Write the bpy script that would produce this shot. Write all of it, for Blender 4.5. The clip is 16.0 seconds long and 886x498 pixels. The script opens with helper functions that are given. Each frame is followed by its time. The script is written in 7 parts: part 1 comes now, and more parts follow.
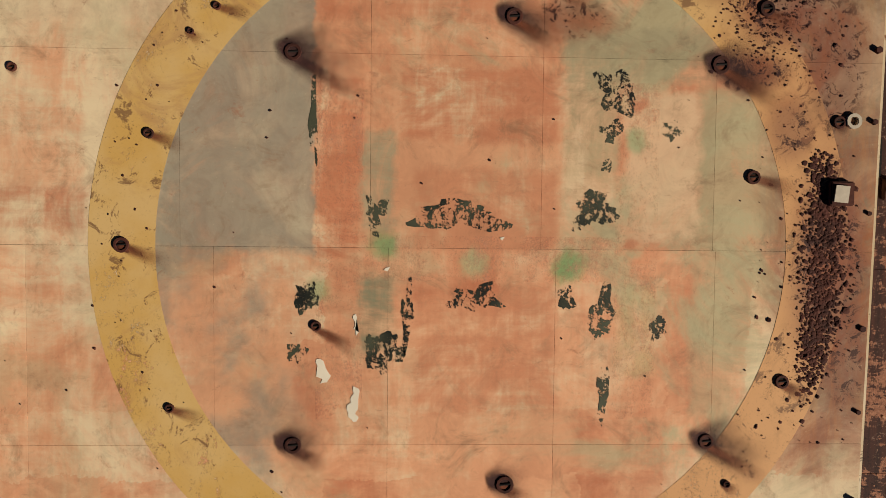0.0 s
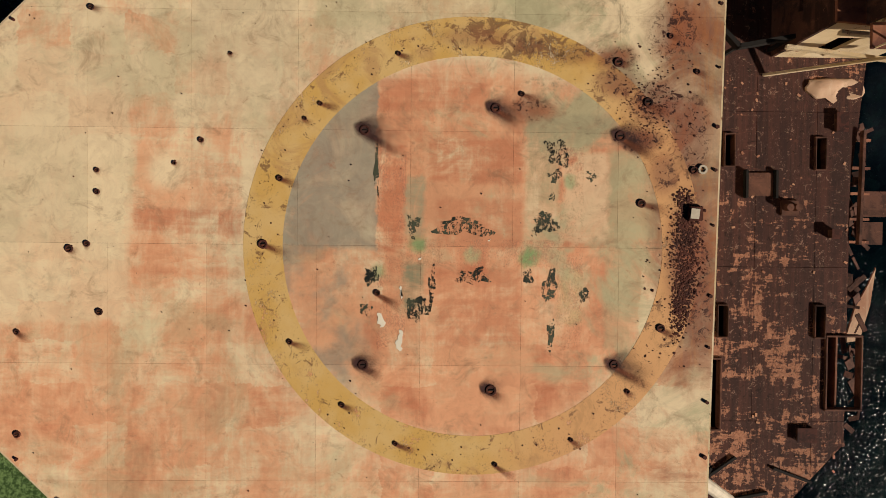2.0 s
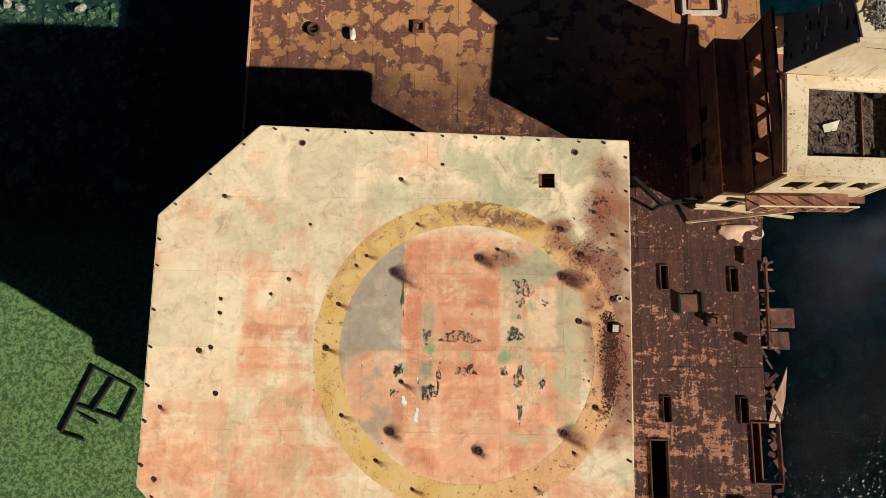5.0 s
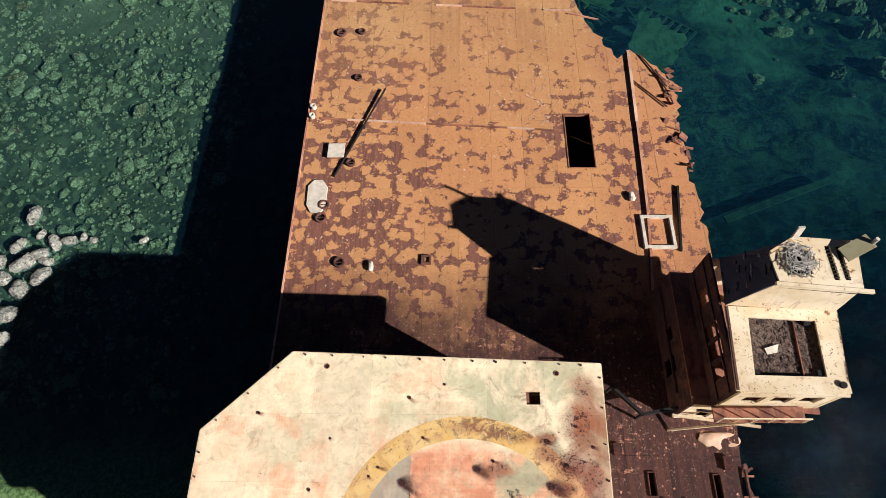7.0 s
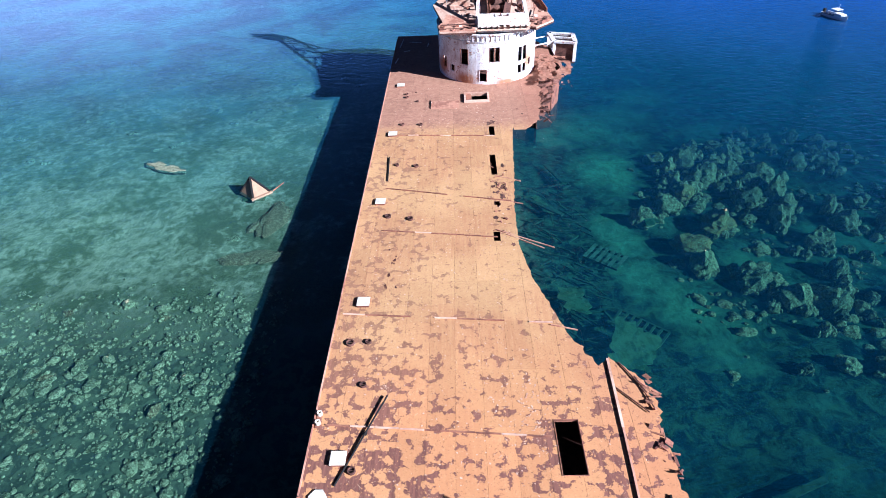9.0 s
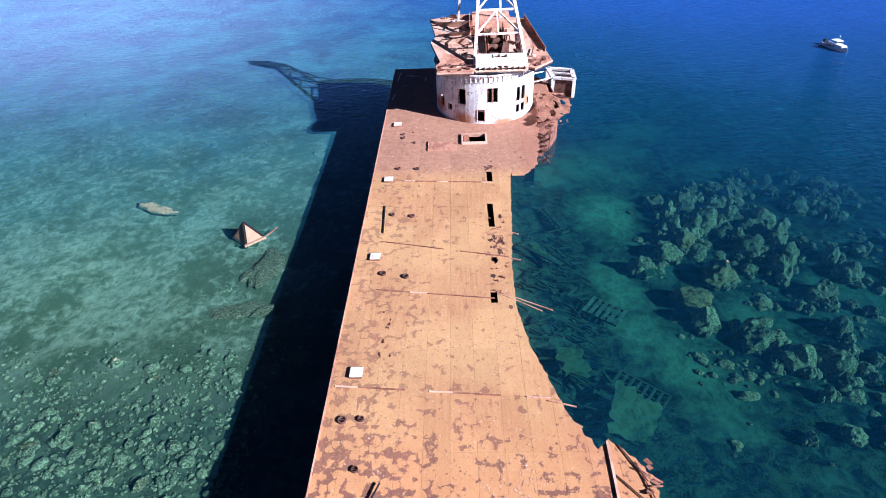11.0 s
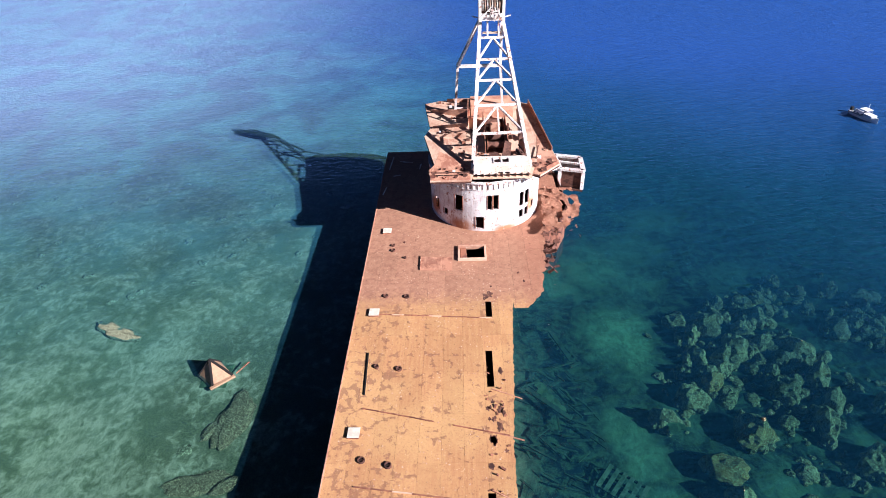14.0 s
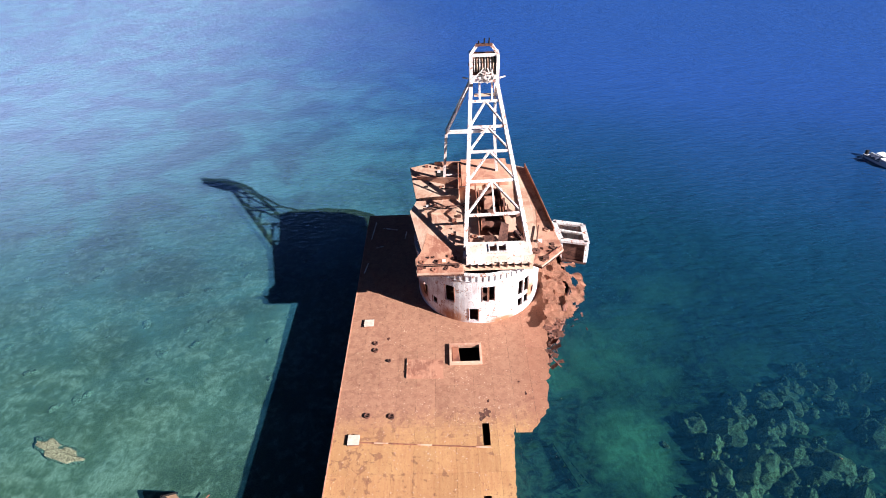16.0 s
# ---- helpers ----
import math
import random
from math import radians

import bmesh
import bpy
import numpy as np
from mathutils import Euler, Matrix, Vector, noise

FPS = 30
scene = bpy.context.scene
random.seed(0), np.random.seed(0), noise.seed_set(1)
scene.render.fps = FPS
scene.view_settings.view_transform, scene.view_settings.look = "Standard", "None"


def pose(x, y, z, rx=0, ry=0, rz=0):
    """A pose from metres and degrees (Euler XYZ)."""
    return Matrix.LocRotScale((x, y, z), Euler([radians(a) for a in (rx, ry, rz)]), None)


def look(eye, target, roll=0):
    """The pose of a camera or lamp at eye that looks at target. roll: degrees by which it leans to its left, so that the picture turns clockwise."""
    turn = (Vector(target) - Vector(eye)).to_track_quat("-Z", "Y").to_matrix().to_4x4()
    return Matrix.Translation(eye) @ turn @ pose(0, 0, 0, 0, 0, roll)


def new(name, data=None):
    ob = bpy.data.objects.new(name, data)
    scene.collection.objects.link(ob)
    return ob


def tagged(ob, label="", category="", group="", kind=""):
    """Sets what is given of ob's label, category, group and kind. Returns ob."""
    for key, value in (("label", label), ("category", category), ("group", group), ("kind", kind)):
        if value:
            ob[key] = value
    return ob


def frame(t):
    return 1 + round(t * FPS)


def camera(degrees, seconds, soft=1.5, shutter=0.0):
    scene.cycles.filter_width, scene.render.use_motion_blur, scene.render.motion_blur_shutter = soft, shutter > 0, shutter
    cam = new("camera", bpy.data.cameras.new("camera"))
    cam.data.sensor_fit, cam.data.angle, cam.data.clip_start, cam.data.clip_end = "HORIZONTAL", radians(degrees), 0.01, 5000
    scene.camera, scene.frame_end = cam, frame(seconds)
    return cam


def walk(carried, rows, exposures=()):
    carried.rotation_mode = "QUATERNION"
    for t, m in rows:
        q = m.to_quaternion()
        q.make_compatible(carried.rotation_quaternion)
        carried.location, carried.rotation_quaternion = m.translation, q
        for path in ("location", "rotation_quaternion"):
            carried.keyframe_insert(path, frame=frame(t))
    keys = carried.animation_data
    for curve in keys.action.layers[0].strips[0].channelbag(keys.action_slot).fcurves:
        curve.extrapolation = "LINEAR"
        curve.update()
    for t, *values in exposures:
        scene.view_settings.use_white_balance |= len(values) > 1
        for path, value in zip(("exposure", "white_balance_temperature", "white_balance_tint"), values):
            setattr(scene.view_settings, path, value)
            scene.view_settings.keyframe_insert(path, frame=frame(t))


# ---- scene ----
cam = camera(74.2, 16.0, soft=0.6)
EXPOSURES = [(0, -0.15, 7400, 12), (3, 0.02, 7100, 11), (5.5, 0.5, 6400, 7), (7, 0.8, 6000, 12), (8, 1.3, 5250, 13), (9, 1.52, 4850, 15), (12, 1.45, 5200, 20), (16, 1.4, 5900, 18)]
SKY_STRENGTH, SUN_STRENGTH = 0.05, 5.0
WATER_DEEP, WATER_TURQ, WATER_FAR = (0.008, 0.062, 0.125), (0.04, 0.19, 0.27), (0.020, 0.072, 0.27)
PATH = [
    (0, -0.212, 0.379, 23.502, -2.108, -1.887, 0.578),
    (0.5, -0.279, 0.336, 24.977, -1.596, -1.617, 0.583),
    (1, -0.335, 0.297, 26.567, -1.283, -1.359, 0.585),
    (1.5, -0.379, 0.263, 28.022, -1.087, -1.113, 0.586),
    (2, -0.412, 0.232, 29.498, -0.923, -0.879, 0.583),
    (2.5, -0.433, 0.205, 30.835, -0.797, -0.657, 0.579),
    (3, -0.443, 0.182, 32.208, -0.647, -0.447, 0.572),
    (3.2, -0.444, 0.174, 32.708, -0.618, -0.366, 0.569),
    (5.3, 0.111, 0.395, 37.898, 11.589, 1.034, 0.818),
    (5.5, 0.155, 0.399, 38.363, 13.397, 1.153, 0.817),
    (6, 0.266, 0.413, 39.711, 18.496, 1.422, 0.811),
    (6.5, 0.382, 0.437, 40.805, 22.947, 1.651, 0.797),
    (7, 0.501, 0.47, 42.128, 27.109, 1.839, 0.776),
    (7.5, 0.625, 0.512, 43.291, 30.986, 1.988, 0.748),
    (8, 0.752, 0.564, 44.614, 37.724, 2.095, 0.713),
    (8.5, 0.884, 0.624, 45.779, 44.916, 2.163, 0.671),
    (9, 1.02, 0.694, 47.05, 52.503, 2.19, 0.621),
    (9.2, 1.075, 0.724, 47.434, 52.664, 2.189, 0.599),
    (11.3, 1.58, 7.194, 51.782, 53.227, 1.913, 0.648),
    (11.5, 1.774, 8.263, 52.258, 53.376, 1.971, 0.69),
    (12, 2.195, 11.106, 53.67, 53.682, 2.092, 0.783),
    (12.5, 2.529, 13.86, 54.987, 53.869, 2.18, 0.858),
    (13, 2.775, 17.332, 56.269, 53.99, 2.233, 0.915),
    (13.5, 2.934, 20.681, 57.483, 53.994, 2.252, 0.954),
    (14, 3.004, 24.498, 58.591, 54.071, 2.236, 0.975),
    (14.5, 2.986, 28.372, 59.663, 53.983, 2.187, 0.978),
    (15, 2.775, 32.564, 60.778, 53.925, 2.131, 0.071),
    (15.5, 2.763, 36.771, 62.149, 53.708, 2.075, -0.354),
    (16, 2.843, 41.071, 63.298, 53.696, 2.069, -0.38),
]
walk(cam, [(t, pose(*row)) for t, *row in PATH], EXPOSURES)

# ---- world and sun ----
SUN_DIR = Vector((1.59, -0.88, 1.0)).normalized()
SUN_EL = math.asin(SUN_DIR.z)
SUN_ROT = math.atan2(SUN_DIR.x, SUN_DIR.y)
world = bpy.data.worlds.new("sky")
world.use_nodes = True
scene.world = world
wn = world.node_tree
sky = wn.nodes.new("ShaderNodeTexSky")
sky.sky_type = "NISHITA"
sky.sun_disc = False
sky.sun_elevation = SUN_EL
sky.sun_rotation = SUN_ROT
sky.air_density = 0.12
sky.dust_density = 0.1
sky.ozone_density = 6.0
wn.links.new(sky.outputs[0], wn.nodes["Background"].inputs[0])
wn.nodes["Background"].inputs[1].default_value = SKY_STRENGTH
sun_data = bpy.data.lights.new("sun", "SUN")
sun_data.energy = SUN_STRENGTH
sun_data.angle = radians(0.5)
sun_data.color = (1.0, 0.94, 0.85)
sun = new("sun", sun_data)
sun.matrix_world = look((40, -30, 60), Vector((40, -30, 60)) - SUN_DIR)

# ---- material helpers ----
class Mat:
    """A small wrapper to write node materials in few lines."""

    def __init__(self, name):
        self.m = bpy.data.materials.new(name)
        self.m.use_nodes = True
        self.t = self.m.node_tree
        self.b = self.t.nodes["Principled BSDF"]
        self.out = self.t.nodes["Material Output"]
        geo = self.t.nodes.new("ShaderNodeNewGeometry")
        self.pos = geo.outputs["Position"]
        self.geo = geo

    def put(self, socket, v):
        if isinstance(v, bpy.types.NodeSocket):
            self.t.links.new(v, socket)
        elif isinstance(v, (tuple, list)) and len(v) == 3 and socket.type == "RGBA":
            socket.default_value = (*v, 1)
        else:
            socket.default_value = v

    def node(self, kind, ins=None, **props):
        n = self.t.nodes.new(kind)
        if "operation" in props: n.operation = props["operation"]
        if "use_clamp" in props: n.use_clamp = props["use_clamp"]
        if "feature" in props: n.feature = props["feature"]
        if "data_type" in props: n.data_type = props["data_type"]
        if "blend_type" in props: n.blend_type = props["blend_type"]
        if "interpolation_type" in props: n.interpolation_type = props["interpolation_type"]
        for k, v in (ins or {}).items():
            self.put(n.inputs[k], v)
        return n

    def scaled(self, sx, sy, sz, src=None):
        return self.node("ShaderNodeVectorMath", {0: src or self.pos, 1: (sx, sy, sz)}, operation="MULTIPLY").outputs[0]

    def noise(self, scale, detail=4, rough=0.55, dist=0.0, src=None):
        n = self.node("ShaderNodeTexNoise", {"Vector": src or self.pos, "Scale": scale, "Detail": detail, "Roughness": rough, "Distortion": dist})
        return n.outputs["Fac"]

    def voronoi(self, scale, src=None, feature="F1", out="Distance", randomness=1.0):
        n = self.node("ShaderNodeTexVoronoi", {"Vector": src or self.pos, "Scale": scale, "Randomness": randomness}, feature=feature)
        return n.outputs[out]

    def math(self, op, a, b=0.0, clamp=False):
        return self.node("ShaderNodeMath", {0: a, 1: b}, operation=op, use_clamp=clamp).outputs[0]

    def step(self, v, a, b):
        return self.node("ShaderNodeMapRange", {"Value": v, "From Min": a, "From Max": b}, interpolation_type="SMOOTHSTEP").outputs[0]

    def mix(self, f, a, b, mode="MIX"):
        n = self.node("ShaderNodeMix", {}, data_type="RGBA", blend_type=mode)
        self.put(n.inputs[0], f)
        self.put(n.inputs[6], a)
        self.put(n.inputs[7], b)
        return n.outputs[2]

    def xyz(self, src=None):
        n = self.node("ShaderNodeSeparateXYZ", {0: src or self.pos})
        return n.outputs

    def rect(self, X, Y, x0, x1, y0, y1, s=0.12):
        """1 inside a rectangle, with soft borders."""
        fx = self.math("MULTIPLY", self.step(X, x0 - s, x0 + s), self.step(X, x1 + s, x1 - s))
        fy = self.math("MULTIPLY", self.step(Y, y0 - s, y0 + s), self.step(Y, y1 + s, y1 - s))
        return self.math("MULTIPLY", fx, fy)

    def spot(self, X, Y, x, y, rx, ry):
        """1 at a point, fading to 0 at the given radii."""
        ux = self.math("DIVIDE", self.math("SUBTRACT", X, x), rx)
        uy = self.math("DIVIDE", self.math("SUBTRACT", Y, y), ry)
        return self.step(self.math("SQRT", self.math("ADD", self.math("MULTIPLY", ux, ux), self.math("MULTIPLY", uy, uy))), 1.0, 0.25)

    def bump(self, h, strength=0.3, distance=0.02):
        self.put(self.b.inputs["Normal"], self.node("ShaderNodeBump", {"Height": h, "Strength": strength, "Distance": distance}).outputs[0])

    def done(self, color, rough=0.8, metal=0.0, spec=0.3):
        self.put(self.b.inputs["Base Color"], color)
        self.put(self.b.inputs["Roughness"], rough)
        self.put(self.b.inputs["Metallic"], metal)
        self.put(self.b.inputs["Specular IOR Level"], spec)
        return self.m


def rust_mat(name, base, dark, light, patch=0.7, pits=1.0):
    """Rusted steel: broad tone, blotches, fine pits."""
    k = Mat(name)
    broad = k.noise(0.16, 4, 0.6)
    blot = k.noise(patch, 6, 0.65, 0.6)
    fine = k.noise(9.0, 5, 0.7)
    run = k.noise(1.0, 4, 0.6, 0.0, k.scaled(3.2, 0.35, 3.2))
    c = k.mix(k.step(blot, 0.42, 0.58), base, dark)
    c = k.mix(k.math("MULTIPLY", k.step(run, 0.5, 0.75), 0.45), c, light)
    c = k.mix(k.math("MULTIPLY", k.step(broad, 0.4, 0.7), 0.4), c, light)
    c = k.mix(k.math("MULTIPLY", k.step(fine, 0.55, 0.8), 0.35), c, dark)
    pit = k.noise(3.1, 7, 0.8, 0.7)
    c = k.mix(k.math("MULTIPLY", k.step(pit, 0.60, 0.65), 0.75 * pits), c, tuple(v * 0.45 for v in dark))
    c = k.mix(k.math("MULTIPLY", k.step(pit, 0.40, 0.36), 0.6 * pits), c, tuple(min(0.8, v * 1.25) for v in light))
    ri = k.node("ShaderNodeObjectInfo").outputs["Random"]
    c = k.mix(1.0, c, k.mix(ri, (0.86, 0.86, 0.86), (1.1, 1.07, 1.04)), "MULTIPLY")
    k.bump(k.math("ADD", fine, blot), 0.35, 0.03)
    return k.done(c, 0.85, 0.0, 0.2)


def paint_mat(name, base, tint, rust, wear=0.62, streak=0.55, burns=()):
    """Old paint over steel with chalking, rust runs and flaked spots."""
    k = Mat(name)
    broad = k.noise(0.5, 4)
    run = k.noise(1.0, 5, 0.65, 0.2, k.scaled(2.6, 2.6, 0.4))
    flake = k.noise(1.7, 8, 0.7, 0.5)
    fine = k.noise(14, 4)
    c = k.mix(k.step(broad, 0.35, 0.65), base, tint)
    c = k.mix(k.math("MULTIPLY", k.step(run, streak, streak + 0.22), 0.75), c, rust)
    c = k.mix(k.step(flake, wear, wear + 0.05), c, rust)
    c = k.mix(k.math("MULTIPLY", k.step(fine, 0.6, 0.8), 0.25), c, rust)
    chip = k.noise(3.3, 6, 0.8, 0.8)
    c = k.mix(k.math("MULTIPLY", k.step(chip, wear + 0.01, wear + 0.05), 0.8), c, tuple(v * 0.4 for v in rust))
    for x, z, rx, rz in burns:
        X, Y, Z = k.xyz()
        f = k.math("MULTIPLY", k.spot(X, Z, x, z, rx, rz), k.step(k.math("ADD", flake, run), 0.62, 0.95))
        c = k.mix(f, c, (0.40, 0.17, 0.085))
    k.bump(k.math("ADD", flake, k.math("MULTIPLY", fine, 0.4)), 0.25, 0.02)
    return k.done(c, 0.7, 0.0, 0.3)


def r_of(k, X, Y):
    dx, dy = k.math("SUBTRACT", X, 0.6), k.math("SUBTRACT", Y, 0.05)
    return k.math("SQRT", k.math("ADD", k.math("MULTIPLY", dx, dx), k.math("MULTIPLY", dy, dy)))


BLOOMS = ((6.15, -0.2, 0.85, 2.5, 1.0), (5.3, 3.8, 1.1, 0.9, 1.0), (4.85, 2.85, 0.9, 0.5, 0.95), (4.2, 4.9, 0.8, 0.5, 0.9), (6.2, 3.0, 0.8, 1.7, 0.8), (5.7, 5.6, 1.1, 1.3, 0.75), (2.0, 3.6, 1.0, 0.45, 0.75), (6.1, 7.2, 0.8, 1.0, 0.6), (4.3, 4.3, 0.9, 0.6, 0.8), (6.5, -1.5, 0.5, 1.6, 0.7), (5.5, 2.0, 0.6, 0.8, 0.7), (3.1, 5.0, 1.1, 0.4, 0.55), (0.7, 5.4, 1.6, 0.4, 0.5), (2.0, 5.2, 0.7, 0.35, 0.6))


def blooms(k, c, src, mid):
    """Purple-brown rust bleeding through the paint, pitted black."""
    X, Y, Z = k.xyz(src)
    pit = k.noise(5.0, 6, 0.8, 0.8)
    total = 0.0
    for x, y, rx, ry, f in BLOOMS:
        total = k.math("MAXIMUM", total, k.math("MULTIPLY", k.spot(X, Y, x, y, rx, ry), f))
    hazy = k.math("MULTIPLY", total, k.math("ADD", 0.62, k.math("MULTIPLY", k.step(mid, 0.30, 0.58), 0.36)))
    c = k.mix(hazy, c, k.mix(k.step(mid, 0.4, 0.6), (0.19, 0.06, 0.045), (0.32, 0.10, 0.048)))
    return k.mix(k.math("MULTIPLY", k.step(total, 0.15, 0.8), k.step(pit, 0.53, 0.58)), c, (0.055, 0.02, 0.016))


def pad_material():
    k = Mat("faded_deck_paint")
    X, Y, Z = k.xyz()
    broad = k.noise(0.20, 5, 0.6, 0.3)
    mid = k.noise(0.6, 7, 0.66, 0.9)
    fine = k.noise(6, 7, 0.75)
    # rollered paint: oblong fields with soft, broken borders
    wob = k.node("ShaderNodeVectorMath", {0: k.pos, 1: k.node("ShaderNodeVectorMath", {0: k.node("ShaderNodeTexNoise", {"Vector": k.pos, "Scale": 1.6, "Detail": 6, "Roughness": 0.7}).outputs["Color"], 1: (0.75, 0.75, 0)}, operation="MULTIPLY").outputs[0]}, operation="ADD").outputs[0]
    wx, wy, wz = k.xyz(wob)
    gx = k.math("FLOOR", k.math("DIVIDE", wx, 1.32))
    gy = k.math("FLOOR", k.math("DIVIDE", wy, 1.05))
    cell = k.node("ShaderNodeTexWhiteNoise", {"Vector": k.node("ShaderNodeCombineXYZ", {0: gx, 1: gy, 2: 3.0}).outputs[0]}).outputs["Value"]
    brush = k.noise(1.0, 6, 0.65, 0.2, k.scaled(6.5, 0.8, 1))
    brush2 = k.noise(1.0, 6, 0.65, 0.2, k.scaled(0.8, 6.5, 1))
    cream, salmon, red, green, grey = (0.88, 0.72, 0.48), (0.83, 0.43, 0.25), (0.62, 0.225, 0.12), (0.50, 0.47, 0.29), (0.33, 0.31, 0.245)
    r = r_of(k, X, Y)
    rj = k.math("ADD", r, k.math("MULTIPLY", k.math("SUBTRACT", mid, 0.5), 0.8))
    inside = k.step(rj, 5.0, 4.4)
    warm = k.math("MULTIPLY", inside, 0.30)
    warm = k.math("ADD", warm, k.math("MULTIPLY", k.math("SUBTRACT", broad, 0.5), 1.2))
    warm = k.math("ADD", warm, k.math("MULTIPLY", k.math("SUBTRACT", mid, 0.5), 1.35))
    warm = k.math("ADD", warm, k.math("MULTIPLY", k.math("SUBTRACT", cell, 0.5), 0.26))
    warm = k.math("ADD", warm, k.math("MULTIPLY", k.step(Y, -1.0, -7.0), 0.20))
    warm = k.math("SUBTRACT", warm, k.math("MULTIPLY", k.step(Y, 3.0, 7.0), 0.22))
    warm = k.math("ADD", warm, k.math("MULTIPLY", k.math("SUBTRACT", brush, 0.5), 0.42))
    warm = k.math("ADD", warm, k.math("MULTIPLY", k.math("SUBTRACT", brush2, 0.5), 0.30))
    c = k.mix(k.step(warm, -0.22, 0.36), cream, salmon)
    c = k.mix(k.math("MULTIPLY", k.step(warm, 0.16, 0.72), 0.95), c, red)
    shift = k.node("ShaderNodeVectorMath", {0: k.pos, 1: (37.0, 11.0, 3.0)}, operation="ADD").outputs[0]
    gm = k.math("MULTIPLY", k.step(k.noise(0.40, 7, 0.65, 0.7, shift), 0.47, 0.63), 0.9)
    east = k.math("ADD", 0.42, k.math("MULTIPLY", k.step(k.math("ADD", X, k.math("MULTIPLY", Y, 0.35)), -0.5, 3.5), 0.58))
    c = k.mix(k.math("MULTIPLY", gm, east), c, green)
    # fields of older coats, rollered on by hand
    jit = k.node("ShaderNodeVectorMath", {0: k.pos, 1: k.node("ShaderNodeVectorMath", {0: k.node("ShaderNodeVectorMath", {0: k.node("ShaderNodeTexNoise", {"Vector": k.pos, "Scale": 2.2, "Detail": 7, "Roughness": 0.72}).outputs["Color"], 1: (0.5, 0.5, 0.5)}, operation="SUBTRACT").outputs[0], 1: (0.45, 0.45, 0)}, operation="MULTIPLY").outputs[0]}, operation="ADD").outputs[0]
    jx, jy, jz = k.xyz(jit)
    patchy = k.step(k.math("ADD", k.math("MULTIPLY", mid, 0.6), k.math("MULTIPLY", k.math("ADD", brush, brush2), 0.2)), 0.36, 0.56)
    peach = (0.86, 0.62, 0.40)
    for x0, x1, y0, y1, col, f in ((-11.5, -8.15, -2.0, 5.0, cream, 0.65), (-8.0, -5.3, 0.3, 1.0, red, 0.75), (-8.0, -5.3, 1.0, 3.0, salmon, 0.7), (-4.4, -2.2, -3.3, -0.4, salmon, 0.8), (-9.4, -8.6, -5.0, -1.9, salmon, 0.6),
                                   (-0.66, 1.9, 0.0, 2.9, salmon, 0.9), (-0.55, 1.85, 1.7, 2.85, red, 0.75), (-0.35, 1.85, 0.0, 1.3, red, 0.5), (-0.5, 2.1, -4.6, -0.66, salmon, 0.7), (-0.35, 1.85, -2.5, -0.5, red, 0.6),
                                   (-1.16, -0.68, 0.3, 1.85, (0.44, 0.40, 0.26), 0.9), (-1.18, -0.66, -1.55, -0.4, (0.30, 0.31, 0.20), 1.0), (1.95, 2.75, 0.9, 3.4, green, 0.75), (1.9, 4.3, 2.65, 3.5, (0.40, 0.36, 0.23), 0.7), (4.05, 5.4, 0.3, 2.6, green, 0.75), (4.0, 4.7, -2.6, 0.3, green, 0.5), (2.9, 4.05, 0.2, 2.5, peach, 0.85), (2.8, 3.4, -1.9, -0.55, (0.55, 0.52, 0.28), 0.6),
                                   (-1.9, -1.16, -0.05, 2.62, red, 0.85), (-2.0, 0.9, 3.5, 4.3, red, 0.5), (-6.5, -4.0, 3.4, 8.5, (0.66, 0.56, 0.38), 0.5), (-3.5, 1.5, 5.6, 6.6, green, 0.5), (1.0, 3.4, 4.9, 8.2, green, 0.45), (-7.0, -3.0, -7.6, -4.8, salmon, 0.5), (-0.4, 2.4, -8.6, -6.2, salmon, 0.6)):
        c = k.mix(k.math("MULTIPLY", k.math("MULTIPLY", k.rect(jx, jy, x0, x1, y0, y1, 0.10), patchy), f), c, col)
    for x, y, r, col, f in ((-0.82, 0.10, 0.30, (0.20, 0.40, 0.17), 0.8), (2.05, -0.2, 0.36, (0.18, 0.38, 0.16), 0.9), (0.58, -0.2, 0.30, (0.45, 0.50, 0.28), 0.8), (3.05, 1.75, 0.26, (0.30, 0.45, 0.24), 0.7), (-1.85, -0.6, 0.3, (0.25, 0.42, 0.2), 0.6), (-7.2, 1.9, 0.7, cream, 0.9), (3.1, 2.3, 0.2, red, 0.8), (3.0, 0.16, 0.16, red, 0.7)):
        c = k.mix(k.math("MULTIPLY", k.spot(jx, jy, x, y, r, r), f), c, col)
    # grey primed field between the ring and the letter
    rim = k.step(r_of(k, X, Y), 4.95, 4.85)
    gf = k.math("MULTIPLY", k.math("MULTIPLY", k.step(jx, -1.84, -1.94), rim), k.step(jy, -0.15, 0.10))
    gf2 = k.math("MULTIPLY", k.math("MULTIPLY", k.step(jx, -1.6, -2.8), rim), k.step(k.noise(0.6, 6), 0.45, 0.62))
    c = k.mix(k.math("MULTIPLY", k.math("MAXIMUM", k.math("MULTIPLY", gf, k.math("ADD", 0.6, k.math("MULTIPLY", k.step(mid, 0.3, 0.6), 0.3))), k.math("MULTIPLY", gf2, 0.8)), k.step(mid, 0.85, 0.55)), c, grey)
    # rust bleeding on the outboard side
    ro = k.math("MULTIPLY", k.step(X, 4.9, 6.0), k.step(k.math("ADD", mid, k.math("MULTIPLY", k.math("SUBTRACT", broad, 0.5), 0.8)), 0.42, 0.66))
    c = k.mix(k.math("MULTIPLY", ro, 0.7), c, (0.27, 0.09, 0.05))
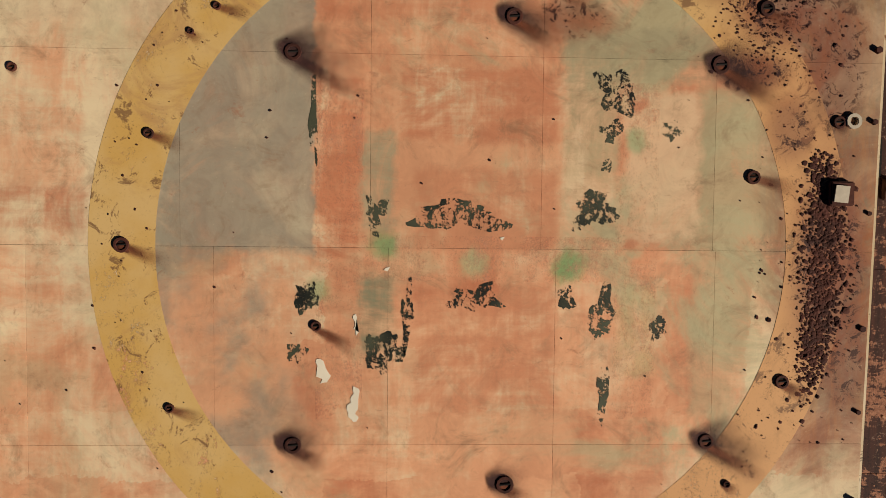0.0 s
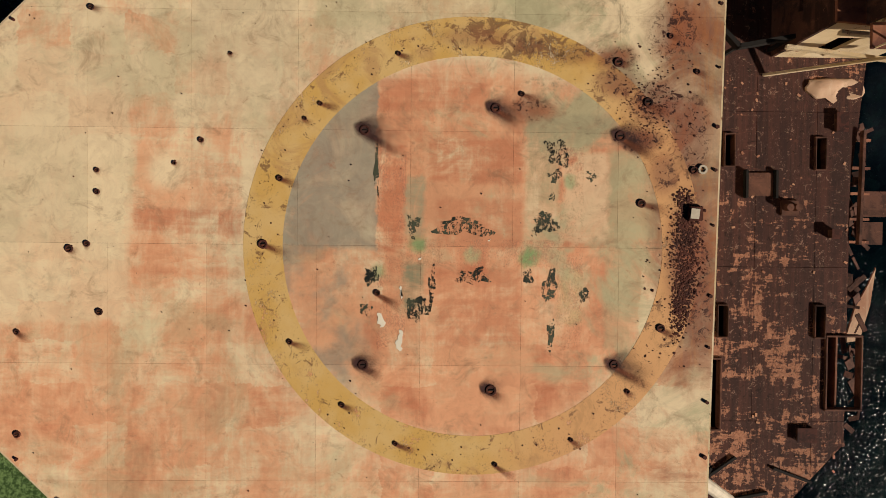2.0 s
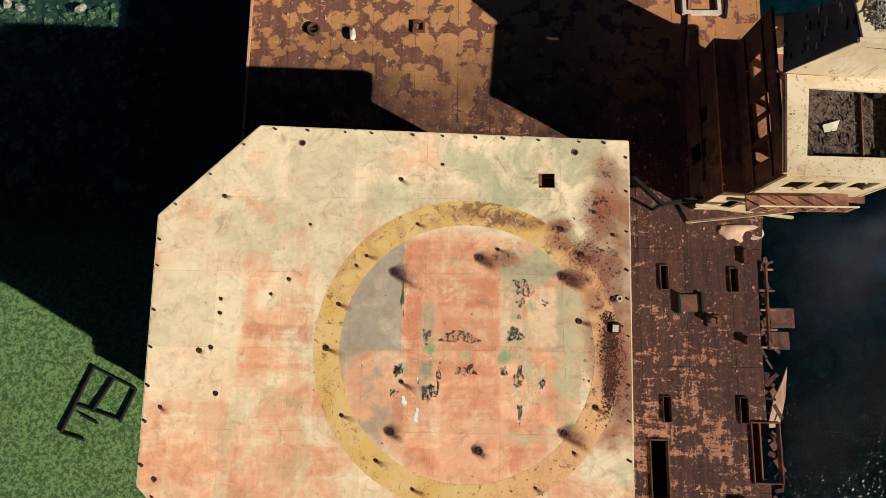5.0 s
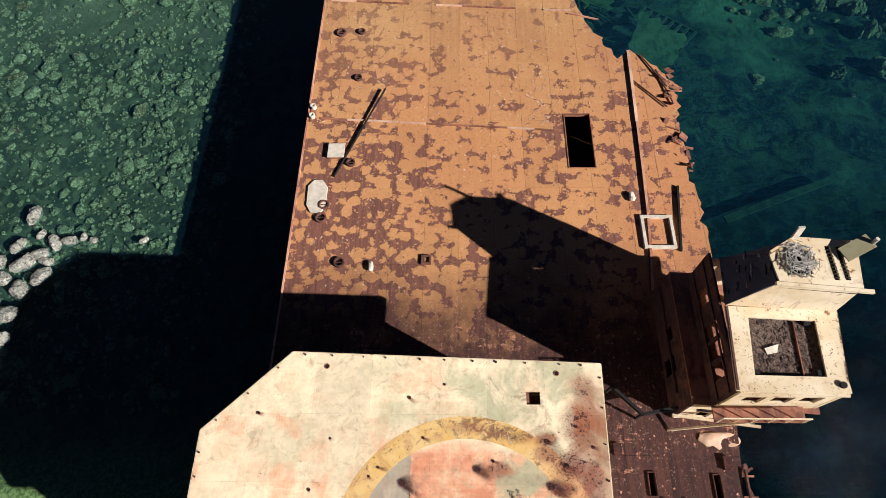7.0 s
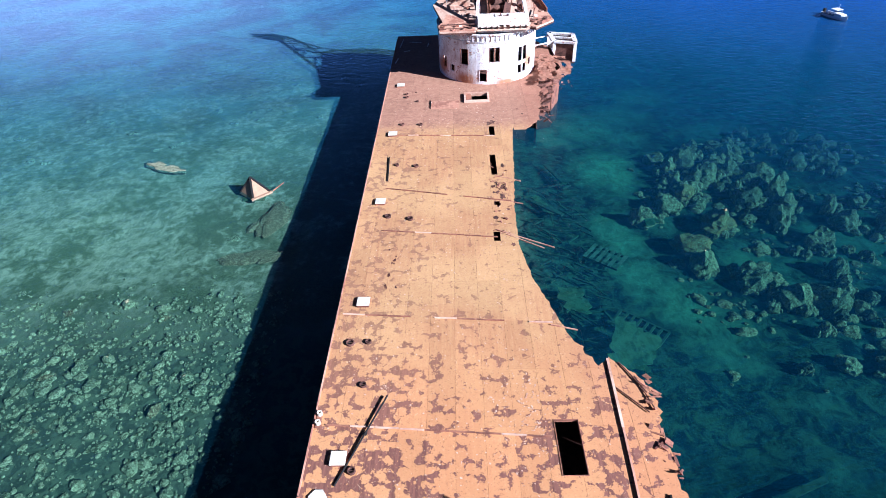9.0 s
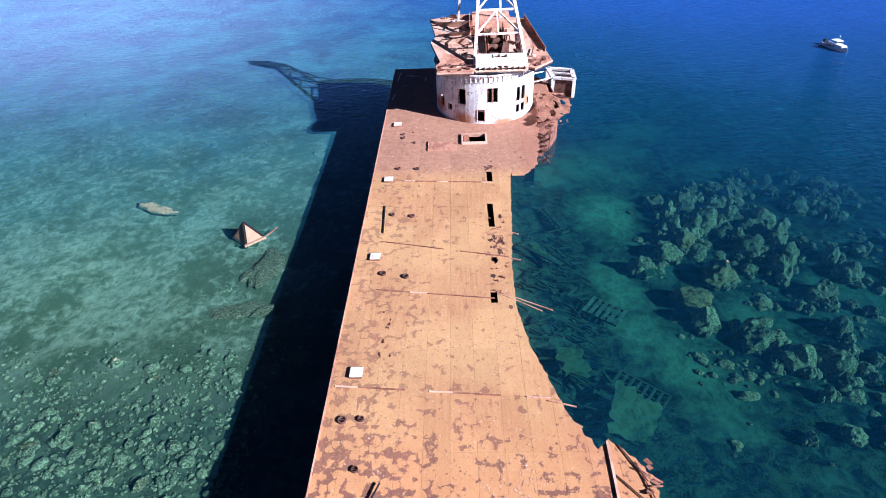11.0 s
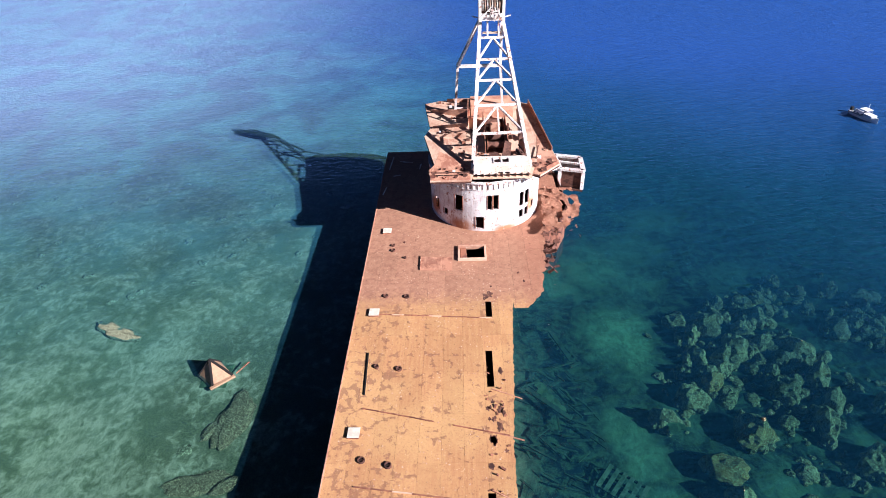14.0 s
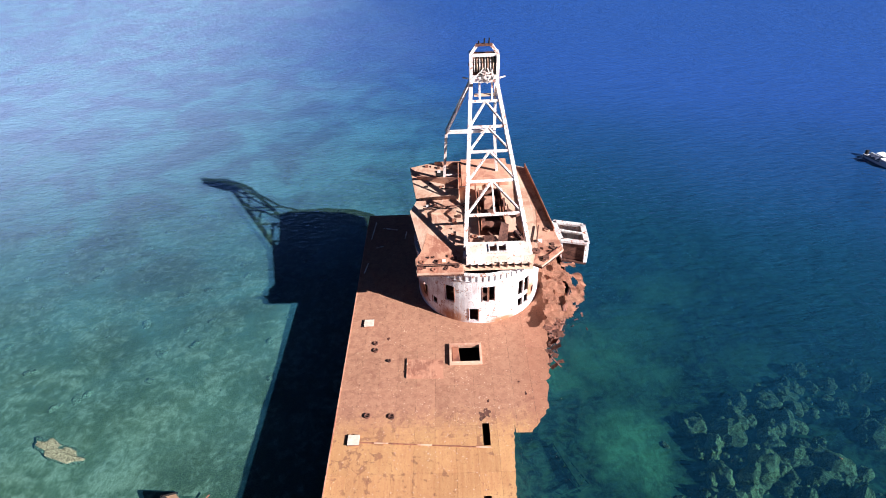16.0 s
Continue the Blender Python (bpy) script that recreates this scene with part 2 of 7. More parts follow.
    strip = k.math("MULTIPLY", k.math("MULTIPLY", k.step(k.math("ADD", X, k.math("MULTIPLY", k.math("SUBTRACT", mid, 0.5), 1.6)), 4.9, 5.9), k.step(Y, 8.8, 5.4)), k.step(Y, -4.2, -2.0))
    c = k.mix(k.math("MULTIPLY", strip, k.math("ADD", 0.58, k.math("MULTIPLY", k.step(mid, 0.35, 0.6), 0.35))), c, k.mix(k.step(brush, 0.4, 0.6), (0.36, 0.14, 0.06), (0.27, 0.12, 0.075)))
    smut = k.math("MULTIPLY", k.step(k.noise(0.75, 8, 0.75, 1.2, shift), 0.54, 0.70), k.math("ADD", 0.25, k.math("MULTIPLY", k.step(k.math("ADD", X, Y), 2.0, 7.0), 0.55)))
    c = k.mix(smut, c, (0.27, 0.235, 0.15))
    c = blooms(k, c, jit, mid)
    # grime, pin rust, chips
    grime = k.noise(1.3, 8, 0.75, 0.8, shift)
    c = k.mix(k.math("MULTIPLY", k.step(grime, 0.52, 0.72), 0.5), c, (0.28, 0.17, 0.10))
    c = k.mix(k.math("MULTIPLY", k.step(k.noise(2.6, 8, 0.8, 0.6), 0.60, 0.70), 0.55), c, (0.36, 0.15, 0.085))
    c = k.mix(k.math("MULTIPLY", k.step(fine, 0.56, 0.80), 0.45), c, (0.30, 0.14, 0.08))
    c = k.mix(k.math("MULTIPLY", k.step(k.noise(22, 4, 0.7), 0.62, 0.78), 0.45), c, (0.88, 0.74, 0.52))
    mott = k.noise(1.9, 9, 0.72, 0.9)
    c = k.mix(1.0, c, k.mix(k.step(mott, 0.34, 0.62), (0.91, 0.89, 0.88), (1.05, 1.05, 1.04)), "MULTIPLY")
    scuff = k.noise(1.0, 8, 0.75, 0.5, k.scaled(3.0, 9.0, 1))
    c = k.mix(k.math("MULTIPLY", k.step(scuff, 0.60, 0.72), 0.40), c, (0.34, 0.17, 0.10))
    ri = k.node("ShaderNodeObjectInfo").outputs["Random"]
    c = k.mix(1.0, c, k.mix(ri, (0.92, 0.91, 0.90), (1.06, 1.05, 1.04)), "MULTIPLY")
    k.bump(k.math("ADD", fine, mid), 0.15, 0.01)
    return k.done(c, 0.75, 0.0, 0.25)


def flake_mat(name, col, col2, scale, lo, hi, fade=None):
    """Worn paint lying on a surface: gone where the wear pattern says so."""
    k = Mat(name)
    w = k.math("ADD", k.math("MULTIPLY", k.noise(scale, 9, 0.78, 0.9), 0.6), k.math("MULTIPLY", k.noise(1.0, 7, 0.78, 0.5, k.scaled(8.0, 3.0, 1)), 0.4))
    f = k.noise(18, 4, 0.7)
    c = k.mix(k.step(k.noise(0.9, 5), 0.35, 0.65), col, col2)
    if fade:
        X, Y, Z = k.xyz()
        c = k.mix(k.step(k.math("SUBTRACT", X, k.math("MULTIPLY", Y, 0.3)), 1.5, 5.0), c, fade)
        smear = k.noise(0.8, 7, 0.7, 0.9)
        c = k.mix(k.math("MULTIPLY", k.step(smear, 0.52, 0.66), 0.6), c, (0.50, 0.27, 0.12))
        crust = k.math("ADD", k.noise(2.4, 7, 0.78, 0.6), k.math("MULTIPLY", k.spot(X, Y, 1.6, 5.4, 2.8, 1.0), 0.09))
        c = k.mix(k.math("MULTIPLY", k.step(crust, 0.57, 0.62), 0.8), c, (0.20, 0.10, 0.05))
        c = blooms(k, c, k.pos, k.noise(0.6, 7, 0.66, 0.9))
    c = k.mix(k.math("MULTIPLY", k.step(f, 0.55, 0.8), 0.3), c, (0.2, 0.1, 0.06))
    k.done(c, 0.7)
    tr = k.node("ShaderNodeBsdfTransparent")
    ms = k.node("ShaderNodeMixShader", {0: k.step(k.math("ADD", w, k.math("MULTIPLY", k.math("SUBTRACT", f, 0.5), 0.25)), lo, hi), 1: tr.outputs[0], 2: k.b.outputs[0]})
    k.t.links.new(ms.outputs[0], k.out.inputs[0])
    return k.m


def stain_mat(name, col, power):
    """A rust run that fades along its length; the mesh carries uv 0..1."""
    k = Mat(name)
    uv = k.node("ShaderNodeUVMap").outputs[0]
    U, V, W = k.xyz(uv)
    n = k.noise(2.2, 6, 0.7, 0.6)
    across = k.math("ABSOLUTE", k.math("SUBTRACT", V, 0.5))
    wide = k.math("ADD", 0.10, k.math("MULTIPLY", U, 0.30))
    a = k.step(k.math("DIVIDE", across, wide), 1.0, 0.15)
    along = k.math("MULTIPLY", k.step(U, 1.0, 0.05), k.step(U, 0.0, 0.10))
    f = k.math("MULTIPLY", k.math("MULTIPLY", a, along), k.step(n, 0.05, 0.65))
    k.done(k.mix(k.step(n, 0.4, 0.65), col, tuple(v * 0.5 for v in col)), 0.85)
    tr = k.node("ShaderNodeBsdfTransparent")
    ms = k.node("ShaderNodeMixShader", {0: k.math("MULTIPLY", f, power, True), 1: tr.outputs[0], 2: k.b.outputs[0]})
    k.t.links.new(ms.outputs[0], k.out.inputs[0])
    return k.m


def deck_material():
    """Main deck: flaking orange scale over purple-brown primer."""
    k = Mat("flaking_rusty_deck")
    X, Y, Z = k.xyz()
    big = k.noise(0.10, 5, 0.6)
    n1 = k.noise(1.5, 7, 0.66, 0.6)
    n2 = k.noise(0.35, 5, 0.6, 0.4)
    fine = k.noise(8, 7, 0.75)
    grit = k.noise(3.2, 7, 0.8)
    run = k.noise(1.0, 6, 0.68, 0.1, k.scaled(3.4, 0.16, 1))
    cross = k.noise(1.0, 5, 0.6, 0.2, k.scaled(0.22, 1.9, 1))
    # the scale is whole along the middle, broken towards the side and aft
    left = k.step(X, 2.0, -9.0)
    aft = k.step(Y, 46.0, 22.0)
    far = k.step(Y, 50.0, 80.0)
    # round cakes of scale, merged where the coat still holds
    shy = k.node("ShaderNodeVectorMath", {0: k.pos, 1: k.node("ShaderNodeVectorMath", {0: k.node("ShaderNodeTexNoise", {"Vector": k.pos, "Scale": 2.6, "Detail": 6, "Roughness": 0.7}).outputs["Color"], 1: (0.85, 0.85, 0)}, operation="MULTIPLY").outputs[0]}, operation="ADD").outputs[0]
    cake = k.voronoi(1.25, shy)
    cake2 = k.voronoi(2.9, shy)
    band = k.noise(1.0, 4, 0.6, 0.15, k.scaled(0.13, 1.05, 1))
    seam = k.noise(1.0, 4, 0.6, 0.15, k.scaled(1.0, 0.12, 1))
    region = k.math("ADD", k.math("MULTIPLY", left, 0.34), k.math("MULTIPLY", aft, 0.30))
    region = k.math("ADD", region, k.math("MULTIPLY", k.math("SUBTRACT", n2, 0.5), 1.5))
    region = k.math("ADD", region, k.math("MULTIPLY", k.math("SUBTRACT", band, 0.5), 1.5))
    region = k.math("ADD", region, k.math("MULTIPLY", k.math("SUBTRACT", seam, 0.5), 0.9))
    region = k.math("ADD", region, k.math("SUBTRACT", 0.10, k.math("MULTIPLY", far, 0.02)))
    region = k.math("MINIMUM", k.math("MAXIMUM", region, 0.0), 1.0)
    v = k.math("SUBTRACT", cake, k.math("SUBTRACT", 0.90, k.math("MULTIPLY", region, 0.62)))
    v = k.math("ADD", v, k.math("MULTIPLY", k.math("SUBTRACT", n1, 0.5), 0.9))
    bare = k.math("MULTIPLY", k.step(v, -0.02, 0.03), k.step(k.math("ADD", cake2, k.math("MULTIPLY", region, 0.12)), 0.24, 0.30))
    orange = k.mix(k.step(run, 0.32, 0.7), (0.47, 0.258, 0.112), (0.40, 0.198, 0.088))
    orange = k.mix(k.step(big, 0.40, 0.62), orange, (0.50, 0.29, 0.125))
    orange = k.mix(k.math("MULTIPLY", k.step(grit, 0.45, 0.7), 0.45), orange, (0.30, 0.125, 0.07))
    purple = k.mix(k.step(run, 0.4, 0.6), (0.135, 0.055, 0.043), (0.205, 0.086, 0.062))
    pink = k.mix(k.step(n1, 0.36, 0.66), (0.38, 0.20, 0.122), (0.30, 0.145, 0.09))
    fore = k.step(k.math("ADD", Y, k.math("MULTIPLY", n1, 9.0)), 85.0, 91.0)
    orange = k.mix(fore, orange, pink)
    south = k.step(k.math("ADD", Y, k.math("MULTIPLY", n2, 9.0)), 24.0, 15.0)
    out = k.math("MULTIPLY", k.step(X, 9.5, 13.0), 0.5)
    orange = k.mix(out, orange, (0.30, 0.125, 0.075))
    near = k.step(Y, 46.0, 26.0)
    orange = k.mix(k.math("MULTIPLY", near, 0.5), orange, (0.56, 0.235, 0.09))
    c = k.mix(k.math("MULTIPLY", bare, k.math("SUBTRACT", k.math("ADD", 0.55, k.math("MULTIPLY", near, 0.40)), k.math("MULTIPLY", fore, 0.35))), orange, purple)
    # aft the primer shows nearly everywhere, with islands of scale
    primer = k.mix(k.step(run, 0.36, 0.66), (0.042, 0.020, 0.0175), (0.086, 0.034, 0.026))
    plank = k.noise(1.0, 6, 0.75, 0.3, k.scaled(3.0, 1.0, 1))
    plank2 = k.noise(1.0, 6, 0.75, 0.3, k.scaled(0.9, 3.2, 1))
    primer = k.mix(k.math("MULTIPLY", k.step(k.math("MAXIMUM", plank, plank2), 0.60, 0.66), 0.8), primer, (0.115, 0.045, 0.032))
    low = k.math("MULTIPLY", k.step(Y, 4.0, -4.0), 0.075)
    isle = k.step(k.math("ADD", low, k.math("ADD", k.math("MULTIPLY", k.math("ADD", plank, plank2), 0.45), k.math("ADD", k.math("MULTIPLY", n2, 0.35), k.math("MULTIPLY", cross, 0.2)))), 0.815, 0.835)
    primer = k.mix(isle, primer, k.mix(k.step(fine, 0.4, 0.6), (0.44, 0.21, 0.13), (0.28, 0.12, 0.075)))
    crumbs = k.noise(3.6, 9, 0.82, 0.8)
    primer = k.mix(k.math("MULTIPLY", k.step(crumbs, 0.585, 0.61), 0.85), primer, (0.33, 0.20, 0.15))
    primer = k.mix(k.math("MULTIPLY", k.step(crumbs, 0.43, 0.40), 0.8), primer, (0.016, 0.009, 0.008))
    c = k.mix(south, c, primer)
    c = k.mix(k.math("MULTIPLY", k.step(fine, 0.55, 0.8), 0.45), c, (0.12, 0.05, 0.035))
    pits = k.math("MULTIPLY", k.step(k.noise(5.5, 6, 0.85, 0.5), 0.59, 0.63), 0.75)
    c = k.mix(pits, c, (0.07, 0.035, 0.026))
    speck = k.noise(2.3, 9, 0.85, 1.2)
    c = k.mix(k.math("MULTIPLY", k.step(speck, 0.60, 0.62), 0.8), c, (0.09, 0.042, 0.03))
    c = k.mix(k.math("MULTIPLY", k.step(speck, 0.39, 0.37), k.math("SUBTRACT", 0.8, k.math("MULTIPLY", south, 0.6))), c, (0.72, 0.52, 0.34))
    chips = k.math("MULTIPLY", k.step(k.noise(4.6, 6, 0.85), 0.61, 0.67), k.math("SUBTRACT", 0.75, k.math("MULTIPLY", south, 0.5)))
    c = k.mix(chips, c, (0.68, 0.48, 0.30))
    ri = k.node("ShaderNodeObjectInfo").outputs["Random"]
    c = k.mix(1.0, c, k.mix(ri, (0.92, 0.91, 0.90), (1.05, 1.04, 1.03)), "MULTIPLY")
    k.bump(k.math("ADD", k.math("MULTIPLY", bare, -0.6), fine), 0.35, 0.02)
    return k.done(c, 0.85, 0.0, 0.2)


def water_material():
    k = Mat("sea_water")
    X, Y, Z = k.xyz()
    n = k.noise(0.022, 4, 0.55, 0.5)
    n2 = k.noise(0.075, 5, 0.6, 0.6)
    nj = k.math("MULTIPLY", k.math("SUBTRACT", n, 0.5), 30.0)
    yj = k.math("ADD", Y, nj)
    xj = k.math("ADD", X, nj)
    far = k.step(yj, 85.0, 215.0)
    side = k.step(X, 4.0, 16.0)
    right = k.step(k.math("ADD", xj, k.math("MULTIPLY", Y, 0.30)), 50.0, 115.0)
    deep = k.math("MAXIMUM", far, k.math("MULTIPLY", right, k.math("ADD", 0.22, k.math("MULTIPLY", far, 0.78))))
    turq = k.math("MULTIPLY", k.step(X, 30.0, -20.0), k.step(n2, 0.30, 0.70))
    body = k.mix(turq, WATER_DEEP, WATER_TURQ)
    body = k.mix(k.step(k.math("ADD", yj, k.math("MULTIPLY", X, 0.5)), 140.0, 245.0), body, WATER_FAR)
    # far to port: pale sand shallows and sky haze, both put into the body colour
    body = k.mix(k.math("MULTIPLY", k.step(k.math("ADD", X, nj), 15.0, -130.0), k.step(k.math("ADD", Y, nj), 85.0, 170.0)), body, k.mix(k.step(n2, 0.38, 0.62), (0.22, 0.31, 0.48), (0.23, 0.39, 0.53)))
    sea_n = k.math("ADD", k.noise(0.42, 5, 0.7, 0.4, k.scaled(0.7, 1.9, 1)), k.math("MULTIPLY", k.noise(0.11, 3, 0.6, 0.3, k.scaled(0.8, 1.8, 1)), 1.2))
    sea_bmp = k.node("ShaderNodeBump", {"Height": sea_n, "Strength": 0.8, "Distance": 0.55}).outputs[0]
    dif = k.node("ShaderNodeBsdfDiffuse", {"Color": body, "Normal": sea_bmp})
    near = k.mix(k.step(yj, 45.0, 95.0), (0.52, 0.70, 0.68), (0.50, 0.74, 0.78))
    near = k.mix(k.step(Y, 14.0, 4.0), near, (0.66, 0.80, 0.62))
    tint = k.mix(side, near, (0.33, 0.60, 0.57))
    tint = k.mix(right, tint, (0.22, 0.46, 0.55))
    # dimness off the aft starboard side put into the colour: near-black tint, little scatter
    aft_dim = k.math("MULTIPLY", k.step(X, 11.0, 15.0), k.step(k.math("ADD", Y, k.math("MULTIPLY", n2, 12.0)), 40.0, 16.0))
    tint = k.mix(k.math("MULTIPLY", aft_dim, 0.9), tint, (0.08, 0.15, 0.22))
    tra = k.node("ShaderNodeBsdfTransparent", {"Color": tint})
    lee = k.step(X, 4.0, -14.0)
    cloud = k.math("ADD", k.math("MULTIPLY", k.math("ADD", 0.04, k.math("ADD", k.math("MULTIPLY", k.step(yj, 60.0, 130.0), 0.26), k.math("MULTIPLY", k.math("SUBTRACT", 1.0, lee), 0.06))), 1.0), k.math("ADD", k.math("MULTIPLY", deep, 0.55), k.math("MULTIPLY", k.math("MULTIPLY", n2, side), 0.10)))
    cloud = k.math("MULTIPLY", cloud, k.math("SUBTRACT", 1.0, k.math("MULTIPLY", aft_dim, 0.92)))
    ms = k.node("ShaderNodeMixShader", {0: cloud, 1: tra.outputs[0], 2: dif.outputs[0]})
    w1 = k.noise(0.55, 4, 0.6, 0.3, k.scaled(1.0, 1.7, 1))
    w2 = k.noise(2.6, 4, 0.65, 0.2)
    h = k.math("ADD", w1, k.math("MULTIPLY", w2, 0.6))
    chop = k.math("MULTIPLY", k.step(X, 12.0, 17.0), k.step(k.math("ADD", Y, k.math("MULTIPLY", X, 0.25)), 15.0, 3.0))
    w3 = k.noise(4.6, 1, 0.5, 0.3, k.scaled(1.0, 1.4, 1))
    open_sea = k.step(k.math("ADD", k.math("MAXIMUM", k.math("MULTIPLY", X, 0.6), k.math("SUBTRACT", Y, 90.0)), nj), 20.0, 70.0)
    calm = k.math("SUBTRACT", 1.0, chop)
    h = k.math("ADD", k.math("MULTIPLY", h, calm), k.math("MULTIPLY", w3, k.math("MULTIPLY", chop, 0.27)))
    bmp = k.node("ShaderNodeBump", {"Height": h, "Strength": 0.7, "Distance": 0.35}).outputs[0]
    glo = k.node("ShaderNodeBsdfGlossy", {"Color": (1, 1, 1), "Roughness": k.math("ADD", 0.08, k.math("MULTIPLY", chop, 0.06)), "Normal": bmp})
    glo.distribution = "BECKMANN"
    soft_bmp = k.node("ShaderNodeBump", {"Height": w1, "Strength": 0.7, "Distance": k.math("ADD", 0.22, k.math("MULTIPLY", open_sea, 0.7))}).outputs[0]
    face = k.node("ShaderNodeLayerWeight", {"Blend": 0.5, "Normal": soft_bmp}).outputs["Facing"]
    gloss = k.math("ADD", k.math("SUBTRACT", 0.018, k.math("MULTIPLY", chop, 0.012)), k.math("MULTIPLY", k.math("POWER", face, 5.0), k.math("MULTIPLY", calm, 0.7)))
    m2 = k.node("ShaderNodeMixShader", {0: gloss, 1: ms.outputs[0], 2: glo.outputs[0]})
    k.t.links.new(m2.outputs[0], k.out.inputs[0])
    return k.m


SAND = ((25.6, 87.0, 7.5, 12.0, 1.0), (23.4, 68.5, 5.0, 8.0, 0.8), (24.4, 59.5, 4.5, 7.0, 0.8), (28.2, 54.5, 5.5, 6.5, 0.75), (24.5, 105.0, 10.0, 11.0, 0.75), (17.8, 100.0, 5.0, 7.0, 0.7), (30.0, 76.0, 5.0, 8.0, 0.45), (33.0, 110.0, 9.0, 8.0, 0.5), (39.5, 119.0, 9.0, 7.0, 0.6), (31.0, 100.0, 6.0, 6.0, 0.55), (40.0, 62.0, 6.0, 5.0, 0.5), (31.0, 48.0, 7.0, 7.0, 0.45), (54.0, 66.0, 9.0, 7.0, 0.4), (48.0, 102.0, 8.0, 6.0, 0.4))


def seabed_material():
    k = Mat("seabed")
    X, Y, Z = k.xyz()
    n = k.noise(0.12, 6, 0.62, 0.4)
    m = k.noise(0.8, 6, 0.65, 0.5)
    f = k.noise(5, 5, 0.7)
    rip = k.noise(1.0, 7, 0.78, 0.6, k.scaled(2.6, 1.1, 1))
    sand = k.mix(k.step(k.math("ADD", k.math("MULTIPLY", m, 0.5), k.math("MULTIPLY", rip, 0.5)), 0.41, 0.60), (0.44, 0.42, 0.28), (0.20, 0.22, 0.13))
    weed = k.mix(k.step(f, 0.4, 0.6), (0.075, 0.10, 0.05), (0.14, 0.16, 0.075))
    c = k.mix(k.step(k.math("ADD", n, k.math("MULTIPLY", k.math("SUBTRACT", m, 0.5), 0.5)), 0.42, 0.66), sand, k.mix(k.math("MULTIPLY", k.step(Y, 55.0, 75.0), 0.30), weed, (0.26, 0.29, 0.19)))
    weeds = k.math("MULTIPLY", k.step(Y, 72.0, 100.0), k.step(k.noise(0.45, 9, 0.78, 1.0), 0.44, 0.58))
    c = k.mix(k.math("MULTIPLY", weeds, 0.75), c, k.mix(k.step(f, 0.4, 0.6), (0.10, 0.13, 0.07), (0.19, 0.20, 0.10)))
    stony = k.math("MULTIPLY", k.step(Y, 62.0, 42.0), k.step(X, 0.0, -12.0))
    c = k.mix(k.math("MULTIPLY", stony, 0.92), c, k.mix(k.step(m, 0.42, 0.6), (0.035, 0.05, 0.035), (0.12, 0.14, 0.085)))
    moss = k.math("MULTIPLY", k.rect(X, k.math("ADD", Y, k.math("MULTIPLY", n, 8.0)), -37.0, -10.0, 54.0, 92.0, 5.0), k.step(k.math("ADD", n, k.math("MULTIPLY", m, 0.6)), 0.58, 0.82))
    c = k.mix(k.math("MULTIPLY", moss, 0.8), c, k.mix(k.step(f, 0.42, 0.6), (0.06, 0.075, 0.04), (0.15, 0.16, 0.08)))
    algae = k.math("MULTIPLY", k.step(k.math("ADD", Y, k.math("MULTIPLY", n, 6.0)), 13.0, 5.0), k.step(X, -5.0, -15.0))
    c = k.mix(algae, c, k.mix(k.step(k.math("ADD", k.math("MULTIPLY", f, 0.5), k.math("MULTIPLY", k.noise(3.4, 8, 0.8, 0.6), 0.5)), 0.45, 0.56), (0.13, 0.16, 0.08), (0.42, 0.45, 0.26)))
    # outboard: pale sand clearings between dark weed and rubble
    sea_side = k.step(X, 5.0, 12.0)
    wander = k.node("ShaderNodeVectorMath", {0: k.pos, 1: k.node("ShaderNodeVectorMath", {0: k.node("ShaderNodeVectorMath", {0: k.node("ShaderNodeTexNoise", {"Vector": k.pos, "Scale": 0.20, "Detail": 6, "Roughness": 0.68}).outputs["Color"], 1: (0.5, 0.5, 0.5)}, operation="SUBTRACT").outputs[0], 1: (9.0, 9.0, 0)}, operation="MULTIPLY").outputs[0]}, operation="ADD").outputs[0]
    wx, wy, wz = k.xyz(wander)
    clear = 0.0
    for x, y, rx, ry, a in SAND:
        clear = k.math("MAXIMUM", clear, k.math("MULTIPLY", k.spot(wx, wy, x, y, rx, ry), a))
    patch = k.noise(0.13, 6, 0.66, 0.9, k.scaled(1.0, 0.75, 0))
    open_bed = k.math("MULTIPLY", k.step(patch, 0.52, 0.66), k.math("MULTIPLY", k.step(X, 24.0, 36.0), 0.38))
    clear = k.math("MAXIMUM", clear, open_bed)
    clear = k.math("MULTIPLY", clear, k.math("ADD", 0.35, k.math("MULTIPLY", k.step(k.math("ADD", k.math("MULTIPLY", k.noise(0.28, 8, 0.72, 1.0), 0.6), k.math("MULTIPLY", rip, 0.4)), 0.38, 0.60), 0.65)))
    weedy = k.mix(k.step(k.math("ADD", k.math("MULTIPLY", k.noise(0.5, 7, 0.72, 0.8), 0.7), k.math("MULTIPLY", f, 0.3)), 0.42, 0.60), (0.006, 0.012, 0.020), (0.070, 0.105, 0.065))
    pale = k.mix(k.step(f, 0.35, 0.65), (0.25, 0.40, 0.24), (0.17, 0.28, 0.17))
    weedy = k.mix(clear, weedy, pale)
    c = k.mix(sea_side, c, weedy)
    # the same dimness aft outboard is put into the seabed colour
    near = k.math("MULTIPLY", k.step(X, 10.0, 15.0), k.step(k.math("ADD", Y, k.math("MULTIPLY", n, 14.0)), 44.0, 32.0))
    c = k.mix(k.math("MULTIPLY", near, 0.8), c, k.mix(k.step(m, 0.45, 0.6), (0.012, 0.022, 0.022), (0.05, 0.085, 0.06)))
    k.bump(k.math("ADD", m, f), 0.6, 0.12)
    return k.done(c, 0.95, 0.0, 0.1)


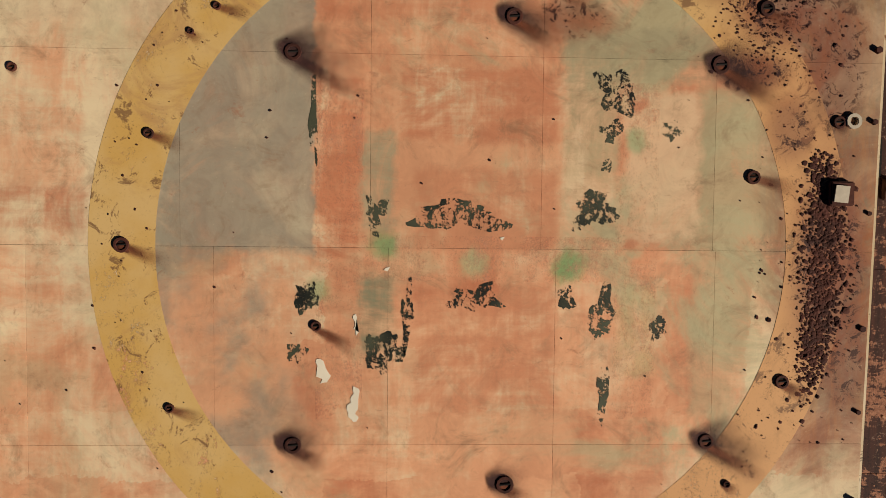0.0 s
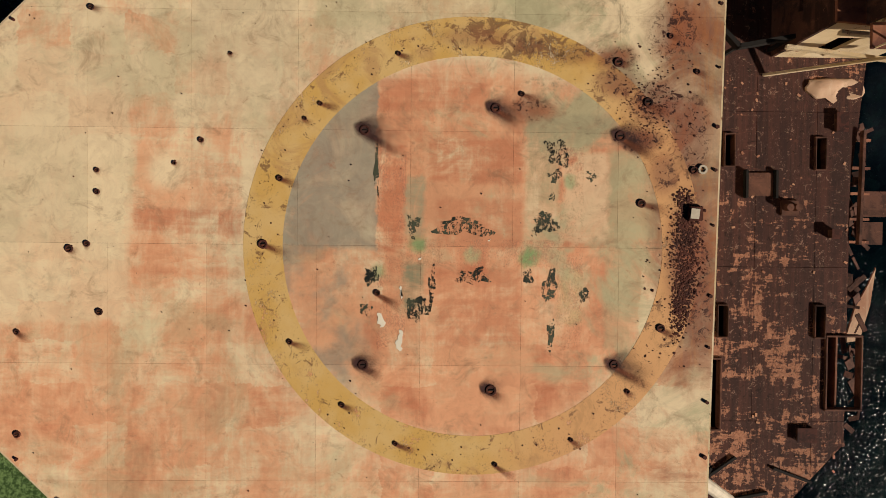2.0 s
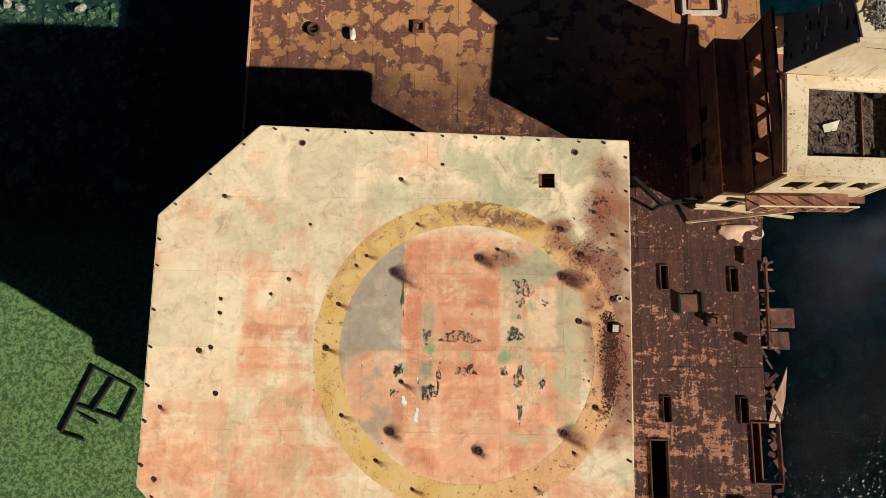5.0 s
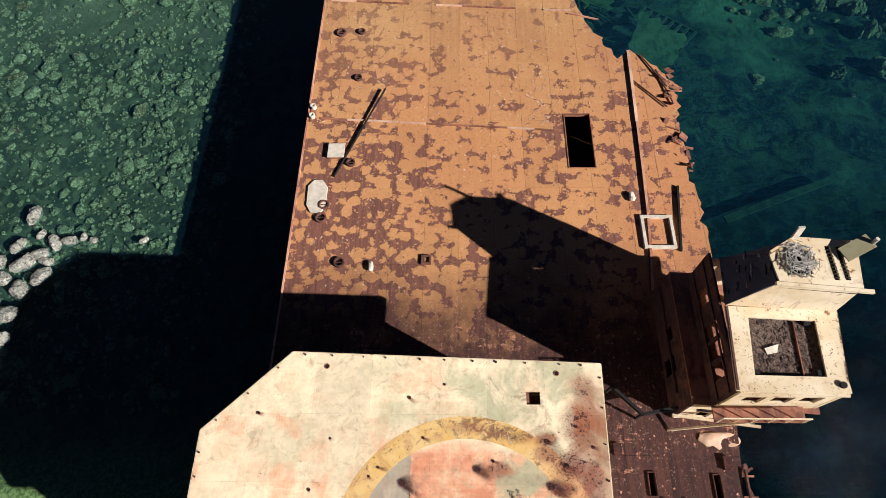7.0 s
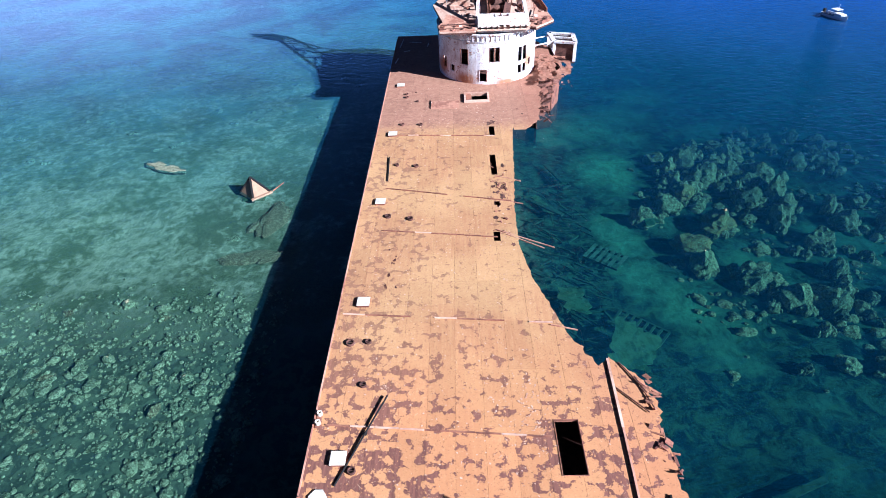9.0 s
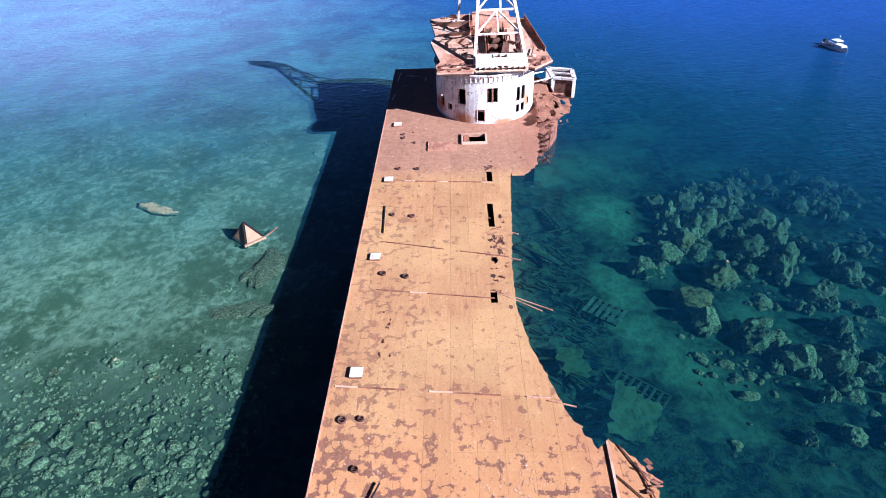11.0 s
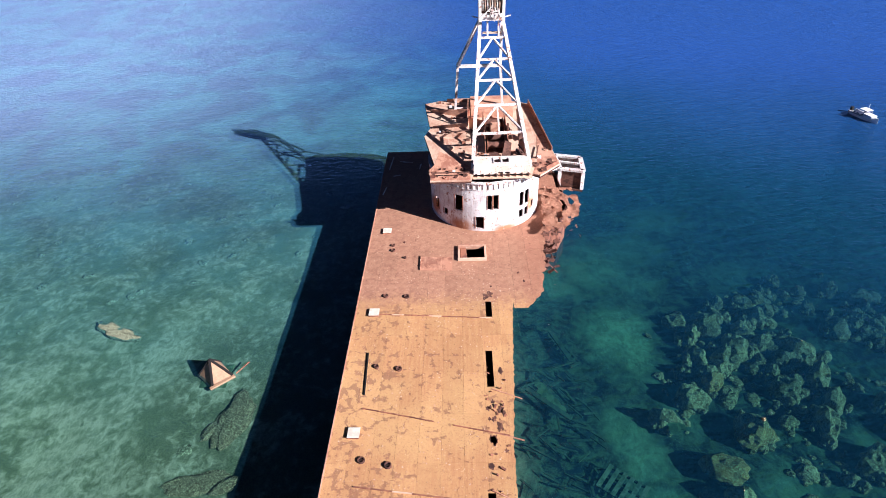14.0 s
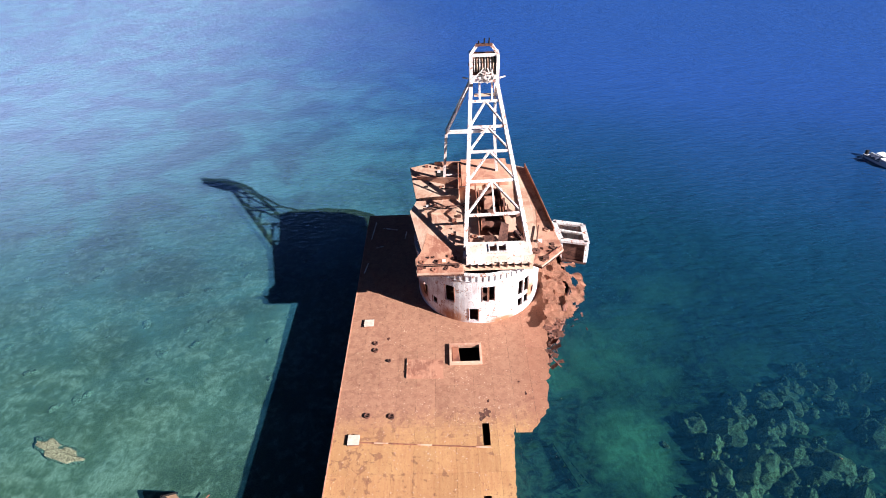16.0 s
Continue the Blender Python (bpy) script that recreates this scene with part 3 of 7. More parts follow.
def rock_material(name, a, b, c3, lichen=0.7):
    k = Mat(name)
    n = k.noise(1.1, 7, 0.7, 0.6)
    m = k.noise(3.4, 7, 0.75, 0.4)
    f = k.noise(5.5, 6, 0.8, 0.5)
    ri = k.geo.outputs["Random Per Island"]
    c = k.mix(k.step(n, 0.38, 0.62), a, b)
    c = k.mix(k.math("MULTIPLY", k.step(ri, 0.2, 1.0), 0.75), c, c3)
    c = k.mix(k.math("MULTIPLY", k.step(m, 0.46, 0.58), 0.85), c, tuple(v * 0.25 for v in a))
    c = k.mix(k.math("MULTIPLY", k.step(f, 0.50, 0.58), lichen), c, tuple(min(0.7, v * 1.6) for v in b))
    k.bump(k.math("ADD", n, k.math("ADD", m, f)), 0.9, 0.12)
    return k.done(c, 0.9, 0.0, 0.15)


def plain_mat(name, col, rough=0.6, metal=0.0, vary=0.25):
    k = Mat(name)
    n = k.noise(2.0, 6, 0.65)
    f = k.noise(16, 4)
    c = k.mix(k.step(n, 0.35, 0.65), col, tuple(v * (1 - vary) for v in col))
    k.bump(f, 0.15, 0.01)
    return k.done(c, rough, metal)


M_PAD = pad_material()
M_DECK = deck_material()
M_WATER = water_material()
M_SEABED = seabed_material()
M_RING = flake_mat("worn_yellow_paint", (0.69, 0.42, 0.125), (0.74, 0.50, 0.21), 0.9, 0.36, 0.47, (0.74, 0.40, 0.18))
M_H = flake_mat("worn_salmon_paint", (0.80, 0.46, 0.30), (0.66, 0.31, 0.19), 0.7, 0.46, 0.80)
M_HEDGE = flake_mat("flaked_dark_green_paint", (0.010, 0.013, 0.011), (0.085, 0.095, 0.06), 3.2, 0.485, 0.515)
M_STAIN = stain_mat("rust_run", (0.26, 0.08, 0.04), 1.0)
M_STAIN_DARK = stain_mat("dark_rust_run", (0.10, 0.045, 0.042), 1.0)
M_STAIN_SOFT = stain_mat("faint_rust_bloom", (0.19, 0.065, 0.04), 0.6)
M_BLISTER = rust_mat("blistered_rust", (0.075, 0.026, 0.02), (0.03, 0.014, 0.013), (0.14, 0.045, 0.03), 2.5)
M_RUST = rust_mat("brown_rust", (0.30, 0.125, 0.075), (0.14, 0.055, 0.04), (0.42, 0.21, 0.12))
M_PINK = rust_mat("pinkish_rust", (0.48, 0.25, 0.16), (0.30, 0.125, 0.08), (0.60, 0.37, 0.25), 0.5)
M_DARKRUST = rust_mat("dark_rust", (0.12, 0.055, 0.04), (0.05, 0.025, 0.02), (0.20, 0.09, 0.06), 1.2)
M_HULL = rust_mat("hull_plating", (0.20, 0.085, 0.055), (0.09, 0.04, 0.03), (0.30, 0.13, 0.08))
M_WHITE = paint_mat("peeling_white_paint", (0.72, 0.70, 0.66), (0.52, 0.47, 0.45), (0.33, 0.14, 0.08), 0.56, 0.50)
M_CREAM = paint_mat("faded_cream_paint", (0.76, 0.63, 0.44), (0.62, 0.48, 0.29), (0.27, 0.125, 0.065), 0.60, 0.55)
M_MAST = paint_mat("chalky_white_mast_paint", (0.74, 0.69, 0.64), (0.64, 0.54, 0.48), (0.34, 0.14, 0.09), 0.56, 0.54)
M_SUNKDARK = rust_mat("dark_sunken_steel", (0.06, 0.09, 0.06), (0.03, 0.05, 0.035), (0.11, 0.14, 0.08), 0.9)
M_WORN = paint_mat("worn_white_paint", (0.76, 0.71, 0.64), (0.64, 0.50, 0.39), (0.40, 0.20, 0.12), 0.58, 0.55)
M_PED = paint_mat("rust_burned_white_paint", (0.78, 0.77, 0.74), (0.60, 0.55, 0.53), (0.33, 0.14, 0.08), 0.57, 0.52, ((2.6, 7.6, 2.6, 2.0), (-1.5, 9.0, 1.2, 2.2), (9.5, 7.2, 3.0, 1.0), (13.5, 10.0, 0.9, 2.6)))
M_TAN = rust_mat("tan_rusted_plating", (0.60, 0.39, 0.27), (0.44, 0.23, 0.15), (0.76, 0.60, 0.45), 0.3, 0.45)
M_PALE = plain_mat("pale_sheet_metal", (0.66, 0.58, 0.46), 0.6)
M_BLACK = plain_mat("black_iron", (0.012, 0.010, 0.009), 0.9)
M_TAR = plain_mat("dark_tarred_roof", (0.04, 0.036, 0.03), 0.8, 0.0, 0.5)
M_TWIG = plain_mat("dry_twigs", (0.50, 0.46, 0.40), 0.9, 0.0, 0.5)
M_ROCK = rock_material("wet_reef_rock", (0.22, 0.23, 0.12), (0.38, 0.37, 0.22), (0.07, 0.09, 0.05))
M_DIM = rock_material("dim_reef_stone", (0.22, 0.22, 0.14), (0.28, 0.30, 0.19), (0.15, 0.17, 0.11))
M_BOULDER = rock_material("pale_boulder", (0.22, 0.22, 0.18), (0.32, 0.31, 0.26), (0.12, 0.13, 0.10))
M_REEF = rock_material("brown_reef", (0.25, 0.18, 0.085), (0.46, 0.38, 0.21), (0.018, 0.026, 0.02), 0.5)
M_RUSTROCK = rock_material("rust_brown_reef", (0.62, 0.30, 0.09), (0.60, 0.42, 0.20), (0.10, 0.08, 0.04), 0.4)
M_GRATE = rust_mat("pale_weedy_steel", (0.15, 0.19, 0.14), (0.07, 0.10, 0.07), (0.24, 0.28, 0.21), 1.2)
M_SUNK = rust_mat("weed_grown_plating", (0.11, 0.16, 0.08), (0.05, 0.08, 0.04), (0.20, 0.25, 0.12), 0.9)
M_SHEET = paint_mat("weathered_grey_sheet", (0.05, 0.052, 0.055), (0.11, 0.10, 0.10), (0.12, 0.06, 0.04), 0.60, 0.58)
M_OLIVE = paint_mat("olive_tin", (0.36, 0.33, 0.19), (0.28, 0.25, 0.14), (0.22, 0.13, 0.07), 0.60, 0.58)
M_SPONSON = rust_mat("orange_brown_scale", (0.42, 0.20, 0.125), (0.24, 0.10, 0.065), (0.58, 0.34, 0.22), 0.6)
M_WELL = rock_material("dull_brown_scale", (0.10, 0.065, 0.052), (0.17, 0.12, 0.095), (0.05, 0.033, 0.028), 0.5)
M_SCRAPE = plain_mat("bare_cream_primer", (0.90, 0.83, 0.68), 0.7, 0.0, 0.08)
M_BOAT = plain_mat("white_gelcoat", (0.80, 0.80, 0.78), 0.35, 0.0, 0.06)
M_NAVY = plain_mat("navy_canvas", (0.03, 0.04, 0.08), 0.7)
M_SAIL = plain_mat("bleached_plywood", (0.37, 0.225, 0.135), 0.8)

# ---- mesh helpers ----
def part(name, bm, material, parent=None, label="", smooth=False):
    """Links a bmesh, given in world metres, as one mesh object under its parent."""
    me = bpy.data.meshes.new(name)
    if parent is not None:
        bm.transform(Matrix.Translation(-origin_of(parent)))
    bm.to_mesh(me)
    bm.free()
    me.materials.append(material)
    if smooth:
        for p in me.polygons:
            p.use_smooth = True
    ob = new(name, me)
    if parent is not None:
        ob.parent = parent
    if label:
        tagged(ob, label)
    return ob


def origin_of(ob):
    v = Vector((0, 0, 0))
    while ob is not None:
        v += ob.location
        ob = ob.parent
    return v


def thing(name, at, label, category, group="", kind=""):
    ob = new(name)
    ob.location = at
    ob.empty_display_size = 0.3
    return tagged(ob, label, category, group, kind)


def solid(name, bm, material, at, label, category, group="", kind="", smooth=False):
    """A thing that is one mesh, with its origin at its base."""
    bm.transform(Matrix.Translation(-Vector(at)))
    me = bpy.data.meshes.new(name)
    bm.to_mesh(me)
    bm.free()
    me.materials.append(material)
    if smooth:
        for p in me.polygons:
            p.use_smooth = True
    ob = new(name, me)
    ob.location = at
    return tagged(ob, label, category, group, kind)


def box(bm, x0, x1, y0, y1, z0, z1, m=None):
    c = [Vector((x, y, z)) for z in (z0, z1) for x, y in ((x0, y0), (x1, y0), (x1, y1), (x0, y1))]
    if m is not None:
        c = [m @ v for v in c]
    v = [bm.verts.new(p) for p in c]
    for f in ((3, 2, 1, 0), (4, 5, 6, 7), (0, 1, 5, 4), (1, 2, 6, 5), (2, 3, 7, 6), (3, 0, 4, 7)):
        bm.faces.new([v[i] for i in f])
    return v


def boxed(*a, bevel=0.0, m=None):
    bm = bmesh.new()
    box(bm, *a, m=m)
    if bevel:
        bmesh.ops.bevel(bm, geom=bm.edges[:], offset=bevel, segments=2, affect="EDGES")
    return bm


def beam(bm, p, q, w, h, up=(0, 0, 1)):
    """A bar of section w x h from p to q."""
    p, q = Vector(p), Vector(q)
    d = (q - p).normalized()
    u = Vector(up)
    if abs(d.dot(u)) > 0.98:
        u = Vector((0, 1, 0))
    s = d.cross(u).normalized()
    u = s.cross(d)
    v = [bm.verts.new(e + s * a * w / 2 + u * b * h / 2) for e in (p, q) for a, b in ((-1, -1), (1, -1), (1, 1), (-1, 1))]
    for f in ((0, 1, 2, 3), (7, 6, 5, 4), (0, 4, 5, 1), (1, 5, 6, 2), (2, 6, 7, 3), (3, 7, 4, 0)):
        bm.faces.new([v[i] for i in f])


def beamed(p, q, w, h):
    bm = bmesh.new()
    beam(bm, p, q, w, h)
    return bm


def tube(bm, p, q, r, seg=10):
    p, q = Vector(p), Vector(q)
    m = Matrix.Translation((p + q) / 2) @ (q - p).to_track_quat("Z", "Y").to_matrix().to_4x4()
    bmesh.ops.create_cone(bm, cap_ends=True, segments=seg, radius1=r, radius2=r, depth=(q - p).length, matrix=m)


def tubed(p, q, r, seg=10):
    bm = bmesh.new()
    tube(bm, p, q, r, seg)
    return bm


def ring(bm, c, r0, r1, z0, z1, seg=16, a0=0.0, a1=2 * math.pi):
    """A ring of rectangular section, whole or in part."""
    whole = abs(a1 - a0 - 2 * math.pi) < 1e-6
    n = seg if whole else seg + 1
    rows = []
    for i in range(n):
        a = a0 + (a1 - a0) * i / seg
        ca, sa = math.cos(a), math.sin(a)
        rows.append([bm.verts.new((c[0] + r * ca, c[1] + r * sa, z)) for r, z in ((r0, z0), (r1, z0), (r1, z1), (r0, z1))])
    for i in range(seg):
        a, b = rows[i], rows[(i + 1) % n]
        for j in range(4):
            bm.faces.new((a[j], b[j], b[(j + 1) % 4], a[(j + 1) % 4]))
    if not whole:
        bm.faces.new(rows[0][::-1])
        bm.faces.new(rows[-1])


def prism(bm, pts, z0, z1):
    """A plate with the given outline."""
    lo = [bm.verts.new((x, y, z0)) for x, y in pts]
    hi = [bm.verts.new((x, y, z1)) for x, y in pts]
    bm.faces.new(lo[::-1])
    bm.faces.new(hi)
    n = len(pts)
    for i in range(n):
        bm.faces.new((lo[i], lo[(i + 1) % n], hi[(i + 1) % n], hi[i]))


def prismed(pts, z0, z1):
    bm = bmesh.new()
    prism(bm, pts, z0, z1)
    bmesh.ops.recalc_face_normals(bm, faces=bm.faces[:])
    return bm


def clip_rect(poly, x0, x1, y0, y1):
    """The part of a polygon that lies in a rectangle."""
    for axis, val, keep in ((0, x0, 1), (0, x1, -1), (1, y0, 1), (1, y1, -1)):
        out = []
        for i, b in enumerate(poly):
            a = poly[i - 1]
            ia, ib = (a[axis] - val) * keep >= 0, (b[axis] - val) * keep >= 0
            if ia != ib:
                t = (val - a[axis]) / (b[axis] - a[axis])
                out.append((a[0] + (b[0] - a[0]) * t, a[1] + (b[1] - a[1]) * t))
            if ib:
                out.append(b)
        poly = out
        if len(poly) < 3:
            return []
    area = sum(poly[i - 1][0] * poly[i][1] - poly[i][0] * poly[i - 1][1] for i in range(len(poly))) / 2
    clean = [p for i, p in enumerate(poly) if (p[0] - poly[i - 1][0]) ** 2 + (p[1] - poly[i - 1][1]) ** 2 > 1e-6]
    return clean if abs(area) > 0.01 and len(clean) > 2 else []


def slabbed(quad, thick):
    """A plate of some thickness on four corners."""
    q = [Vector(p) for p in quad]
    nrm = (q[1] - q[0]).cross(q[3] - q[0]).normalized() * thick
    bm = bmesh.new()
    v = [bm.verts.new(p) for p in q] + [bm.verts.new(p - nrm) for p in q]
    for f in ((0, 1, 2, 3), (7, 6, 5, 4), (0, 4, 5, 1), (1, 5, 6, 2), (2, 6, 7, 3), (3, 7, 4, 0)):
        bm.faces.new([v[i] for i in f])
    bmesh.ops.recalc_face_normals(bm, faces=bm.faces[:])
    return bm


def cut_rects(rect, holes):
    """A rectangle less some rectangular holes, as rectangles."""
    todo = [rect]
    for hx0, hx1, hy0, hy1 in holes:
        nxt = []
        for x0, x1, y0, y1 in todo:
            if hx0 >= x1 or hx1 <= x0 or hy0 >= y1 or hy1 <= y0:
                nxt.append((x0, x1, y0, y1))
                continue
            if hx0 > x0: nxt.append((x0, hx0, y0, y1))
            if hx1 < x1: nxt.append((hx1, x1, y0, y1))
            mx0, mx1 = max(x0, hx0), min(x1, hx1)
            if hy0 > y0: nxt.append((mx0, mx1, y0, hy0))
            if hy1 < y1: nxt.append((mx0, mx1, hy1, y1))
        todo = nxt
    return todo


def weld(bm):
    """Joins touching blocks into one skin."""
    bmesh.ops.remove_doubles(bm, verts=bm.verts[:], dist=0.0004)
    bm.verts.index_update()
    seen = {}
    for f in bm.faces:
        seen.setdefault(frozenset(v.index for v in f.verts), []).append(f)
    twice = [f for fs in seen.values() if len(fs) > 1 for f in fs]
    bmesh.ops.delete(bm, geom=twice, context="FACES_ONLY")
    bmesh.ops.recalc_face_normals(bm, faces=bm.faces[:])


def grid_rects(rect, holes):
    """A rectangle less its holes, cut along whole lines so that the pieces meet corner to corner."""
    x0, x1, y0, y1 = rect
    hs = [h for h in holes if h[0] < x1 and h[1] > x0 and h[2] < y1 and h[3] > y0]
    xs = sorted({x0, x1} | {v for h in hs for v in h[:2] if x0 < v < x1})
    ys = sorted({y0, y1} | {v for h in hs for v in h[2:] if y0 < v < y1})
    out = []
    for a, b in zip(xs, xs[1:]):
        for c, d in zip(ys, ys[1:]):
            mx, my = (a + b) / 2, (c + d) / 2
            if not any(h[0] < mx < h[1] and h[2] < my < h[3] for h in hs):
                out.append((a, b, c, d))
    return out


def ragged(pts, jags, step=0.7, amp=0.25, seed=1):
    """Breaks up the marked sides of an outline into a torn edge."""
    rnd = random.Random(seed)
    out = []
    for i, p in enumerate(pts):
        q = pts[(i + 1) % len(pts)]
        out.append(p)
        if i in jags:
            L = math.hypot(q[0] - p[0], q[1] - p[1])
            n = max(1, int(L / step))
            nx, ny = (q[1] - p[1]) / L, -(q[0] - p[0]) / L
            for j in range(1, n):
                t = (j + rnd.uniform(-0.3, 0.3)) / n
                o = rnd.gauss(0, amp)
                out.append((p[0] + (q[0] - p[0]) * t + nx * o, p[1] + (q[1] - p[1]) * t + ny * o))
    return out


def stone_data(rnd, sub, flat=0.7):
    """Corners and faces of one rough stone of radius about 1."""
    bm = bmesh.new()
    bmesh.ops.create_icosphere(bm, subdivisions=sub, radius=1.0)
    off = Vector((rnd.uniform(-50, 50), rnd.uniform(-50, 50), rnd.uniform(-50, 50)))
    for v in bm.verts:
        n = noise.noise(v.co * 0.9 + off) * 0.45 + noise.noise(v.co * 2.3 + off) * 0.24 + (noise.noise(v.co * 5.5 + off) * 0.16 if sub > 2 else 0.0)
        v.co *= 1 + n
        v.co.z *= flat
    vs = np.array([v.co[:] for v in bm.verts])
    fs = np.array([[v.index for v in f.verts] for f in bm.faces])
    bm.free()
    return vs, fs


def scatter(name, spots, kinds, material, label, category, z_of, rnd, kind="stuff", tall=1.0):
    """Many stones in one mesh. spots: x, y, size."""
    V, F, n = [], [], 0
    for x, y, s in spots:
        vs, fs = kinds[rnd.randrange(len(kinds))]
        a = rnd.uniform(0, 6.28)
        ca, sa = math.cos(a), math.sin(a)
        sx, sy, sz = s * rnd.uniform(0.7, 1.3), s * rnd.uniform(0.7, 1.3), s * tall * rnd.uniform(0.6, 1.1)
        p = np.column_stack((vs[:, 0] * sx * ca - vs[:, 1] * sy * sa + x, vs[:, 0] * sx * sa + vs[:, 1] * sy * ca + y, vs[:, 2] * sz + z_of(x, y)))
        V.append(p)
        F.append(fs + n)
        n += len(vs)
    me = bpy.data.meshes.new(name)
    me.from_pydata(np.concatenate(V).tolist(), [], np.concatenate(F).tolist())
    me.materials.append(material)
    return tagged(new(name, me), label, category, "", kind)

# ---- sea and seabed ----
def smooth(v, a, b):
    t = min(1.0, max(0.0, (v - a) / (b - a)))
    return t * t * (3 - 2 * t)


def bed(x, y):
    """Height of the seabed."""
    z = -1.35 + 0.6 * smooth(x, -6, -14) * smooth(y, 150, 110)
    z += -2.0 * smooth(x, 6, 20) - 1.5 * smooth(x, 50, 90)
    z += -2.4 * smooth(y, 62, 170) * smooth(x, -20, 25) - 1.6 * smooth(y, 150, 260)
    z += 1.05 * smooth(y, 10, 2) * smooth(x, -12, -20)
    z += noise.noise(Vector((x * 0.07, y * 0.07, 3.1))) * 0.45 + noise.noise(Vector((x * 0.35, y * 0.35, 7.7))) * 0.14
    return min(z, -0.12)


def axis_steps(lo, hi, step, reach):
    inner = np.arange(lo, hi + 0.01, step)
    grow = np.cumsum(step * 1.35 ** np.arange(1, 26))
    grow = np.append(grow[grow < reach], reach)
    return np.concatenate((lo - grow[::-1], inner, hi + grow))


def sheet(name, xs, ys, z_of, material, label, category):
    V = [(x, y, z_of(x, y)) for y in ys for x in xs]
    n = len(xs)
    F = [(j * n + i, j * n + i + 1, (j + 1) * n + i + 1, (j + 1) * n + i) for j in range(len(ys) - 1) for i in range(n - 1)]
    me = bpy.data.meshes.new(name)
    me.from_pydata([tuple(map(float, v)) for v in V], [], F)
    me.materials.append(material)
    for p in me.polygons:
        p.use_smooth = True
    return tagged(new(name, me), label, category, "", "structure")


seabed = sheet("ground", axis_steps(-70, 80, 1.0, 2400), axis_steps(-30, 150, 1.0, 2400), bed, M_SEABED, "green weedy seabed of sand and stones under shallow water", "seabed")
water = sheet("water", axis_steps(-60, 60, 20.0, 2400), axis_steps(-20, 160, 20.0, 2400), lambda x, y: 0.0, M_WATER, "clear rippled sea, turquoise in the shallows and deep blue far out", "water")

# ---- ship: hull and main deck ----
DECK, PAD = 7.0, 14.5
OUTLINE = [(-11.35, -6.9), (-7.7, -8.6), (-2.0, -10.8), (4.0, -12.2), (9.0, -12.6), (12.6, -10.9), (15.65, -7.6), (15.7, 2.7), (16.1, 6.0), (16.8, 13.0), (16.9, 19.3), (16.45, 28.0), (16.9, 31.6), (15.8, 34.6), (13.9, 36.5), (12.8, 35.5), (11.2, 38.4), (10.2, 41.3),
           (8.3, 48.0), (7.5, 53.5), (7.6, 61.0), (8.3, 69.0), (8.9, 79.0), (9.3, 83.8), (9.4, 82.2), (11.2, 82.2), (13.2, 85.2), (14.3, 90.0), (15.1, 96.5), (15.3, 102.5), (18.5, 103.5), (20.5, 108.0), (20.0, 118.0), (14.5, 126.5), (6.0, 128.4), (-11.6, 128.4)]
HOLES = [(8.15, 10.0, 25.0, 29.85), (2.3, 5.9, 92.9, 95.8), (5.25, 6.05, 69.0, 74.6), (5.6, 6.4, 80.6, 83.6), (4.75, 5.5, 54.2, 56.0), (14.9, 16.2, -6.2, -3.4),
         (9.9, 10.7, -7.0, -4.3), (10.75, 11.1, 3.2, 4.4), (14.3, 14.65, 3.1, 4.3), (10.6, 10.95, -3.4, -2.2), (14.4, 14.75, -3.4, -2.2)]
TORN = ragged(OUTLINE, set(range(10, 16)) | set(range(25, 32)), 0.45, 0.15, 4)
TORN = ragged(TORN, {i for i, q in enumerate(TORN) if q[0] > 7.0 and 34.0 < q[1] < 81.0}, 0.35, 0.055, 5)
ship = thing("ship_hull", (0, 58, -3.0), "long rusted ship hull aground, its deck edge torn away", "ship")


def hull_side(parent):
    """Shell plating in short strakes, a little inside the torn deck edge."""
    rows = ((-3.3, 0.2), (0.22, 2.5), (2.52, 4.8), (4.82, 6.93))
    n = len(OUTLINE)
    for k, (z0, z1) in enumerate(rows):
        bm = bmesh.new()
        for i, p in enumerate(OUTLINE):
            if 23 <= i <= 27:
                continue
            q = OUTLINE[(i + 1) % n]
            d = Vector((q[0] - p[0], q[1] - p[1], 0)).normalized()
            s = Vector((-d.y, d.x, 0)) * 0.32
            a, b = Vector((*p, 0)) + s, Vector((*q, 0)) + s
            beam(bm, (a.x, a.y, (z0 + z1) / 2), (b.x, b.y, (z0 + z1) / 2), 0.05 + 0.02 * (k % 2), z1 - z0)
        part("strake", bm, M_HULL, parent)


hull_side(ship)
part("lower_deck", prismed([(x * 0.96, 0.4 + y * 0.99) for x, y in OUTLINE[:23] + [(8.8, 96.0)] + OUTLINE[29:]], 2.0, 2.1), M_DARKRUST, ship)
part("inner_bulkhead", boxed(8.4, 8.48, 80.5, 99.5, -3.0, DECK - 0.06), M_DARKRUST, ship)
part("inner_bulkhead", boxed(8.6, 14.5, 97.5, 97.6, -3.0, DECK - 0.06), M_DARKRUST, ship)


def deck_plates(parent):
    rnd = random.Random(11)
    xs = [-11.6 + 2.36 * i for i in range(14)]
    ys = [-12.7 + 6.0 * j for j in range(25)]
    for j in range(len(ys) - 1):
        for i in range(len(xs) - 1):
            g = 0.008
            bm = bmesh.new()
            dz = rnd.uniform(-0.006, 0.006)
            for r in grid_rects((xs[i] + g, xs[i + 1] - g, ys[j] + g, ys[j + 1] - g), HOLES):
                poly = clip_rect(TORN, *r)
                if poly:
                    prism(bm, poly, DECK - 0.03, DECK + dz)
            if bm.faces:
                weld(bm)
                part("deck_plate", bm, M_DECK, parent)
            else:
                bm.free()


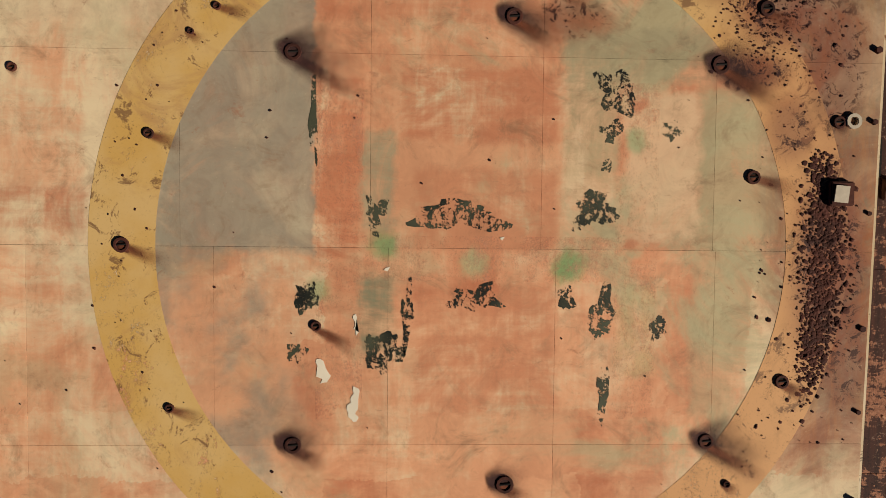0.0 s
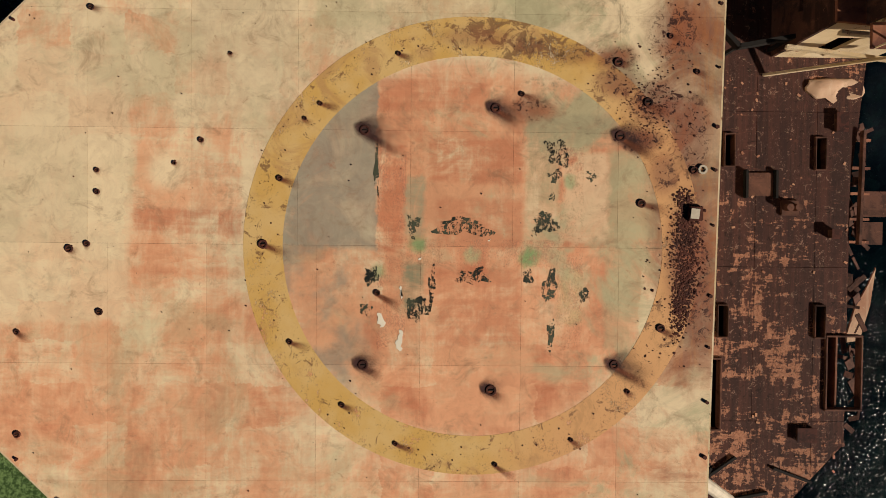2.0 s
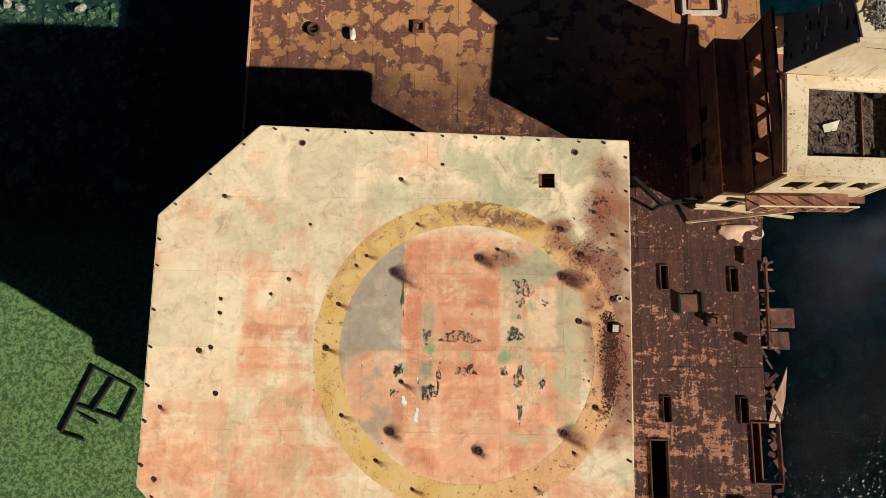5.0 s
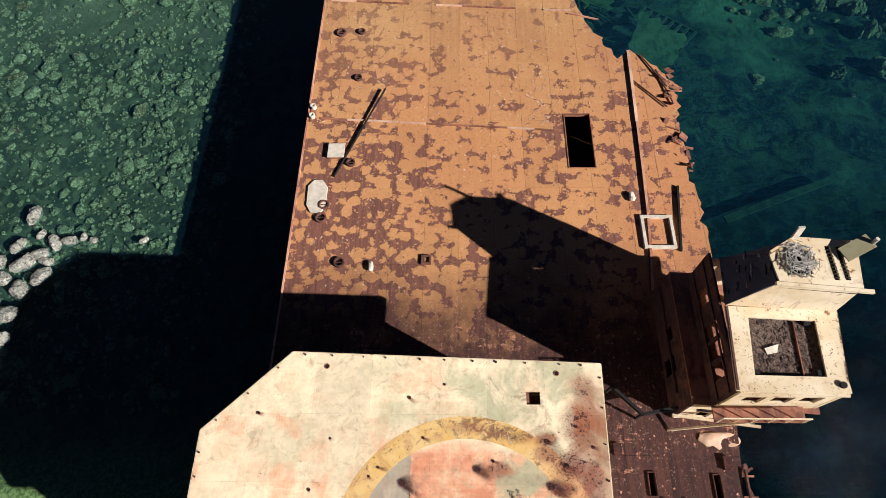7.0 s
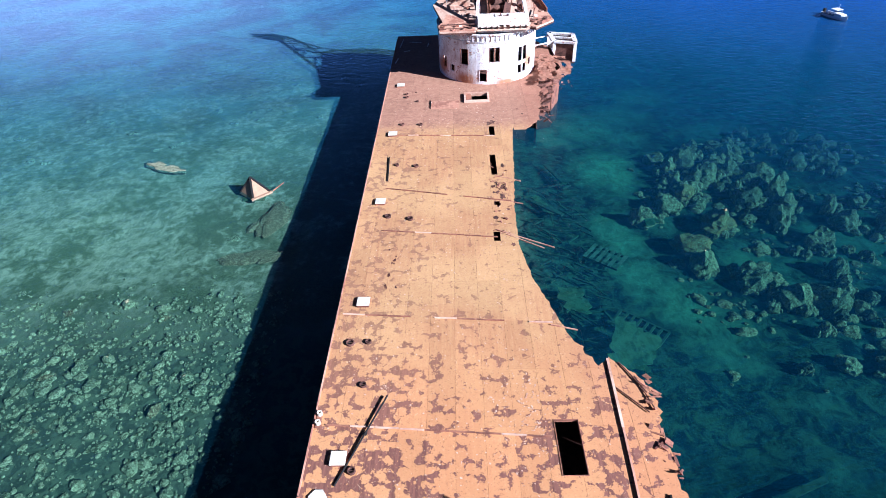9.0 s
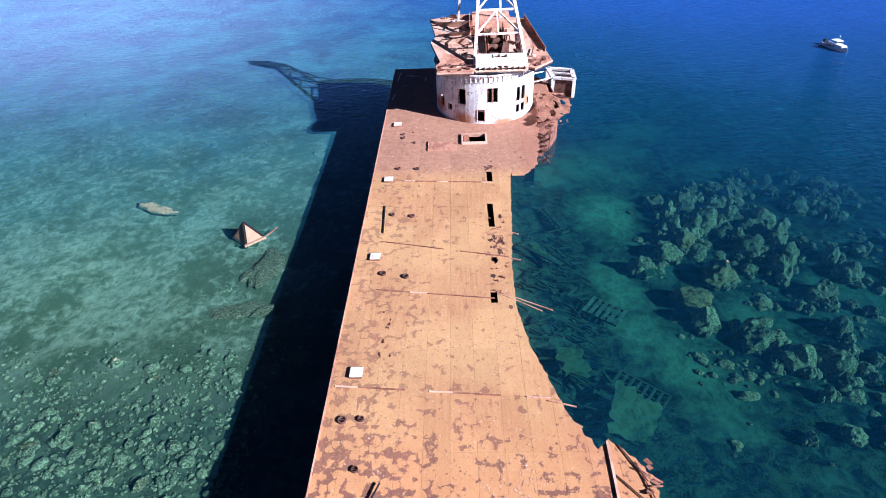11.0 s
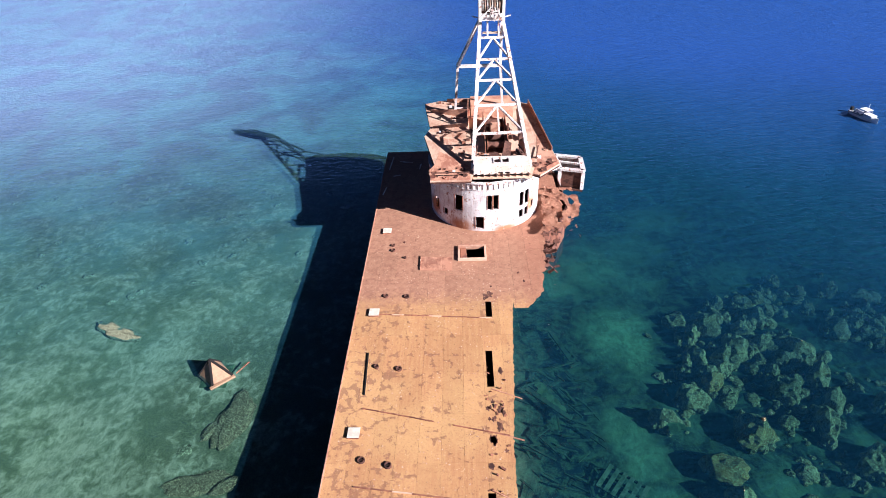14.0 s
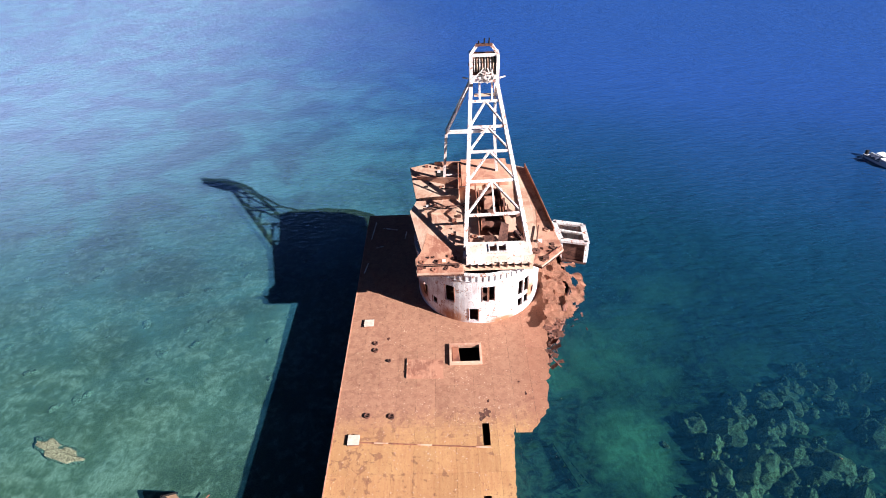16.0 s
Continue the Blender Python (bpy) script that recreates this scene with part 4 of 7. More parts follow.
def deck_ridges(parent):
    """Doubler strips across the deck, partly lifted, and the bright edge bar."""
    for (a, b) in (((-10.4, 29.7), (7.9, 28.3)), ((-10.9, 42.7), (9.6, 40.9)), ((-10.2, 57.0), (7.2, 54.6)), ((-10.6, 66.6), (7.4, 62.4)), ((-8.3, 81.4), (6.4, 80.3)), ((-3.5, 93.9), (-3.4, 90.6))):
        n = 9
        rnd = random.Random(int(a[1]))
        for i in range(n):
            if rnd.random() < 0.16:
                continue
            t0, t1 = i / n, (i + 0.97) / n
            part("deck_strip", beamed((a[0] + (b[0] - a[0]) * t0, a[1] + (b[1] - a[1]) * t0, DECK + 0.05), (a[0] + (b[0] - a[0]) * t1, a[1] + (b[1] - a[1]) * t1, DECK + 0.05 + rnd.uniform(0, 0.05)), 0.11, 0.11), M_TAN if rnd.random() < 0.35 else M_RUST, parent)
    y = -6.4
    while y < 121:
        part("gunwale_bar", beamed((-11.36 - 0.0016 * y, y, DECK + 0.035), (-11.36 - 0.0016 * (y + 5.9), y + 5.9, DECK + 0.035), 0.12, 0.1), M_PINK, parent)
        y += 6.0


deck_ridges(ship)

# patch plate, long slots and coamings on the deck
part("patch_plate", prismed([(-3.5, 90.6), (1.2, 90.4), (1.2, 93.6), (-3.5, 93.8)], DECK + 0.012, DECK + 0.03), M_SPONSON, ship)


def coaming(x0, x1, y0, y1, h, w, material, label):
    t = thing("hatch_coaming", ((x0 + x1) / 2, (y0 + y1) / 2, DECK), label, "hatch", "deck hatches")
    for a in ((x0 - w, x1 + w, y0 - w, y0), (x0 - w, x1 + w, y1, y1 + w), (x0 - w, x0, y0 + 0.004, y1 - 0.004), (x1, x1 + w, y0 + 0.004, y1 - 0.004)):
        part("side", boxed(*a, DECK - 0.25, DECK + h, bevel=0.015), material, t)
    return t


coaming(8.15, 10.0, 25.0, 29.85, 0.06, 0.08, M_RUST, "open rectangular deck hatch with a low rusty rim")
coaming(2.3, 5.9, 92.9, 95.8, 0.4, 0.3, M_TAN, "open cargo hatch with a raised rusty coaming")
part("loose_cover", prismed([(2.4, 93.0), (3.4, 93.0), (3.2, 95.7), (2.4, 95.7)], DECK + 0.1, DECK + 0.16), M_RUST, ship)
fr = coaming(12.75, 14.45, 18.6, 20.7, 0.22, 0.22, M_PALE, "low pale-painted square hatch frame on the deck")
for r in ((10.75, 11.1, 3.2, 4.4), (14.3, 14.65, 3.1, 4.3), (10.6, 10.95, -3.4, -2.2), (14.4, 14.75, -3.4, -2.2)):
    coaming(*r, 0.12, 0.05, M_DARKRUST, "narrow open vent slot with a raised rusty rim")
coaming(14.9, 16.2, -6.2, -3.4, 0.10, 0.08, M_DARKRUST, "large black opening rusted through the side deck")
coaming(9.9, 10.7, -7.0, -4.3, 0.10, 0.08, M_DARKRUST, "dark open manhole with a rusty rim")


# ---- helideck ----
PAD_POLY = [(-11.6, -5.05), (-7.7, -8.85), (6.65, -8.9), (6.7, -7.5), (7.03, 8.42), (-7.86, 8.95), (-11.7, 5.2)]
PAD_HOLES = [(3.42, 4.06, 6.48, 7.06)]
helideck = thing("helideck", (-1, 0, DECK), "raised steel helicopter deck with faded salmon and cream paint", "helideck")
CX, CY = 0.6, 0.05


def pad_frame(parent):
    n = len(PAD_POLY)
    for i, p in enumerate(PAD_POLY):
        q = PAD_POLY[(i + 1) % n]
        part("edge_angle", beamed((*p, PAD - 0.14), (*q, PAD - 0.14), 0.09, 0.26), M_CREAM, parent)
    for y in (-7.2, -3.6, 0.0, 3.6, 7.2):
        part("girder", beamed((-9.3, y, PAD - 0.35), (6.5, y, PAD - 0.35), 0.18, 0.5), M_RUST, parent)
    for x in (-8.5, -4.5, -0.5, 3.5, 6.2):
        part("girder", beamed((x, -7.6, PAD - 0.32), (x, 7.6, PAD - 0.32), 0.14, 0.4), M_RUST, parent)
    for y in (-4.6, 0, 4.8):
        part("bracket", beamed((-11.2, y, PAD - 0.3), (-8.45, y, PAD - 3.2), 0.12, 0.16), M_RUST, parent)


pad_frame(helideck)


def top_only(bm):
    """Paint has no thickness: keep the upper faces."""
    bmesh.ops.recalc_face_normals(bm, faces=bm.faces[:])
    bmesh.ops.delete(bm, geom=[f for f in bm.faces if f.normal.z < 0.5], context="FACES")
    return bm


def marking(name, bm, material, label):
    return part(name, bm, material, helideck, label)


bm = bmesh.new()
ring(bm, (CX, CY), 4.87, 5.87, PAD, PAD + 0.0025, 128)
marking("ring_marking", top_only(bm), M_RING, "worn ochre-yellow landing circle")
HX0, HX1, HX2, HX3, HY0, HY1, HYA, HYB = -1.86, -1.14, 2.76, 3.42, -2.6, 2.63, -0.45, 0.25
bm = prismed([(HX0, HY0), (HX1, HY0), (HX1, HYA), (HX2, HYA), (HX2, HY0), (HX3, HY0), (HX3, HY1), (HX2, HY1), (HX2, HYB), (HX1, HYB), (HX1, HY1), (HX0, HY1)], PAD + 0.0022, PAD + 0.0032)
marking("letter_marking", top_only(bm), M_H, "faded salmon letter H")
rf = random.Random(40)
for x0, x1, y0, y1 in ((-1.17, -0.72, 0.3, 0.92), (-0.40, 0.98, 0.28, 0.78), (1.95, 2.76, 0.28, 1.02), (0.15, 1.15, -0.9, -0.42), (1.8, 2.2, -0.86, -0.45), (2.36, 2.74, -1.4, -0.45), (-2.2, -1.84, -1.0, -0.3), (2.35, 3.08, 2.12, 2.82), (2.46, 2.82, 1.65, 2.04), (3.46, 3.76, 1.68, 2.16), (3.32, 3.64, -1.35, -0.98), (2.55, 2.74, 1.22, 1.5),
                      (-0.55, -0.35, -1.5, -0.5), (-1.2, -0.5, -1.9, -1.2), (-2.25, -1.95, -1.75, -1.4), (2.5, 2.72, -2.7, -1.6), (-1.95, -1.8, 1.2, 2.6)):
    cx, cy, rx, ry = (x0 + x1) / 2, (y0 + y1) / 2, (x1 - x0) / 1.7, (y1 - y0) / 1.7
    pts = []
    for i in range(44):
        w = 2 * math.pi * i / 44
        q = rf.uniform(0.8, 1.05) * (0.72 + 0.75 * noise.noise(Vector((cx * 3 + 1.3 * math.cos(w), cy * 3 + 1.3 * math.sin(w), 0.5))))
        pts.append((cx + rx * q * math.cos(w), cy + ry * q * math.sin(w)))
    part("paint_flake", top_only(prismed(pts, PAD + 0.0032, PAD + 0.0042)), M_HEDGE, helideck, "flaked dark green edge paint")


# bright scrapes through to primer
for pts in ([(-1.84, -1.66), (-1.74, -1.68), (-1.70, -1.80), (-1.62, -1.92), (-1.68, -2.02), (-1.78, -2.04), (-1.84, -1.88)], [(-1.28, -2.08), (-1.19, -2.12), (-1.20, -2.38), (-1.19, -2.57), (-1.27, -2.64), (-1.35, -2.56), (-1.38, -2.44), (-1.32, -2.28)], [(-0.82, -0.28), (-0.72, -0.23), (-0.76, -0.30)], [(0.96, 0.23), (1.04, 0.25), (1.0, 0.19)], [(-1.28, -0.98), (-1.24, -0.96), (-1.24, -1.3)]):
    part("paint_scrape", prismed(ragged(pts, set(range(len(pts))), 0.05, 0.016, 3), PAD + 0.0062, PAD + 0.007), M_SCRAPE, helideck)


def run_mesh(name):
    """A flat strip with uv along and across, 1 x 1 m from the origin."""
    bm = bmesh.new()
    uv = bm.loops.layers.uv.new("UVMap")
    n = 8
    for i in range(n):
        vs = [bm.verts.new((x, y, 0)) for x, y in ((i / n, -0.5), ((i + 1) / n, -0.5), ((i + 1) / n, 0.5), (i / n, 0.5))]
        f = bm.faces.new(vs)
        for lo in f.loops:
            lo[uv].uv = (lo.vert.co.x, lo.vert.co.y + 0.5)
    me = bpy.data.meshes.new(name)
    bm.to_mesh(me)
    bm.free()
    return me


RUN, RUN_DARK, RUN_SOFT = run_mesh("rust_run"), run_mesh("dark_rust_run"), run_mesh("faint_rust_bloom")
RUN_SOFT.materials.append(M_STAIN_SOFT)
RUN.materials.append(M_STAIN)
RUN_DARK.materials.append(M_STAIN_DARK)


def tie_down(x, y, r, parent):
    bm = bmesh.new()
    ring(bm, (x, y), r * 0.62, r, PAD - 0.01, PAD + 0.035, 12)
    bmesh.ops.bevel(bm, geom=bm.edges[:], offset=0.006, segments=1, affect="EDGES")
    rim = part("tie_down_ring", bm, M_BLISTER, parent, "rusted tie-down socket")
    # black disc stands for the dark inside the socket, with a bar across
    bm = bmesh.new()
    ring(bm, (x, y), 0.0015, r * 0.6, PAD + 0.004, PAD + 0.010, 12)
    tube(bm, (x - r * 0.6, y, PAD + 0.02), (x + r * 0.6, y + r * 0.1, PAD + 0.02), r * 0.12, 6)
    c = part("socket_bar", bm, M_BLACK, rim)


def stain(x, y, length, width, angle, dark=False):
    ob = new("rust_stain", RUN_SOFT if dark is None else RUN_DARK if dark else RUN)
    ob.parent = helideck
    ob.location = Vector((x, y, PAD + 0.014 + 0.0004 * (len(helideck.children) % 12))) - helideck.location
    ob.rotation_euler = (0, 0, radians(angle))
    ob.scale = (length, width, 1)


rnd = random.Random(5)
for x, y, r, L in ((-2.2, 3.0, 0.13, 1.35), (1.14, 3.6, 0.13, 1.0), (4.35, 2.93, 0.14, 1.3), (-2.2, -3.0, 0.13, 0.75), (1.09, -3.63, 0.14, 0.6), (4.27, -2.95, 0.12, 1.35)):
    tie_down(x, y, r, helideck)
    stain(x - 0.25, y + 0.05, L * 1.1, 1.6, -20 if L > 0.9 else -12, True)
    stain(x - 0.3, y + 0.05, L * 0.8, 1.25, 10, True)
    stain(x - 0.1, y, L * 1.1, 0.6, -30)
for x, y, r, L in ((-4.77, 0.07, 0.12, 0.8), (-4.07, -2.42, 0.07, 0.6), (-4.35, 1.75, 0.08, 0.6), (-3.33, 3.66, 0.06, 0.55), (-1.35, 4.95, 0.06, 0.5), (4.91, 1.21, 0.11, 0.8), (-9.21, 0.04, 0.08, 0.2), (-9.66, -0.09, 0.1, 0.3),
                   (-8.96, 1.36, 0.07, 0.2), (-8.96, 1.91, 0.06, 0.2), (-9.11, 6.01, 0.08, 0.4), (-2.05, 6.77, 0.08, 0.5), (-10.97, -4.83, 0.09, 0.2), (-10.97, -2.22, 0.07, 0.4), (-8.59, -6.81, 0.07, 0.2),
                   (-1.35, -5.02, 0.06, 0.7), (1.22, -5.55, 0.06, 0.7), (3.18, -4.9, 0.05, 0.5), (5.46, -2.0, 0.11, 0.6), (-7.01, 2.11, 0.05, 0.2), (-6.34, 2.7, 0.07, 0.2), (-8.9, -1.69, 0.09, 0.15), (1.8, 3.97, 0.07, 0.6),
                   (-1.85, -1.15, 0.08, 0.8), (-2.73, -4.03, 0.07, 0.5), (4.62, -3.64, 0.06, 0.3), (-3.72, 3.28, 0.05, 0.3), (4.27, 4.81, 0.12, 0.5), (5.05, 3.8, 0.12, 0.6), (6.25, 2.08, 0.1, 0.3), (5.6, 5.5, 0.07, 0.4), (6.3, 4.6, 0.07, 0.4), (-5.6, 4.9, 0.04, 0.2), (-0.4, 7.4, 0.05, 0.2)):
    tie_down(x, y, r, helideck)
    stain(x - 0.08, y, L * 1.2, 0.35 + r * 2.5, rnd.uniform(-32, -12))

def blisters(parent):
    """Crusts of lifted rust scale, mostly on the outboard side of the ring."""
    rb = random.Random(9)
    kinds = [stone_data(rb, 1, 0.4) for _ in range(6)]
    spots = []
    for i in range(2300):
        y = rb.uniform(-1.9, 1.4) + rb.gauss(0, 0.25)
        spots.append((6.10 + rb.gauss(0, 0.16) * (1.3 - 0.3 * abs(y + 0.2)) - 0.05 * y * y, y, abs(rb.gauss(0.008, 0.014)) + 0.006))
    for i in range(420):
        spots.append((5.0 + rb.gauss(0, 0.4), 3.8 + rb.gauss(0, 0.5), abs(rb.gauss(0.006, 0.009)) + 0.004))
    for i in range(150):
        spots.append((rb.uniform(5.0, 6.7), rb.uniform(-3, 6.5), abs(rb.gauss(0.009, 0.010)) + 0.004))
    for i in range(120):
        a = rb.uniform(0, 6.28)
        r = rb.gauss(5.4, 0.3)
        spots.append((CX + r * math.cos(a), CY + r * math.sin(a), rb.uniform(0.008, 0.026)))
    for i in range(110):
        spots.append((rb.uniform(-10.8, 6), rb.uniform(-8, 8), rb.uniform(0.008, 0.022)))
    ob = scatter("blistered_rust", spots, kinds, M_BLISTER, "crusts of dark lifted rust scale", "", lambda x, y: PAD + 0.008, rb)
    ob.parent = parent
    ob.location = -origin_of(parent)


blisters(helideck)
# sockets along the edge
n = len(PAD_POLY)
for i, p in enumerate(PAD_POLY):
    q = PAD_POLY[(i + 1) % n]
    L = math.hypot(q[0] - p[0], q[1] - p[1])
    m = max(2, int(L / 1.35))
    for j in range(m):
        t = (j + 0.5 + rnd.uniform(-0.15, 0.15)) / m
        ex, ey = p[0] + (q[0] - p[0]) * t, p[1] + (q[1] - p[1]) * t
        cx, cy = ex + (-1 - ex) * 0.012, ey + (0 - ey) * 0.012
        part("edge_stud", tubed((cx, cy, PAD - 0.02), (cx, cy, PAD + rnd.uniform(0.03, 0.07)), rnd.uniform(0.035, 0.06), 6), M_BLISTER, helideck)
for x, y in ((-6.1, 8.25), (4.9, 7.95)):
    bm = bmesh.new()
    ring(bm, (x, y), 0.1, 0.135, PAD - 0.05, PAD + 0.02, 16)
    rim = part("drain_rim", bm, M_RUST, helideck)
    # black disc painted in for the dark of the drain hole
    bm = bmesh.new()
    ring(bm, (x, y), 0.001, 0.1, PAD + 0.003, PAD + 0.006, 16)
    part("drain_grate", bm, M_BLACK, rim)
t = thing("light_box", (6.29, 0.97, PAD), "small rusty box with a pale plate for its glint", "box")
part("body", boxed(6.1, 6.48, 0.78, 1.16, PAD, PAD + 0.1, bevel=0.02), M_BLISTER, t)
# the glint on the box top is painted as a small pale plate
part("lid", slabbed(((6.14, 0.84, PAD + 0.115), (6.36, 0.82, PAD + 0.115), (6.38, 1.08, PAD + 0.13), (6.16, 1.1, PAD + 0.13)), 0.012), M_PALE, t, "pale plate standing for the box's glint")
bm = bmesh.new()
ring(bm, (6.47, 2.1), 0.07, 0.12, PAD, PAD + 0.05, 14)
solid("shackle", bm, M_PALE, (6.47, 2.1, PAD), "pale metal ring lying on the deck paint", "ring")

# ---- deckhouse below the helideck ----
def wall(bm, axis, c0, c1, u0, u1, z0, z1, holes=()):
    """A wall slab with openings. axis 'x': the wall stands at x = c0..c1 and runs along y."""
    for a0, a1, b0, b1 in grid_rects((u0, u1, z0, z1), holes):
        if axis == "x":
            box(bm, c0, c1, a0, a1, b0, b1)
        else:
            box(bm, a0, a1, c0, c1, b0, b1)
    weld(bm)


def walled(*a):
    bm = bmesh.new()
    wall(bm, *a)
    return bm


deckhouse = thing("deckhouse", (-1.7, -0.4, DECK), "rusty steel deckhouse standing under the helicopter deck", "deckhouse")
ROWS_Z = ((8.9, 9.9), (12.0, 13.0))
for ax, c0, c1, u0, u1 in (("y", 7.1, 7.25, -8.35, 6.2), ("y", -7.6, -7.45, -8.35, 6.2), ("x", -8.5, -8.35, -7.6, 7.25), ("x", 6.2, 6.35, -7.6, 7.25)):
    holes = [(u0 + 1.6 + 2.6 * i, u0 + 2.4 + 2.6 * i, z0, z1) for i in range(5) for z0, z1 in ROWS_Z]
    part("wall", walled(ax, c0, c1, u0, u1, DECK, PAD - 0.65, holes), M_CREAM, deckhouse)
part("mid_floor", boxed(-8.3, 6.15, -7.4, 7.05, 10.7, 10.8), M_RUST, deckhouse)
part("roof", boxed(-8.3, 6.15, -7.4, 7.05, PAD - 0.75, PAD - 0.68), M_RUST, deckhouse)

# ---- bridge tower on the outboard side ----
tower = thing("bridge_house", (15, 9.5, DECK), "cream-painted steel bridge house, gutted and rusting, overhanging the side", "house")
# port-side shade put into the colour: dark rust where the other walls are cream
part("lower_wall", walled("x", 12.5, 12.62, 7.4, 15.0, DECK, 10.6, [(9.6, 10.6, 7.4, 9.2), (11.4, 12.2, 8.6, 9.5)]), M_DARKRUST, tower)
part("lower_wall", walled("y", 7.4, 7.52, 12.62, 16.3, DECK, 10.6, [(13.6, 14.4, 7.2, 9.2)]), M_CREAM, tower)
part("lower_wall", walled("x", 16.3, 16.42, 7.4, 15.0, DECK - 2.0, 10.6), M_CREAM, tower)
part("lower_wall", walled("y", 14.88, 15.0, 12.62, 16.3, DECK, 10.6, [(13.6, 14.4, 8.2, 9.4)]), M_CREAM, tower)
part("floor", prismed([(12.5, 7.4), (18.9, 6.9), (19.2, 14.6), (12.5, 15.0)], 10.6, 10.72), M_RUST, tower)
# upper port wall also darkened by its material for the shaded side
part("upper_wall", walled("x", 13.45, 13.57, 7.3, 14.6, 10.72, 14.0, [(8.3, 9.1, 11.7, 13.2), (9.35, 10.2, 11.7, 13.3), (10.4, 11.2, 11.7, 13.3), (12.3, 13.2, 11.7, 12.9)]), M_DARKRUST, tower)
part("upper_wall", walled("y", 7.2, 7.32, 13.57, 18.5, 10.72, 14.0, [(14.2, 15.2, 11.9, 13.1), (15.6, 16.6, 11.9, 13.1), (17.0, 18.0, 11.9, 13.1)]), M_CREAM, tower)
part("upper_wall", walled("x", 18.6, 18.72, 7.2, 14.2, 10.72, 14.0, [(7.6, 9.3, 11.3, 13.5), (9.6, 11.2, 11.3, 13.5), (11.6, 13.4, 11.3, 13.5)]), M_CREAM, tower)
part("upper_wall", walled("y", 14.2, 14.32, 13.57, 18.6, 10.72, 14.0, [(15.0, 16.0, 11.9, 13.1)]), M_CREAM, tower)
# main roof with the sunken rusty well
bm = bmesh.new()
for poly in (((13.35, 7.28), (18.52, 7.0), (17.7, 7.95), (14.36, 8.02)), ((18.52, 7.0), (19.1, 11.25), (17.9, 10.75), (17.7, 7.95)), ((19.1, 11.25), (13.68, 11.55), (14.68, 10.95), (17.9, 10.75)), ((13.68, 11.55), (13.35, 7.28), (14.36, 8.02), (14.68, 10.95))):
    prism(bm, poly, 14.0, 14.12)
bmesh.ops.remove_doubles(bm, verts=bm.verts[:], dist=0.001)
bmesh.ops.recalc_face_normals(bm, faces=bm.faces[:])
part("roof", bm, M_CREAM, tower, "cream roof with peppered rust holes")
part("roof_well", prismed([(14.25, 7.9), (17.8, 7.85), (18.0, 10.85), (14.57, 11.05)], 13.76, 13.84), M_WELL, tower, "sunken dark rusty roof well")
bm = bmesh.new()
beam(bm, (16.75, 8.0, 13.9), (16.9, 10.8, 13.9), 0.05, 0.12)
part("roof_rib", bm, M_RUST, tower)
rb = random.Random(3)
bm = bmesh.new()
for i in range(120):
    x, y = rb.uniform(14.5, 17.6), rb.uniform(8.1, 10.7)
    a = rb.uniform(0, 6.28)
    beam(bm, (x, y, 13.855), (x + 0.3 * rb.random() * math.cos(a), y + 0.3 * rb.random() * math.sin(a) + 0.05, 13.875), rb.uniform(0.02, 0.08), 0.02)
tagged(part("rust_scale", bm, M_WELL, tower), kind="stuff")
kinds = [stone_data(rb, 1, 0.3) for _ in range(4)]
ob = scatter("roof_rust", [(rb.choice((rb.uniform(13.5, 14.3), rb.uniform(17.7, 18.6), rb.gauss(17.9, 0.2))), rb.uniform(7.2, 11.2), rb.uniform(0.008, 0.03)) for _ in range(90)] + [(rb.uniform(13.6, 18.6), rb.uniform(7.05, 7.9), rb.uniform(0.008, 0.025)) for _ in range(50)], kinds, M_BLISTER, "spots of dark rust through paint", "", lambda x, y: 14.125, rb)
ob.parent, ob.location = tower, -origin_of(tower)
def slab(name, quad, thick, material, parent, label=""):
    return part(name, slabbed(quad, thick), material, parent, label)


CASING = [(15.2, 11.65), (15.05, 13.2), (16.5, 14.1), (19.3, 13.85), (18.9, 11.3)]
slab("casing_front", ((13.75, 11.6, 14.1), (18.95, 11.2, 14.1), (18.85, 11.35, 16.6), (15.2, 11.68, 16.6)), 0.1, M_CREAM, tower)
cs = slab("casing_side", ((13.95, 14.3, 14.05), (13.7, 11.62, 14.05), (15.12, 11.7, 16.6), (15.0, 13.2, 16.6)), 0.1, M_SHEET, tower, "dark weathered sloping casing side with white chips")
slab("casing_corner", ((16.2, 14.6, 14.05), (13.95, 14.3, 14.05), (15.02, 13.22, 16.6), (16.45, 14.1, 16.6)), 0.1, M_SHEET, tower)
rc2 = random.Random(71)
for i in range(26):
    u, w = rc2.random(), rc2.random()
    a0 = Vector((13.7, 11.75, 14.1)).lerp(Vector((15.1, 11.85, 16.63)), u).lerp(Vector((13.93, 14.2, 14.1)).lerp(Vector((15.0, 13.1, 16.63)), u), w)
    part("casing_chip", beamed(a0, a0 + Vector((0.03, rc2.uniform(0.12, 0.4), 0.02)), 0.05, 0.03), rc2.choice((M_PALE, M_BLACK, M_TAR)), cs)
slab("casing_back", ((19.2, 14.0, 14.1), (16.2, 14.6, 14.1), (16.47, 14.08, 16.6), (19.25, 13.82, 16.6)), 0.1, M_CREAM, tower)
part("casing_end", walled("x", 18.85, 18.95, 11.6, 13.7, 14.0, 16.6), M_CREAM, tower)
bm = bmesh.new()
for r in grid_rects((14.8, 19.6, 11.0, 14.3), [(15.75, 16.85, 12.1, 13.3), (17.72, 17.98, 11.8, 13.6), (18.22, 18.46, 11.8, 13.6)]):
    poly = clip_rect(CASING, *r)
    if poly:
        prism(bm, poly, 16.61, 16.72)
weld(bm)
part("block_roof", bm, M_CREAM, tower)
